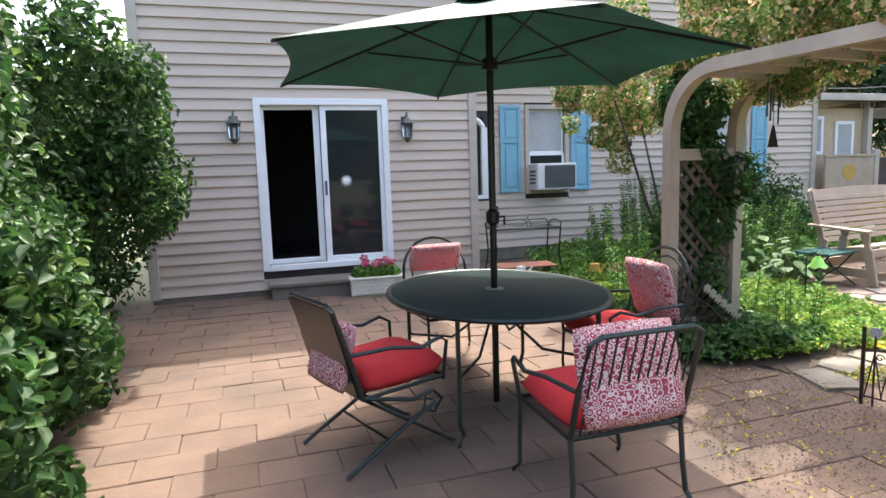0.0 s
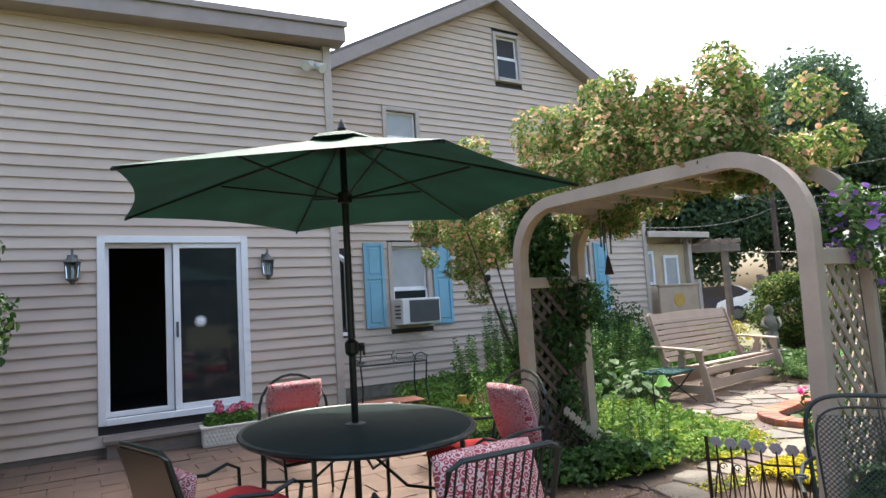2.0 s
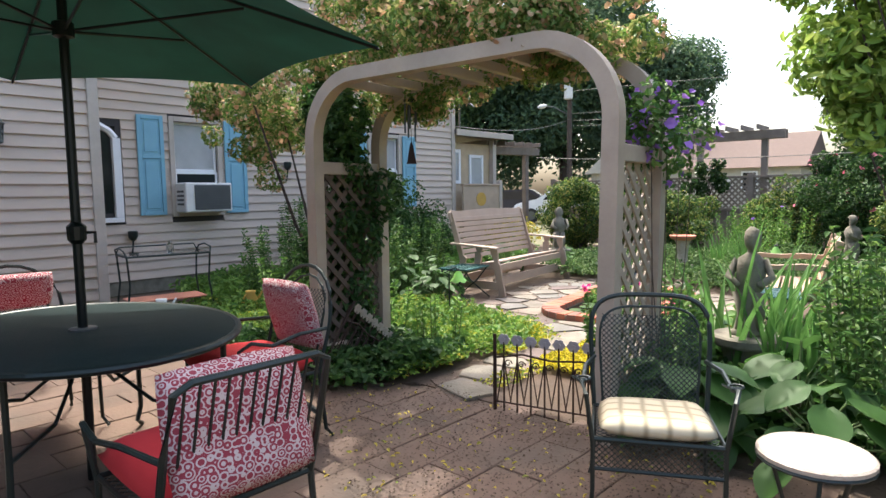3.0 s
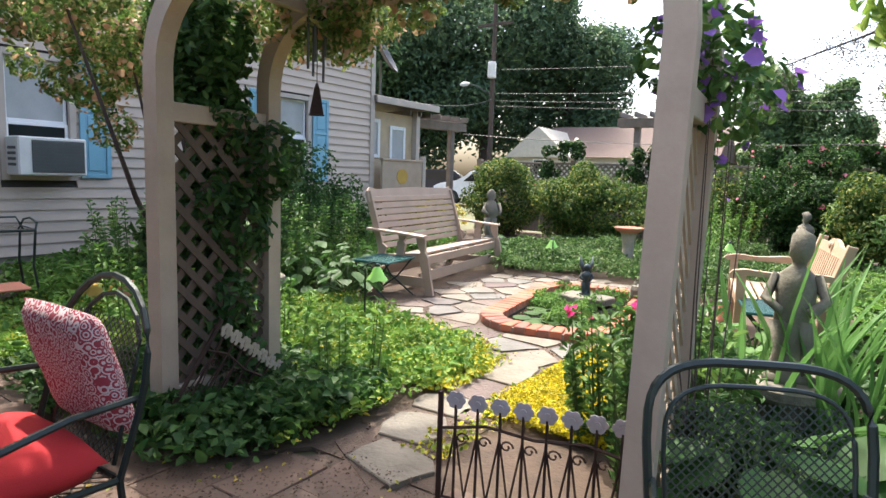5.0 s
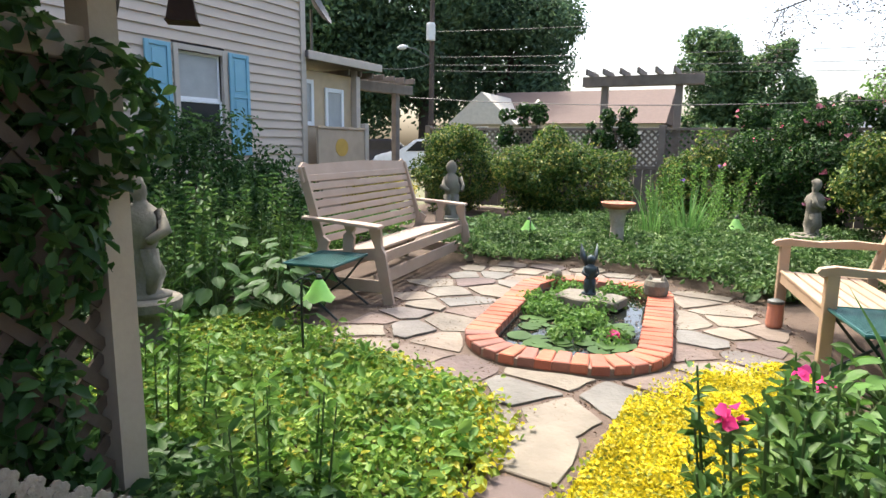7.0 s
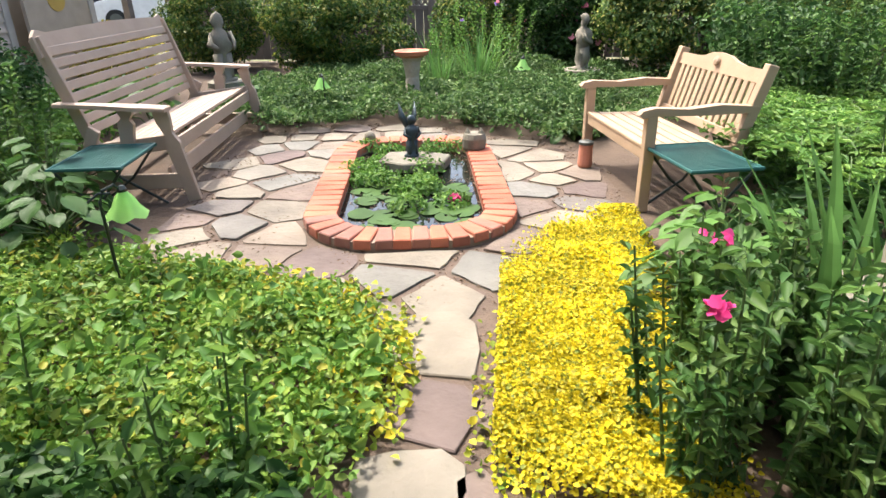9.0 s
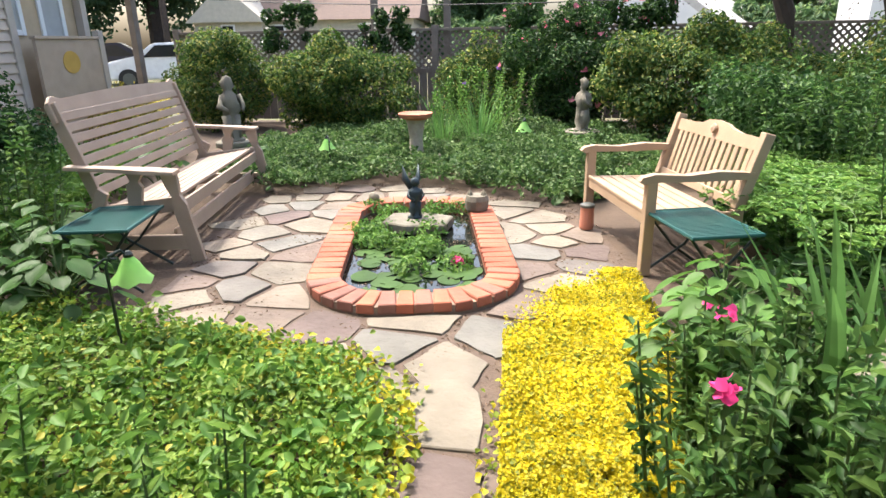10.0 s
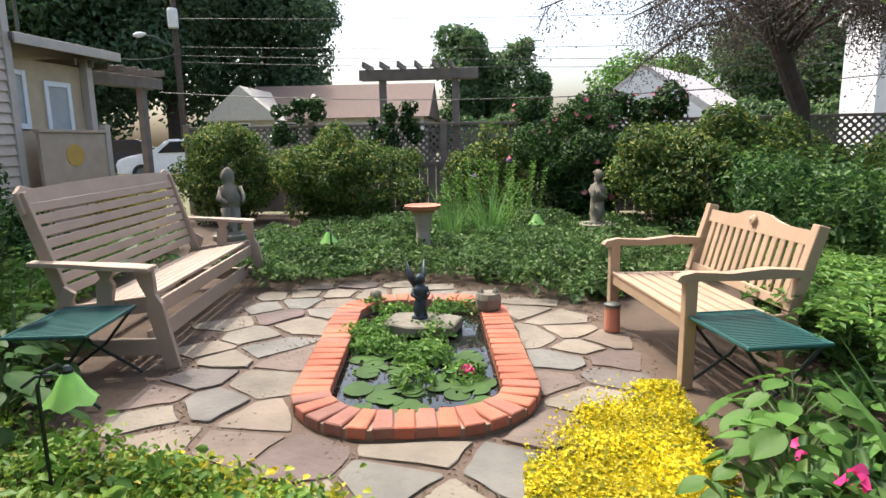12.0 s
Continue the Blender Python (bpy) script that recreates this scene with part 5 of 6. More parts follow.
def mesh_table(x, y, yaw, h, label):
    t = thing("side_table", pose(x, y, 0, 0, 0, yaw), label, "table", "green side tables")
    a, b = .28, .2
    part("frame", bar([(-a, -b, h), (a, -b, h), (a, b, h), (-a, b, h)], .011, 6, True), M["greenmesh"], t)
    bm = bmesh.new()
    for k in range(25):
        u = -a + (k + .5) * 2 * a / 25
        box(bm, u - .006, u + .006, -b, b, h - .003, h + .003)
    for k in range(7):
        u = -b + (k + .5) * 2 * b / 7
        box(bm, -a, a, u - .004, u + .004, h - .005, h - .001)
    part("mesh_top", bm, M["greenmesh"], t)
    for sx in (-1, 1):
        part("leg", bar([(sx * (a - .04), -b, h), (sx * (a - .06), -b * .2, h * .5), (sx * (a - .04), b * 1.1, .01)], .009), M["iron"], t)
        part("leg", bar([(sx * (a - .03), b, h), (sx * (a - .05), b * .2, h * .5), (sx * (a - .03), -b * 1.1, .01)], .009), M["iron"], t)


mesh_table(6.95, 5.42, 10, .4, "green wire-mesh folding side table beside the glider")
mesh_table(7.08, 1.92, 14, .4, "green wire-mesh folding side table beside the teak bench")


# ---- benches ----
def slat(parent, name, mat, a, b, w, t, nrm):
    """A board from a to b, w wide across nrm's plane and t thick along nrm."""
    a, b, nrm = Vector(a), Vector(b), Vector(nrm).normalized()
    d = (b - a).normalized()
    s = nrm.cross(d)
    bm = bmesh.new()
    L = (b - a).length
    box(bm, 0, L, -w / 2, w / 2, -t / 2, t / 2, Matrix.Translation(a) @ Matrix((d, s, nrm)).transposed().to_4x4(), bevel=.004)
    return part(name, bm, mat, parent)


def glider():
    g = thing("glider_bench", pose(8.3, 5.65, 0, 0, 0, 8.5) @ Matrix.Diagonal((.99, .83, 1, 1)), "weathered tan wooden glider bench with slatted back", "bench")
    mt, L = M["glider"], 1.02
    # front is -y
    for k in range(7):
        y = -.30 + k * .085
        slat(g, "seat_slat", mt, (-L + .06, y, .43 - .012 * k), (L - .06, y, .43 - .012 * k), .064, .022, (0, .1, 1))
    for k in range(8):
        u = .08 + k * .075
        slat(g, "back_slat", mt, (-L + .03, .26 + .3 * u, .40 + .95 * u), (L - .03, .26 + .3 * u, .40 + .95 * u), .059, .02, (0, -.95, .3))
    top = [(-L - .04, -.08), (L + .04, -.08), (L + .04, .05), (L - .02, .09), (L - .12, .06), (L - .5, .075), (0, .085), (-L + .5, .075), (-L + .12, .06), (-L + .02, .09), (-L - .04, .05)]
    rail = part("crest_rail", prism(top, -.014, .014, .004), mt, g)
    rail.matrix_local = Matrix.Translation((0, .475, 1.02)) @ pose(0, 0, 0, 73)
    for s in (-1, 1):
        x = s * L
        slat(g, "back_post", mt, (x, .22, .32), (x, .49, 1.06), .09, .035, (1, 0, 0))
        slat(g, "seat_rail", mt, (x, -.36, .40), (x, .3, .34), .1, .035, (1, 0, 0))
        arm = prism([(-.06, -.42), (.06, -.42), (.07, -.2), (.045, .1), (.04, .42), (-.04, .42), (-.045, .1), (-.07, -.2)], 0, .025, .006)
        ob = part("armrest", arm, mt, g)
        ob.matrix_local = Matrix.Translation((x + s * .05, .02, .63)) @ pose(0, 0, 0, 3)
        shape = [(-.05, 0), (.05, 0), (.055, .28), (.06, .40), (.03, .47), (.055, .56), (.06, .63), (-.06, .63), (-.055, .56), (-.03, .47), (-.06, .40), (-.055, .28)]
        for yy, lean in ((-.33, -14), (.02, 8)):
            lg = part("arm_post", prism(shape if yy < 0 else [(p, q * .42 + .37) for p, q in shape], -.02, .02, .004), mt, g)
            lg.matrix_local = Matrix.Translation((x + s * .03, yy - (.15 if yy < 0 else 0), 0)) @ pose(0, 0, 0, 90, 0, 90) @ pose(0, 0, 0, 0, 0, lean)
        slat(g, "rear_leg", mt, (x + s * .03, .48, 0), (x + s * .03, .2, .5), .09, .035, (1, 0, 0))
        slat(g, "base_rail", mt, (x + s * .03, -.42, .14), (x + s * .03, .45, .14), .1, .035, (1, 0, 0))
    slat(g, "apron", mt, (-L, -.36, .36), (L, -.36, .36), .09, .025, (0, 1, 0))
    slat(g, "stretcher", mt, (-L, -.30, .17), (L, -.30, .17), .11, .03, (0, 1, 0))
    slat(g, "stretcher", mt, (-L, .42, .17), (L, .42, .17), .11, .03, (0, 1, 0))


glider()


def teak_bench():
    g = thing("teak_bench", pose(7.88, 1.98, 0, 0, 0, 12) @ Matrix.Diagonal((.96, 1, .95, 1)), "pale teak garden bench with vertical back slats", "bench")
    mt, L = M["teak"], .54
    # front is +y
    for k in range(6):
        y = .30 - k * .088
        slat(g, "seat_slat", mt, (-L, y, .42 - .006 * k), (L, y, .42 - .006 * k), .068, .022, (0, -.06, 1))
    for k in range(13):
        x = -L + .07 + k * (2 * L - .14) / 12
        slat(g, "back_slat", mt, (x, -.26, .42), (x, -.355, .80), .052, .016, (0, 1, .25))
    crest = [(-L, -.05), (L, -.05), (L, .035), (.3, .035), (.2, .045), (.12, .075), (0, .085), (-.12, .075), (-.2, .045), (-.3, .035), (-L, .035)]
    part("crest_rail", prism(crest, -.018, .018, .005), mt, g).matrix_local = Matrix.Translation((0, -.37, .83)) @ pose(0, 0, 0, 104)
    part("carved_rose", lathe([(.035, 0), (.03, .012), (.015, .016), (.004, .02)], 10), mt, g).matrix_local = Matrix.Translation((0, -.345, .86)) @ pose(0, 0, 0, -76)
    slat(g, "lower_back_rail", mt, (-L, -.255, .45), (L, -.255, .45), .06, .03, (0, 1, .25))
    for s in (-1, 1):
        x = s * (L + .03)
        slat(g, "back_post", mt, (x, -.25, 0), (x, -.25, .42), .065, .06, (1, 0, 0))
        slat(g, "back_upright", mt, (x, -.25, .42), (x, -.385, .90), .065, .06, (1, 0, 0))
        slat(g, "front_leg", mt, (x, .31, 0), (x, .31, .62), .065, .06, (1, 0, 0))
        arm = prism([(-.33, -.005), (-.1, .012), (.1, -.008), (.3, .006), (.375, -.01), (.395, -.035), (.37, -.055), (.28, -.045), (.0, -.05), (-.33, -.045)], -.035, .035, .008)
        ob = part("armrest", arm, mt, g)
        ob.matrix_local = Matrix.Translation((x, 0, .665)) @ pose(0, 0, 0, 90, 0, 90)
        slat(g, "side_rail", mt, (x, -.25, .37), (x, .31, .38), .07, .03, (1, 0, 0))
    slat(g, "apron", mt, (-L, .315, .375), (L, .315, .375), .08, .025, (0, 1, 0))


teak_bench()

# ---- lattice fence, pergolas, far houses ----
FX = 15.0


def lattice_fence(m, length, h, label):
    f = thing("lattice_fence", m, label, "fence", "lattice fences")
    part("top_rail", boxes((0, length, -.05, .05, h - .05, h)), M["oldwood"], f)
    part("lower_rail", boxes((0, length, -.03, .03, h - .75, h - .68)), M["oldwood"], f)
    for k in range(int(length / 2.4) + 1):
        part("post", boxes((k * 2.4 - .06, k * 2.4 + .06, -.06, .06, 0, h + .05)), M["oldwood"], f)
    tagged(part("boarding", boxes(*[(i * .15, i * .15 + .14, -.012, .012, .05, h - .75) for i in range(int(length / .15))], bevel=0), M["oldwood"], f), kind="stuff")
    bm = bmesh.new()
    w, hh = length, .64
    for d in (1, -1):
        c = -hh
        while c < w:
            a, b = max(0, c), min(w, c + hh)
            za, zb = (a - c, b - c) if d > 0 else (hh - (a - c), hh - (b - c))
            L = math.hypot(b - a, zb - za)
            if L > .05:
                box(bm, -L / 2, L / 2, -.004, .004, -.02, .02, Matrix.Translation(((a + b) / 2, d * .005, h - .69 + (za + zb) / 2)) @ pose(0, 0, 0, 0, -math.degrees(math.atan2(zb - za, b - a)), 0))
            c += .125
    tagged(part("lattice", bm, M["oldwood"], f), kind="stuff")


lattice_fence(pose(FX, 9.2, 0, 0, 0, -90), 9.6, 1.62, "weathered grey lattice-topped wooden fence behind shrubs")
lattice_fence(pose(FX, -.6, 0, 0, 0, -100), 9.6, 1.62, "weathered grey lattice fence beyond the dark tree")


def pergola(x, y, span, yaw, h, label):
    p = thing("pergola", pose(x, y, 0, 0, 0, yaw), label, "pergola", "grey pergolas")
    for s in (-1, 1):
        part("post", boxes((s * span / 2 - .06, s * span / 2 + .06, -.06, .06, 0, h)), M["oldwood"], p)
    for yy in (-.1, .1):
        part("beam", boxes((-span / 2 - .4, span / 2 + .4, yy - .02, yy + .02, h - .18, h)), M["oldwood"], p)
    for k in range(int(span / .3) + 2):
        u = -span / 2 - .25 + k * .3
        part("rafter", boxes((u - .02, u + .02, -.45, .45, h, h + .1)), M["oldwood"], p)


pergola(13.4, 9.6, 1.5, -8, 2.45, "weathered grey garden pergola beside the gate")
pergola(15.15, 4.85, 1.3, -88, 2.55, "weathered grey pergola against the lattice fence")


def house(name, x, y, yaw, w, d, eave, ridge, wall, roof, label, gable_front=False, wins=()):
    h = thing(name, pose(x, y, 0, 0, 0, yaw), label, "house")
    part("wall", boxes((-w / 2, w / 2, 0, d, 0, eave)), wall, h)
    if gable_front:
        pts = [(-w / 2 - .3, eave - .15), (w / 2 + .3, eave - .15), (0, ridge)]
        span = (-.3, d + .3)
        bm = bmesh.new()
        lo, hi = [bm.verts.new((a, span[0], b)) for a, b in pts], [bm.verts.new((a, span[1], b)) for a, b in pts]
    else:
        pts = [(-.4, eave - .1), (d + .4, eave - .1), (d / 2, ridge)]
        bm = bmesh.new()
        lo, hi = [bm.verts.new((-w / 2 - .3, a, b)) for a, b in pts], [bm.verts.new((w / 2 + .3, a, b)) for a, b in pts]
    bm.faces.new(lo)
    bm.faces.new(hi[::-1])
    for k in range(3):
        bm.faces.new((lo[k], hi[k], hi[(k + 1) % 3], lo[(k + 1) % 3]))
    bmesh.ops.recalc_face_normals(bm, faces=bm.faces)
    part("roof", bm, roof, h)
    if gable_front:
        bm = bmesh.new()
        q = [bm.verts.new((a * .9, -.32, b)) for a, b in ((-w / 2, eave - .12), (w / 2, eave - .12), (0, ridge - .2))]
        bm.faces.new(q)
        part("gable_wall", bm, wall, h)
    for a, z, ww, hh in wins:
        f = part("window", boxes((a - ww / 2 - .08, a + ww / 2 + .08, -.06 - (.3 if z > eave else 0), -.0, z - .08, z + hh + .08)), M["white"], h)
        part("pane", boxes((a - ww / 2, a + ww / 2, -.08 - (.3 if z > eave else 0), -.061 - (.3 if z > eave else 0), z, z + hh), bevel=0), M["glass"], f)
    return h


house("house", 34.5, 12.6, -86, 9.5, 8, 2.55, 4.4, M["farwall"], M["farroof"], "low cream bungalow with a brown shingle roof", False, [(-2, 1.3, .8, .9), (2.5, 1.3, .6, .9)])
house("house", 33.0, 16.4, -86, 3.2, 4, 2.5, 4.0, M["farwall"], M["farwall"], "cream gabled wing of the bungalow", True, [(0, 1.4, .5, .8)])
house("house", 34.0, -2.6, -120, 7.6, 8, 1.9, 4.5, M["farwhite"], M["greyroof"], "white cottage with a pale grey roof", True, [(-2, .6, 1, 1)])
house("house", 25.5, -11.6, -108, 6.5, 8, 6.0, 8.0, M["farwhite"], M["greyroof"], "tall white-sided neighbouring house", False, [(-1.5, 4.0, 1, 1.3)])


def car(x, y, yaw, mat, label):
    c = thing("parked_car", pose(x, y, 0, 0, 0, yaw), label, "car")
    side = [(-2.1, .3), (2.1, .3), (2.15, .75), (1.9, .9), (1.1, 1.0), (.5, 1.48), (-1.2, 1.52), (-1.95, 1.05), (-2.15, .9)]
    b = prism(side, -.85, .85, .0)
    bmesh.ops.bevel(b, geom=list(b.edges), offset=.06, segments=2, affect="EDGES")
    part("body", b, mat, c).matrix_local = pose(0, 0, 0, 90)
    part("side_window", prism([(.85, 1.02), (.42, 1.4), (-1.1, 1.43), (-1.6, 1.05)], -.87, .87), M["glass"], c).matrix_local = pose(0, 0, 0, 90)
    for u in (-1.35, 1.35):
        for s in (-1, 1):
            w = part("wheel", lathe([(.2, -.1), (.32, -.1), (.34, 0), (.32, .1), (.2, .1)], 18), M["rubber"], c)
            w.matrix_local = Matrix.Translation((u, s * .78, .34)) @ pose(0, 0, 0, 90)
            part("rim", lathe([(.02, -.11), (.2, -.105), (.2, .105), (.02, .11)], 12), M["lamp"], w)
    for s in (-1, 1):
        part("tail_light", boxes((-2.17, -2.05, s * .7 - .1, s * .7 + .1, .8, 1.0)), M["redlens"], c)


car(25.0, 15.0, 118, M["carwhite"], "white parked car beyond the fence")
car(26.6, 19.2, 118, M["cardark"], "dark parked car beyond the fence")
up = thing("utility_pole", Matrix.Translation((33, 19.5, 0)), "tall wooden utility pole with transformer and street lamp", "utility pole")
part("pole", bar([(0, 0, 0), (0, 0, 11)], [.16, .11], 10), M["bark"], up)
part("crossarm", boxes((-.06, .06, -1.1, 1.1, 9.6, 9.75)), M["bark"], up)
part("transformer", lathe([(.22, 6.7), (.24, 6.75), (.24, 7.5), (.2, 7.6)], 14, Matrix.Translation((-.3, -.1, 0))), M["aircon"], up)
part("lamp_arm", bar([(0, 0, 5.8), (-.6, .7, 6.3), (-.9, 1.1, 6.35)], .04, 6), M["lamp"], up)
part("lamp_head", lathe([(.05, -.25), (.13, -.1), (.13, .1), (.06, .3)], 10, Matrix.Translation((-1.0, 1.25, 6.35)) @ pose(0, 0, 0, 80, 0, 40)), M["aircon"], up)
for z, e in ((7.2, 7.6), (5.9, 6.2), (5.5, 5.4), (5.2, 4.9)):
    w = tagged(link(bar([(33 + 2 * u, 19.5 - 60 * u, z + (e - z) * u - 3.0 * u * (1 - u)) for u in np.linspace(0, 1, 14)], .012, 4), "overhead_cable", M["wire"]), "dark overhead cable strung from the utility pole", "cable")
tagged(link(bar([(33 - 21.5 * u, 19.5 - 9 * u, 5.6 - 2.6 * u - 1.6 * u * (1 - u)) for u in np.linspace(0, 1, 10)], .014, 4), "overhead_cable", M["wire"]), "service cable running from the pole to the house", "cable")
tagged(link(bar([(14.2, 9.2 - 12 * u, 2.2 - 1.0 * u * (1 - u)) for u in np.linspace(0, 1, 10)], .008, 4), "overhead_cable", M["wire"]), "thin line strung above the fence", "cable")

# ---- plants ----
hedge = [((-1.35, 4.3, 1.3), (1.0, 2.4, 1.6))]
for _ in range(46):
    hedge.append(((random.uniform(-2.0, -.45), random.uniform(1.9, 6.4), random.uniform(.25, 2.7)), (.42 * random.uniform(.7, 1.25),) * 3))
for _ in range(12):
    hedge.append(((random.uniform(-.5, -.15), random.uniform(4.6, 6.1), random.uniform(1.2, 2.5)), (.28 * random.uniform(.7, 1.2),) * 3))
for _ in range(16):
    hedge.append(((random.uniform(-.25, .05), random.uniform(5.0, 6.0), random.uniform(1.1, 2.3)), (.2 * random.uniform(.7, 1.2),) * 3))
for _ in range(16):
    hedge.append(((random.uniform(-1.6, -.55), random.uniform(6.3, 7.3), random.uniform(.2, 2.2)), (.4 * random.uniform(.7, 1.2),) * 3))
for _ in range(10):
    hedge.append(((random.uniform(-2.2, -.7), random.uniform(2.2, 6.4), random.uniform(2.6, 3.15)), (.25 * random.uniform(.7, 1.3),) * 3))
for _ in range(16):
    hedge.append(((random.uniform(-.6, -.42), random.uniform(1.7, 5.0), random.uniform(.15, 1.1)), (.26 * random.uniform(.7, 1.2),) * 3))
for _ in range(26):
    hedge.append(((random.uniform(-.42, -.16), random.uniform(1.9, 3.6), random.uniform(.1, 1.25)), (.23 * random.uniform(.7, 1.2),) * 3))
shrub("hedge_bush", "tall dense green hedge bush with sunlit pale tips", "bush", hedge, 88000, .064, LM["hedge"], (-1.3, 4.2, 0), .05, aspect=.55)

vine = []
for y, z, n in ((4.9, 2.2, 16), (4.3, 2.4, 18), (3.6, 2.5, 20), (2.9, 2.5, 18), (2.3, 2.35, 12), (5.5, 2.05, 14), (6.0, 1.9, 8)):
    for _ in range(n):
        vine.append(((4.35 + random.gauss(0, .38), y + random.uniform(-.4, .4), z + random.gauss(.05, .22)), (random.uniform(.08, .22),) * 3))
for _ in range(16):
    vine.append(((4.3 + random.uniform(-.1, .4), random.uniform(2.2, 4.1), random.uniform(1.98, 2.2)), (.13,) * 3))
shrub("climbing_vine", "climbing vine with peach-tinted new growth over the arbor", "vine", vine, 42000, .042, LM["vine"], (4.3, 4.45, 0), .02, [("new_growth", 5400, .04, LM["peach"])], aspect=.45)
iv = [((4.2 + random.uniform(-.22, .28), 4.22 + random.uniform(-.1, .25), z), (.17, .15, .22)) for z in np.linspace(.2, 2.1, 18)]
shrub("climbing_vine", "dark leafy vine wound through the arbor lattice", "vine", iv, 7500, .06, LM["ivy"], (4.3, 4.4, 0), .018)
cl = [((4.6 + random.uniform(-.2, .35), 1.9 + random.uniform(-.15, .2), random.uniform(1.45, 1.95)), (.13, .13, .13)) for _ in range(9)]
shrub("clematis", "clematis vine with violet flowers on the arbor side", "vine", cl, 800, .05, LM["perennial"], (4.58, 1.88, 0), .004, [("flower", 70, .06, LM["violet"])])

COVER = [(3.6, 4.2), (4.05, 3.55), (4.75, 3.42), (5.35, 3.4), (5.85, 3.7), (6.15, 4.5), (6.3, 5.0), (6.5, 6.2), (5.5, 7.4), (3.7, 7.2)]
stuff("groundcover", "low green leafy groundcover with yellow flecks beside the path", "groundcover", carpet(COVER, 50000, .2, .35), .036, LM["cover"], aspect=.6)
p, q = carpet(COVER, 2600, .24)
stuff("groundcover", "scattered broader pale leaves among the groundcover", "groundcover", (p, q), .062, LM["bright"], aspect=.6)
stuff("groundcover", "dark ivy spilling over the patio edge below the arbor", "groundcover", carpet([(3.45, 4.6), (3.55, 3.75), (4.1, 3.45), (4.8, 3.5), (4.8, 5.0), (3.6, 5.4)], 8000, .3), .06, LM["ivy"], aspect=.6)
stuff("groundcover", "yellowing rim of creeping groundcover along the flagstones", "groundcover", carpet([(4.95, 3.42), (5.45, 3.3), (5.95, 3.6), (6.3, 4.6), (6.1, 4.7), (5.75, 3.9), (5.3, 3.55)], 3500, .07), .035, LM["edge"], aspect=.75)
stuff("groundcover", "bright yellow creeping jenny spilling along the path", "groundcover", carpet([(4.85, 2.5), (4.95, 2.9), (5.3, 3.02), (5.9, 3.0), (6.4, 2.92), (6.75, 2.62), (7.3, 2.42), (7.2, 2.22), (6.3, 2.3), (5.6, 2.45), (5.0, 2.4)], 56000, .085, .2, -.6), .0165, LM["yellow"], aspect=.85)
stuff("groundcover", "vinca groundcover behind the pond", "groundcover", carpet([(9.1, 2.2), (8.75, 2.6), (9.15, 3.0), (9.65, 3.9), (9.6, 4.4), (9.1, 5.2), (9.5, 5.9), (11.4, 6.6), (13.5, 5.5), (13.5, 1.5), (9.8, 1.2)], 36000, .4, .35), .055, LM["vinca"], aspect=.5)
stuff("groundcover", "leafy bed plants along the house wall", "groundcover", carpet([(4.4, 6.6), (6.6, 6.2), (9.5, 6.9), (11.5, 7.3), (11, 9.0), (5.2, 9.0), (4.6, 8.2)], 16000, .4, .7), .085, LM["bright"], aspect=.4)
stuff("groundcover", "low leafy plants in the shady bed", "groundcover", carpet([(4.3, -2.5), (4.25, 1.6), (5.2, 2.2), (6.9, 1.7), (8.5, 1.3), (10, 1.0), (12.5, 1.0), (12.5, -2.5)], 24000, .4, .5), .08, LM["ivy"], aspect=.45)


def leafy_stems(name, label, x, y, n, h, spread, mat, leaf=.07, flower=None, fl_n=20):
    """Upright stems set with paired leaves from foot to tip."""
    t = thing(name, Matrix.Translation((x, y, 0)), label, "plant")
    bm, pts, nr, fp = bmesh.new(), [], [], []
    for _ in range(n):
        a, r = random.uniform(0, 6.28), spread * math.sqrt(random.random())
        b = Vector((r * math.cos(a), r * math.sin(a), 0))
        hh = h * random.uniform(.65, 1.1)
        e = b * 1.25 + Vector((0, 0, hh))
        tube(bm, [b, b.lerp(e, .5), e], [.006, .005, .003], 4)
        m = int(hh / .035)
        for i in range(m):
            c = b.lerp(e, (i + 1) / m)
            for s in (0, math.pi):
                w = 1.57 * i + s
                o = Vector((math.cos(w), math.sin(w), 0))
                pts.append(c + o * leaf * .45)
                nr.append(Vector((0, 0, 1)) - o * .5)
        fp.append(e)
    tagged(part("stem", bm, M["stem"], t), kind="stuff")
    leaf_mesh("foliage", [tuple(p) for p in pts], [tuple(p) for p in nr], leaf, mat, t, aspect=.42, spread=.35)
    if flower:
        sel = [random.choice(fp) for _ in range(fl_n)]
        lum = [(tuple(p + Vector((0, 0, .015))), (.03, .03, .02)) for p in sel]
        tagged(leaf_mesh("flower", *cloud(lum, fl_n * 9), .032, flower, t, aspect=.9), kind="stuff")
    return t


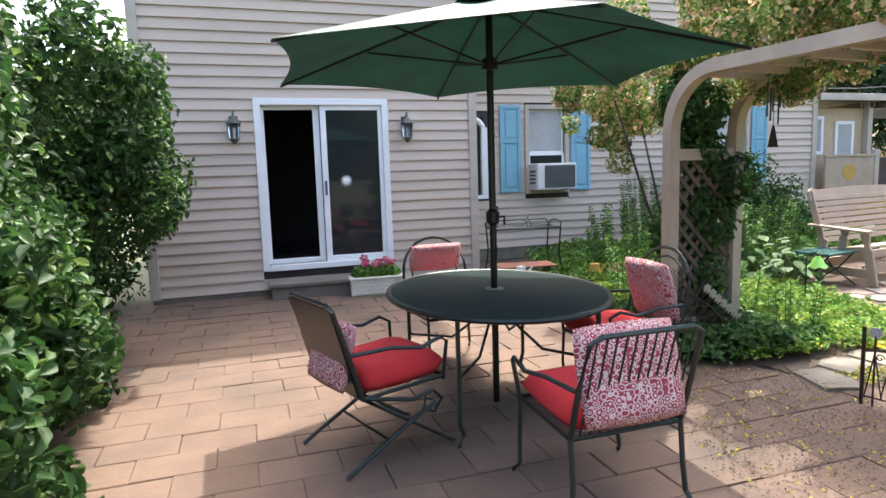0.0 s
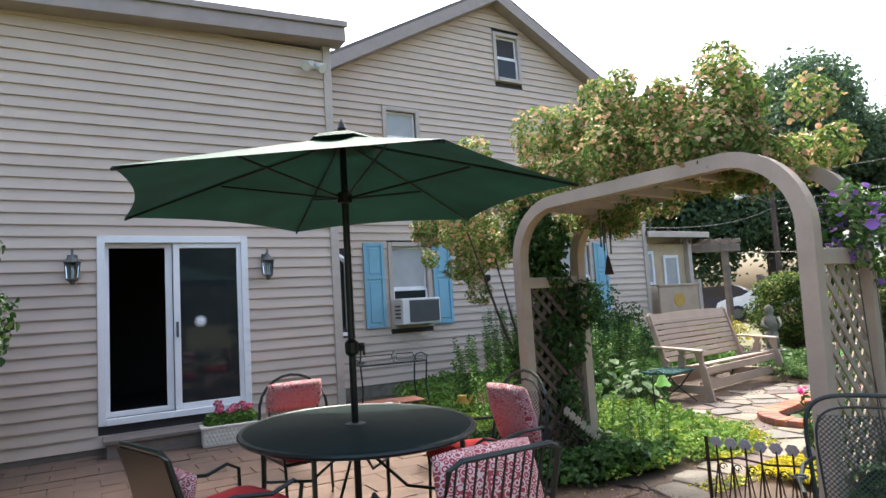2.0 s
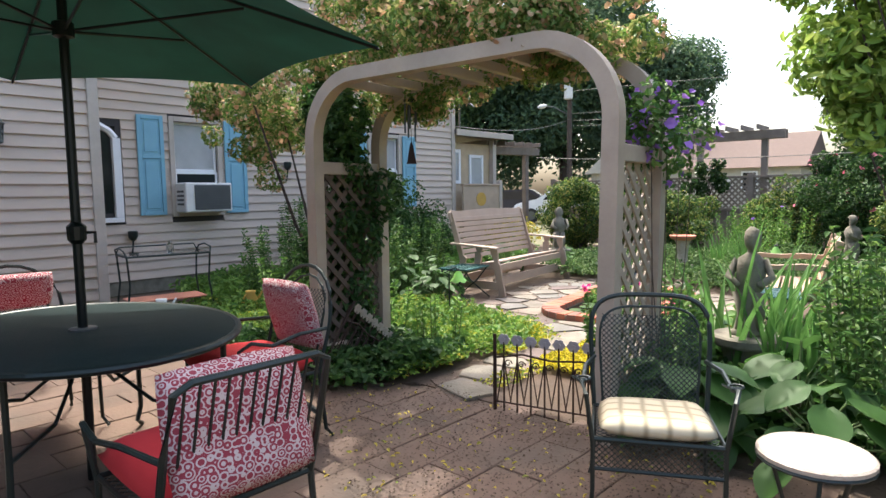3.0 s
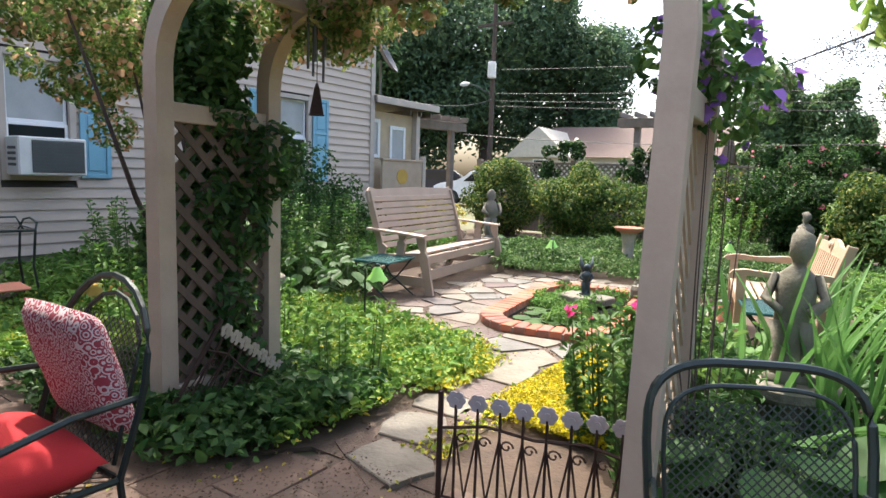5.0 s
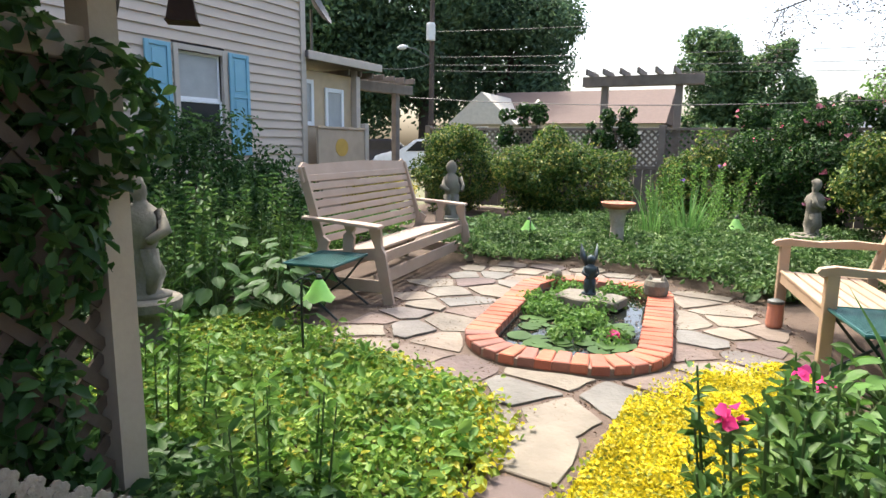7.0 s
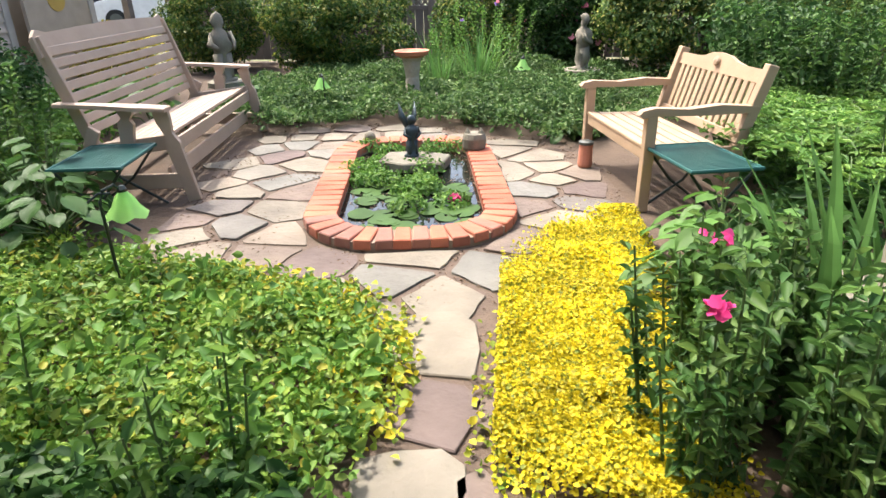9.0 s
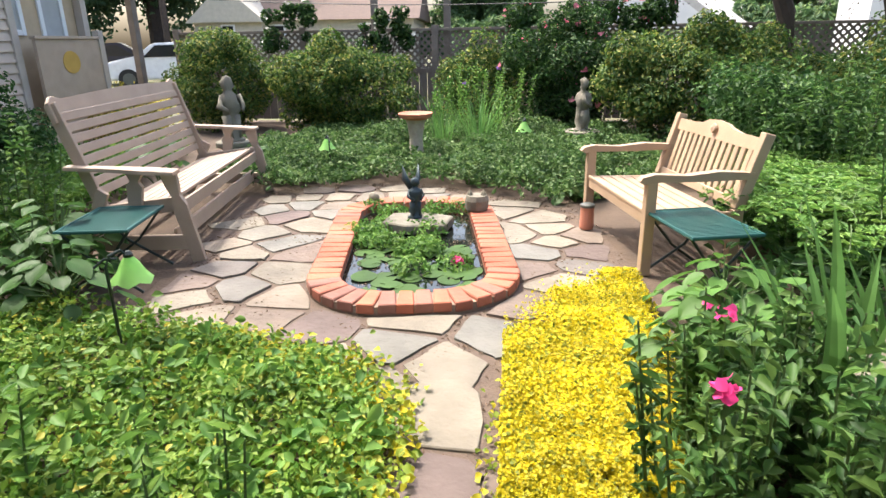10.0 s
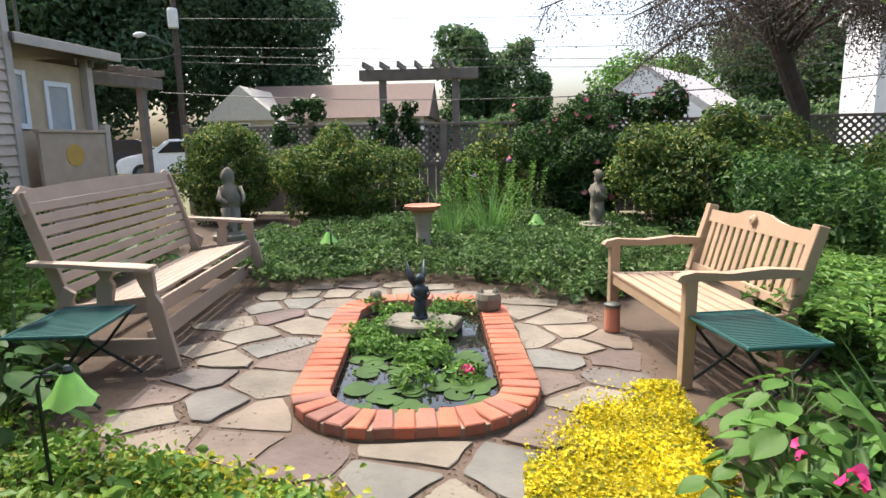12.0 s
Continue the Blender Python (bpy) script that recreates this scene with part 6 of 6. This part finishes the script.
for x, y, n, h, s, fl in ((5.12, 2.25, 62, .62, .32, LM["pink"]), (5.45, 2.2, 30, .5, .22, LM["pink"]), (4.75, 2.0, 34, .6, .25, None), (4.75, 3.85, 10, .5, .2, None), (4.9, 4.7, 14, .5, .3, None), (4.85, 0.6, 46, 1.05, .5, None), (4.5, -.4, 46, 1.2, .55, None), (5.9, .3, 40, 1.0, .6, None), (7.0, .3, 40, .9, .6, None), (5.2, 5.3, 12, .45, .25, None), (6.2, 6.4, 36, .95, .5, None), (7.4, 6.9, 30, .95, .6, None), (5.4, 6.9, 26, .9, .5, None), (12.3, 3.4, 36, 1.0, .6, LM["violet"]), (9.2, .3, 36, 1.1, .7, None), (10.8, 0.0, 36, 1.2, .7, None), (6.5, 7.9, 30, 1.2, .5, None), (4.6, 5.6, 14, .85, .3, None)):
    leafy_stems("leafy_perennial", "upright green perennial with paired leaves" + (" and bright flowers" if fl else ""), x, y, n, h, s, LM["bright"] if 2.6 < y < 6 else LM["perennial"], .06, fl, 2)
for x, y, n, l, r, h in ((6.1, 2.12, 34, .13, .36, .28), (5.85, 2.0, 26, .13, .3, .28), (6.5, 1.95, 38, .14, .42, .3), (6.1, 1.75, 22, .14, .3, .3), (7.0, 5.85, 30, .15, .42, .42), (6.6, 5.7, 26, .14, .38, .4), (6.75, 6.3, 20, .2, .4, .5), (6.4, 5.4, 24, .15, .36, .34), (6.25, 5.85, 24, .15, .36, .4), (6.75, 5.62, 22, .15, .3, .4), (4.3, 1.65, 22, .27, .38, .40), (4.25, 1.0, 20, .28, .42, .36), (4.75, 1.2, 18, .26, .4, .4), (10.1, 5.9, 16, .18, .35, .3), (9.3, 6.5, 16, .2, .4, .5), (9.2, 2.45, 10, .14, .22, .15)):
    big_leaf_plant("hosta", "broad-leaved green hosta with arching stalks", x, y, n, l, r, LM["bright" if 5.5 < x < 6.6 and y < 3 else "perennial"], h)
for x, y, n, h, w in ((5.48, 1.88, 18, 1.1, .042), (5.55, 1.62, 18, 1.05, .04), (5.4, 1.5, 16, 1.0, .026), (11.3, 3.4, 60, .85, .016), (11.7, 3.9, 40, .7, .014), (9.9, 5.7, 60, .4, .006), (5.3, 1.25, 18, .9, .02), (13.5, 4.2, 30, .8, .014)):
    t = thing("iris_clump", Matrix.Translation((x, y, 0)), "clump of sword-shaped green iris leaves", "plant")
    blades("leaf_tuft", 0, 0, n, h, w, LM["iris"], t, .22, .45)
for x, y in ((7.9, 1.2), (8.3, 1.1), (7.55, 1.2), (7.1, 1.15), (8.65, 1.25), (8.0, .75), (7.5, .8), (8.5, .7)):
    t = thing("fern", Matrix.Translation((x, y, 0)), "light green fern with arching feathery fronds", "plant")
    pts, nr, bm = [], [], bmesh.new()
    for k in range(14):
        a = k * 2.4
        d, s = Vector((math.cos(a), math.sin(a), 0)), Vector((-math.sin(a), math.cos(a), 0))
        rib = [d * (.55 * u) + Vector((0, 0, .55 * math.sin(u * 2.2) * .9)) for u in np.linspace(0.02, 1, 16)]
        tube(bm, rib, .003, 3)
        for i, p in enumerate(rib):
            w = .1 * math.sin(math.pi * (i + 2) / 18)
            for q in (-1, -.5, .5, 1):
                pts.append(p + s * w * q)
                nr.append(Vector((0, 0, 1)))
    part("frond_rib", bm, M["stem"], t)
    leaf_mesh("frond_tuft", [tuple(p) for p in pts], [tuple(p) for p in nr], .06, LM["bright"], t, aspect=.4, spread=.25)

for (x, y, rx, ry, h, n, mt, lb) in (
        (13.2, 5.6, .85, 1.2, 1.5, 20000, "shrub", "rounded dense green shrub before the fence"),
        (13.9, 7.8, .7, 1.0, 1.6, 13000, "shrub", "dark green shrub beside the pergola"),
        (14.0, 3.6, .5, .7, 1.45, 8000, "shrub", "green shrub against the lattice"),
        (12.6, .4, .9, 1.7, 1.65, 26000, "shrub", "wide green shrub with sunlit tips"),
        (13.6, 2.1, .7, 1.0, 1.85, 14000, "hedge", "tangled rose bush against the fence"),
        (14.2, -1.7, .7, 1.3, 1.3, 7000, "shrub", "dark shrub under the tree"),
        (12.2, 8.6, .5, .5, .8, 3000, "golden", "golden-leaved shrub beside the gate"),
        (8.1, 8.2, .8, .6, 1.7, 8000, "ivy", "dark green shrub against the house wall"),
        (9.6, 8.5, .6, .5, 1.1, 5000, "ivy", "green shrub below the shuttered window"),
        (8.5, -1.8, 1.0, 2.2, 1.8, 12000, "hedge", "leafy green shrub border"),
        (5.5, -2.2, 1.3, 1.2, 2.0, 12000, "hedge", "tall leafy shrub at the bed's end"),
        (9.6, .5, .7, .7, 1.15, 7000, "ivy", "dark green shrub behind the teak bench"),
        (11.3, -1.8, 1.1, 1.2, 1.9, 10000, "shrub", "tall green shrub below the tree")):
    lum = lobes(x, y, h * .5, rx, ry, h * .5, 30, .27)
    ex = [("flower", 60, .09, LM["rose"])] if "rose" in lb else []
    shrub("garden_shrub", lb, "bush", lum, n, .062, LM[mt], (x, y, 0), .025, ex)
for x, y, w, h in ((10.2, 2.7, .45, .42), (10.7, 3.2, .4, .38), (10.0, 3.3, .3, .3), (10.3, 4.9, .45, .36), (9.9, 5.35, .35, .34), (11.2, 4.6, .5, .5), (9.4, 2.35, .3, .36), (11.6, 2.9, .45, .55)):
    shrub("groundcover_clump", "low mound of small-leaved vinca behind the pond", "plant", lobes(x, y, h * .4, w, w, h * .6, 9, .13), 1500, .045, LM["vinca"], (x, y, 0), .008)
rs = [((14.6, 5.3 + random.uniform(-.5, .4), random.uniform(1.3, 2.0)), (random.uniform(.07, .15),) * 3) for _ in range(14)] + [((14.6, 7.0 + random.uniform(-.5, .5), random.uniform(1.3, 2.1)), (random.uniform(.07, .16),) * 3) for _ in range(16)]
shrub("climbing_rose", "pale-flowered climbing rose above the fence", "vine", rs, 2600, .08, LM["hedge"], (14.5, 5.5, 0), .02, [("flower", 50, .09, LM["cream"])])
rs2 = [((14.4, random.uniform(.6, 3.0), random.uniform(1.2, 1.9)), (random.uniform(.12, .28),) * 3) for _ in range(22)]
shrub("climbing_rose", "pink climbing rose spread along the fence top", "vine", rs2, 5000, .08, LM["hedge"], (14.4, 1.8, 0), .02, [("flower", 40, .09, LM["rose"])])

for x, y, rx, ry, hh, mt in ((-1.2, 7.9, .6, .8, 2.3, "hedge"), (38, 4.5, 1.5, 5.0, 2.6, "tree"), (36, -11, 2, 5, 3.0, "tree"), (32, 3, 1.2, 3.5, 2.2, "tree")):
    shrub("background_shrub", "dense green shrubbery closing the view", "bush", lobes(x, y, hh * .5, rx, ry, hh * .5, 20, hh * .25), 6000, .075 if x < 5 else .3, LM[mt], (x, y, 0), .04)

# dark weeping tree
wt = thing("weeping_tree", Matrix.Translation((13.6, -1.0, 0)), "dark-barked weeping tree with purplish drooping twigs", "tree")
bm = bmesh.new()
tube(bm, [(0, 0, 0), (.05, -.02, 1.0), (0, .1, 1.7), (-.15, .55, 2.6), (-.3, 1.1, 3.3)], [.17, .14, .13, .11, .07], 9)
ends = []
for k in range(34):
    a = random.uniform(0, 6.28)
    L = random.uniform(1.6, 3.0)
    s = Vector((-.1, .4, 2.3)).lerp(Vector((-.3, 1.1, 3.3)), random.random())
    m1 = s + Vector((math.cos(a) * L * .4, math.sin(a) * L * .4, random.uniform(.5, 1.2)))
    e = s + Vector((math.cos(a) * L, math.sin(a) * L * 1.1, random.uniform(-.2, .7)))
    tube(bm, [s, m1, e], [.045, .028, .01], 5)
    for _ in range(14):
        p = m1.lerp(e, random.random())
        q = p + Vector((random.uniform(-.4, .4), random.uniform(-.4, .4), random.uniform(-.9, .1)))
        tube(bm, [p, (p + q) / 2 + Vector((0, 0, .12)), q], [.009, .006, .003], 3)
        ends.append((p, q))
part("trunk", bm, M["bark"], wt)
pts = []
for p, q in ends:
    for _ in range(58):
        pts.append(tuple(p.lerp(q, random.random()) + Vector((random.gauss(0, .13), random.gauss(0, .13), random.gauss(0, .13)))))
leaf_mesh("crown", pts, np.tile((0, 0, 1.0), (len(pts), 1)), .042, LM["purple"], wt, spread=1.2)
# overhanging spray of bright leaves
ob = [((9.0 + random.uniform(-.4, .4), .1 + random.uniform(-.5, .4), random.uniform(1.9, 3.0)), (.17,) * 3) for _ in range(12)]
shrub("young_tree", "young tree with bright yellow-green leaves", "tree", ob, 1700, .1, LM["lime"], (9.2, -.6, 0), .025, aspect=.4)
ob = [((5.6 + random.uniform(-.45, .45), 1.0 + random.uniform(-.45, .4), random.uniform(1.7, 3.4)), (random.uniform(.08, .3),) * 3) for _ in range(44)]
shrub("young_tree", "young tree with bright yellow-green leaves beside the patio", "tree", ob, 8000, .08, LM["lime"], (5.9, .5, 0), .012, aspect=.4)

for x, y, h, r, mt, n, lf, bh in ((40, 24, 16, 5.5, "hazy_pine", 12000, .5, .12), (45, 20, 14, 4.5, "hazy_pine", 9000, .5, .12), (36, 29, 15, 5, "hazy_pine", 10000, .5, .1), (43, 6.3, 8.6, 2.0, "tree", 4500, .4, .12), (42, 3.4, 7.4, 1.8, "tree", 3800, .4, .1), (48, -5.5, 7, 3.5, "bright", 3500, .5, .1), (45, -13, 10, 4, "tree", 5000, .5, .15), (30, 31, 14, 5, "tree", 7000, .5, .1), (38, -22, 12, 5, "tree", 5000, .5, .15), (22, 27, 11, 4, "tree", 6000, .4, .15), (-8, -8, 8, 3.5, "tree", 4000, .3, .15), (4, -12, 8, 4, "tree", 4000, .3, .15), (16, -14, 9, 4, "tree", 4000, .35, .15)):
    tree("tree", "tall dark green conifer beyond the houses" if mt == "hazy_pine" else "leafy green tree in the distance", x, y, h, r, LM[mt], count=int(n * 2.6), leaf=lf * .66, base_h=bh)

# ---- flagstones ----
PAVE = [(3.95, 2.95), (4.2, 3.4), (5.0, 3.4), (5.45, 3.3), (5.9, 3.65), (6.2, 4.55), (6.35, 5.05), (7.2, 5.1), (8.3, 5.35), (9.2, 5.35), (9.75, 4.5), (9.75, 3.9), (9.1, 2.9), (8.8, 2.4), (7.3, 2.2), (7.1, 2.45), (6.4, 2.85), (5.95, 2.95), (5.3, 3.0), (4.8, 2.9)]
tagged(link(prism(PAVE, -.02, .0025), "pavement_stones", M["joint"]), "gritty bed between the flagstones", "pavement", kind="structure")
pave = thing("flagstone_paving", Matrix.Identity(4), "irregular tan, grey and plum flagstones round the pond", "paving", kind="structure")
seeds = []
inv = PM.inverted()


def pond_gap(x, y):
    """How far outside the brick ring a place lies."""
    p = inv @ Vector((x, y, 0))
    qx, qy = abs(p.x) - (PL - PR), abs(p.y) - (PWD - PR)
    return math.hypot(max(qx, 0), max(qy, 0)) + min(max(qx, qy), 0) - PR


for _ in range(9000):
    c = (random.uniform(5.4, 10.2), random.uniform(1.9, 5.8))
    gap = random.uniform(.23, .46)
    if all(math.hypot(c[0] - s[0], c[1] - s[1]) > gap for s in seeds):
        seeds.append(c)


def clip(poly, nx, ny, d):
    out = []
    for (x0, y0), (x1, y1) in zip(poly, poly[1:] + poly[:1]):
        a, b = nx * x0 + ny * y0 - d, nx * x1 + ny * y1 - d
        if a <= 0:
            out.append((x0, y0))
        if a * b < 0:
            t = a / (a - b)
            out.append((x0 + (x1 - x0) * t, y0 + (y1 - y0) * t))
    return out


for cx, cy in seeds:
    if cx < 5.55 or not inside(PAVE, np.array([cx]), np.array([cy]))[0] or pond_gap(cx, cy) < .03:
        continue
    joint = random.uniform(.008, .026)
    cell = [(cx - .6, cy - .6), (cx + .6, cy - .6), (cx + .6, cy + .6), (cx - .6, cy + .6)]
    for ox, oy in seeds:
        dx, dy = ox - cx, oy - cy
        dd = math.hypot(dx, dy)
        if 0 < dd < 1.3 and pond_gap(ox, oy) >= .03:
            nx, ny = dx / dd, dy / dd
            cell = clip(cell, nx, ny, nx * cx + ny * cy + dd / 2 - joint)
    g = pond_gap(cx, cy)
    e = .01
    nx, ny = (pond_gap(cx + e, cy) - g) / e, (pond_gap(cx, cy + e) - g) / e
    cell = clip(cell, -nx, -ny, -nx * cx - ny * cy + g - .02)
    if len(cell) < 3:
        continue
    rough = []
    for (x0, y0), (x1, y1) in zip(cell, cell[1:] + cell[:1]):
        if math.hypot(x1 - x0, y1 - y0) < .03:
            continue
        el = math.hypot(x1 - x0, y1 - y0)
        for u in (.06, .35, .65, .94):
            k = random.uniform(-.06, .02) * el
            rough.append((x0 + (x1 - x0) * u - cx - (y0 - y1) / el * k, y0 + (y1 - y0) * u - cy - (x1 - x0) / el * k))
    if len(rough) < 5:
        continue
    ob = part("flagstone", prism(rough, -.01, .013 + random.uniform(-.004, .005), .004), M["stone"], pave)
    ob.matrix_local = pose(cx, cy, 0, random.uniform(-.8, .8), random.uniform(-.8, .8), 0)

for x, y, a, b, yaw in ((5.66, 3.28, .24, .20, 5), (5.23, 3.24, .17, .17, -8), (4.90, 3.26, .13, .17, 4), (4.86, 3.05, .10, .06, 12), (5.22, 3.02, .1, .06, 0), (4.55, 3.2, .18, .16, 10), (4.2, 3.05, .15, .2, -12)):
    o = [(a * random.uniform(.9, 1.08) * u, b * random.uniform(.88, 1.08) * v) for u, v in ((-1, -.8), (-.3, -1), (.5, -.95), (1, -.6), (.95, .3), (.7, 1), (-.2, .95), (-.9, .8))]
    part("flagstone", prism(o, -.01, .016, .005), M["stone"], pave).matrix_local = pose(x, y, 0, 0, 0, yaw)
p, q = carpet(PAVE, 9000, .006, .5, -.1)
p[:, 2] -= .01
stuff("leaf_litter", "brown mulch chips and straw between the stones", "litter", (p, q), .02, M["litter"], spread=.3, aspect=.3)
stuff("groundcover", "yellow-green creepers between the path stones", "groundcover", carpet([(4.3, 2.85), (4.3, 3.02), (5.0, 3.1), (5.45, 3.05), (5.9, 3.05), (5.6, 2.9)], 450, .025), .025, LM["edge"], aspect=.85)

# ---- patio pavers ----
pat = thing("paver_patio", Matrix.Identity(4), "patio of worn tan and rose concrete pavers", "paving", kind="structure")
PATIO = [(-2.2, -3), (4.0, -3), (4.1, 3.3), (3.45, 3.95), (3.55, 7.87), (-2.2, 7.87)]
pav = []
pw, ph = .40, .26
meshes = []
for k in range(4):
    bm = bmesh.new()
    box(bm, -pw / 2 + .002, pw / 2 - .002, -ph / 2 + .002, ph / 2 - .002, -.05, 0, bevel=.004)
    for v in bm.verts:
        v.co += Vector((random.uniform(-.002, .003), random.uniform(-.003, .003), 0))
    me = bpy.data.meshes.new("paver")
    bm.to_mesh(me)
    bm.free()
    me.materials.append(M["paver"])
    meshes.append(me)
jy = 0
y = -3.0
while y < 7.85:
    x = -2.2 + (pw / 2 if jy % 2 else 0)
    while x < 4.2:
        pav.append((x, y + ph / 2))
        x += pw
    y, jy = y + ph, jy + 1
px, py = np.array(pav).T
ok = inside(PATIO, px, py)
pav = sorted([p for p, o in zip(pav, ok) if o], key=lambda p: math.hypot(p[0] - 1.7, p[1] - 3.6))
rest = bmesh.new()
for k, (x, y) in enumerate(pav):
    z = random.uniform(-.003, .004)
    if k < 300:
        ob = new("paver", meshes[k % 4])
        ob.parent = pat
        ob.matrix_local = pose(x, y, z, random.uniform(-.5, .5), random.uniform(-.5, .5), random.choice((0, 180)))
    else:
        box(rest, x - pw / 2 + .005, x + pw / 2 - .005, y - ph / 2 + .005, y + ph / 2 - .005, -.05, z)
tagged(part("outer_pavers", rest, M["paver"], pat), kind="stuff")
p, q = carpet([(2.2, 1.2), (4.1, 1.0), (4.15, 3.3), (3.5, 4.0), (3.0, 3.0)], 350, .012)
stuff("soil_drift", "drifts of brown soil crumbs and moss on the pavers", "soil", carpet([(2.5, 1.2), (4.1, 1.0), (4.15, 3.3), (3.5, 4.0), (3.1, 3.3), (2.75, 2.6)], 6500, .004), .012, M["soil"], spread=.25, aspect=.8)
stuff("leaf_litter", "scattered dry leaf litter and moss on the pavers", "litter", (p, q), .025, LM["golden"], spread=.3)
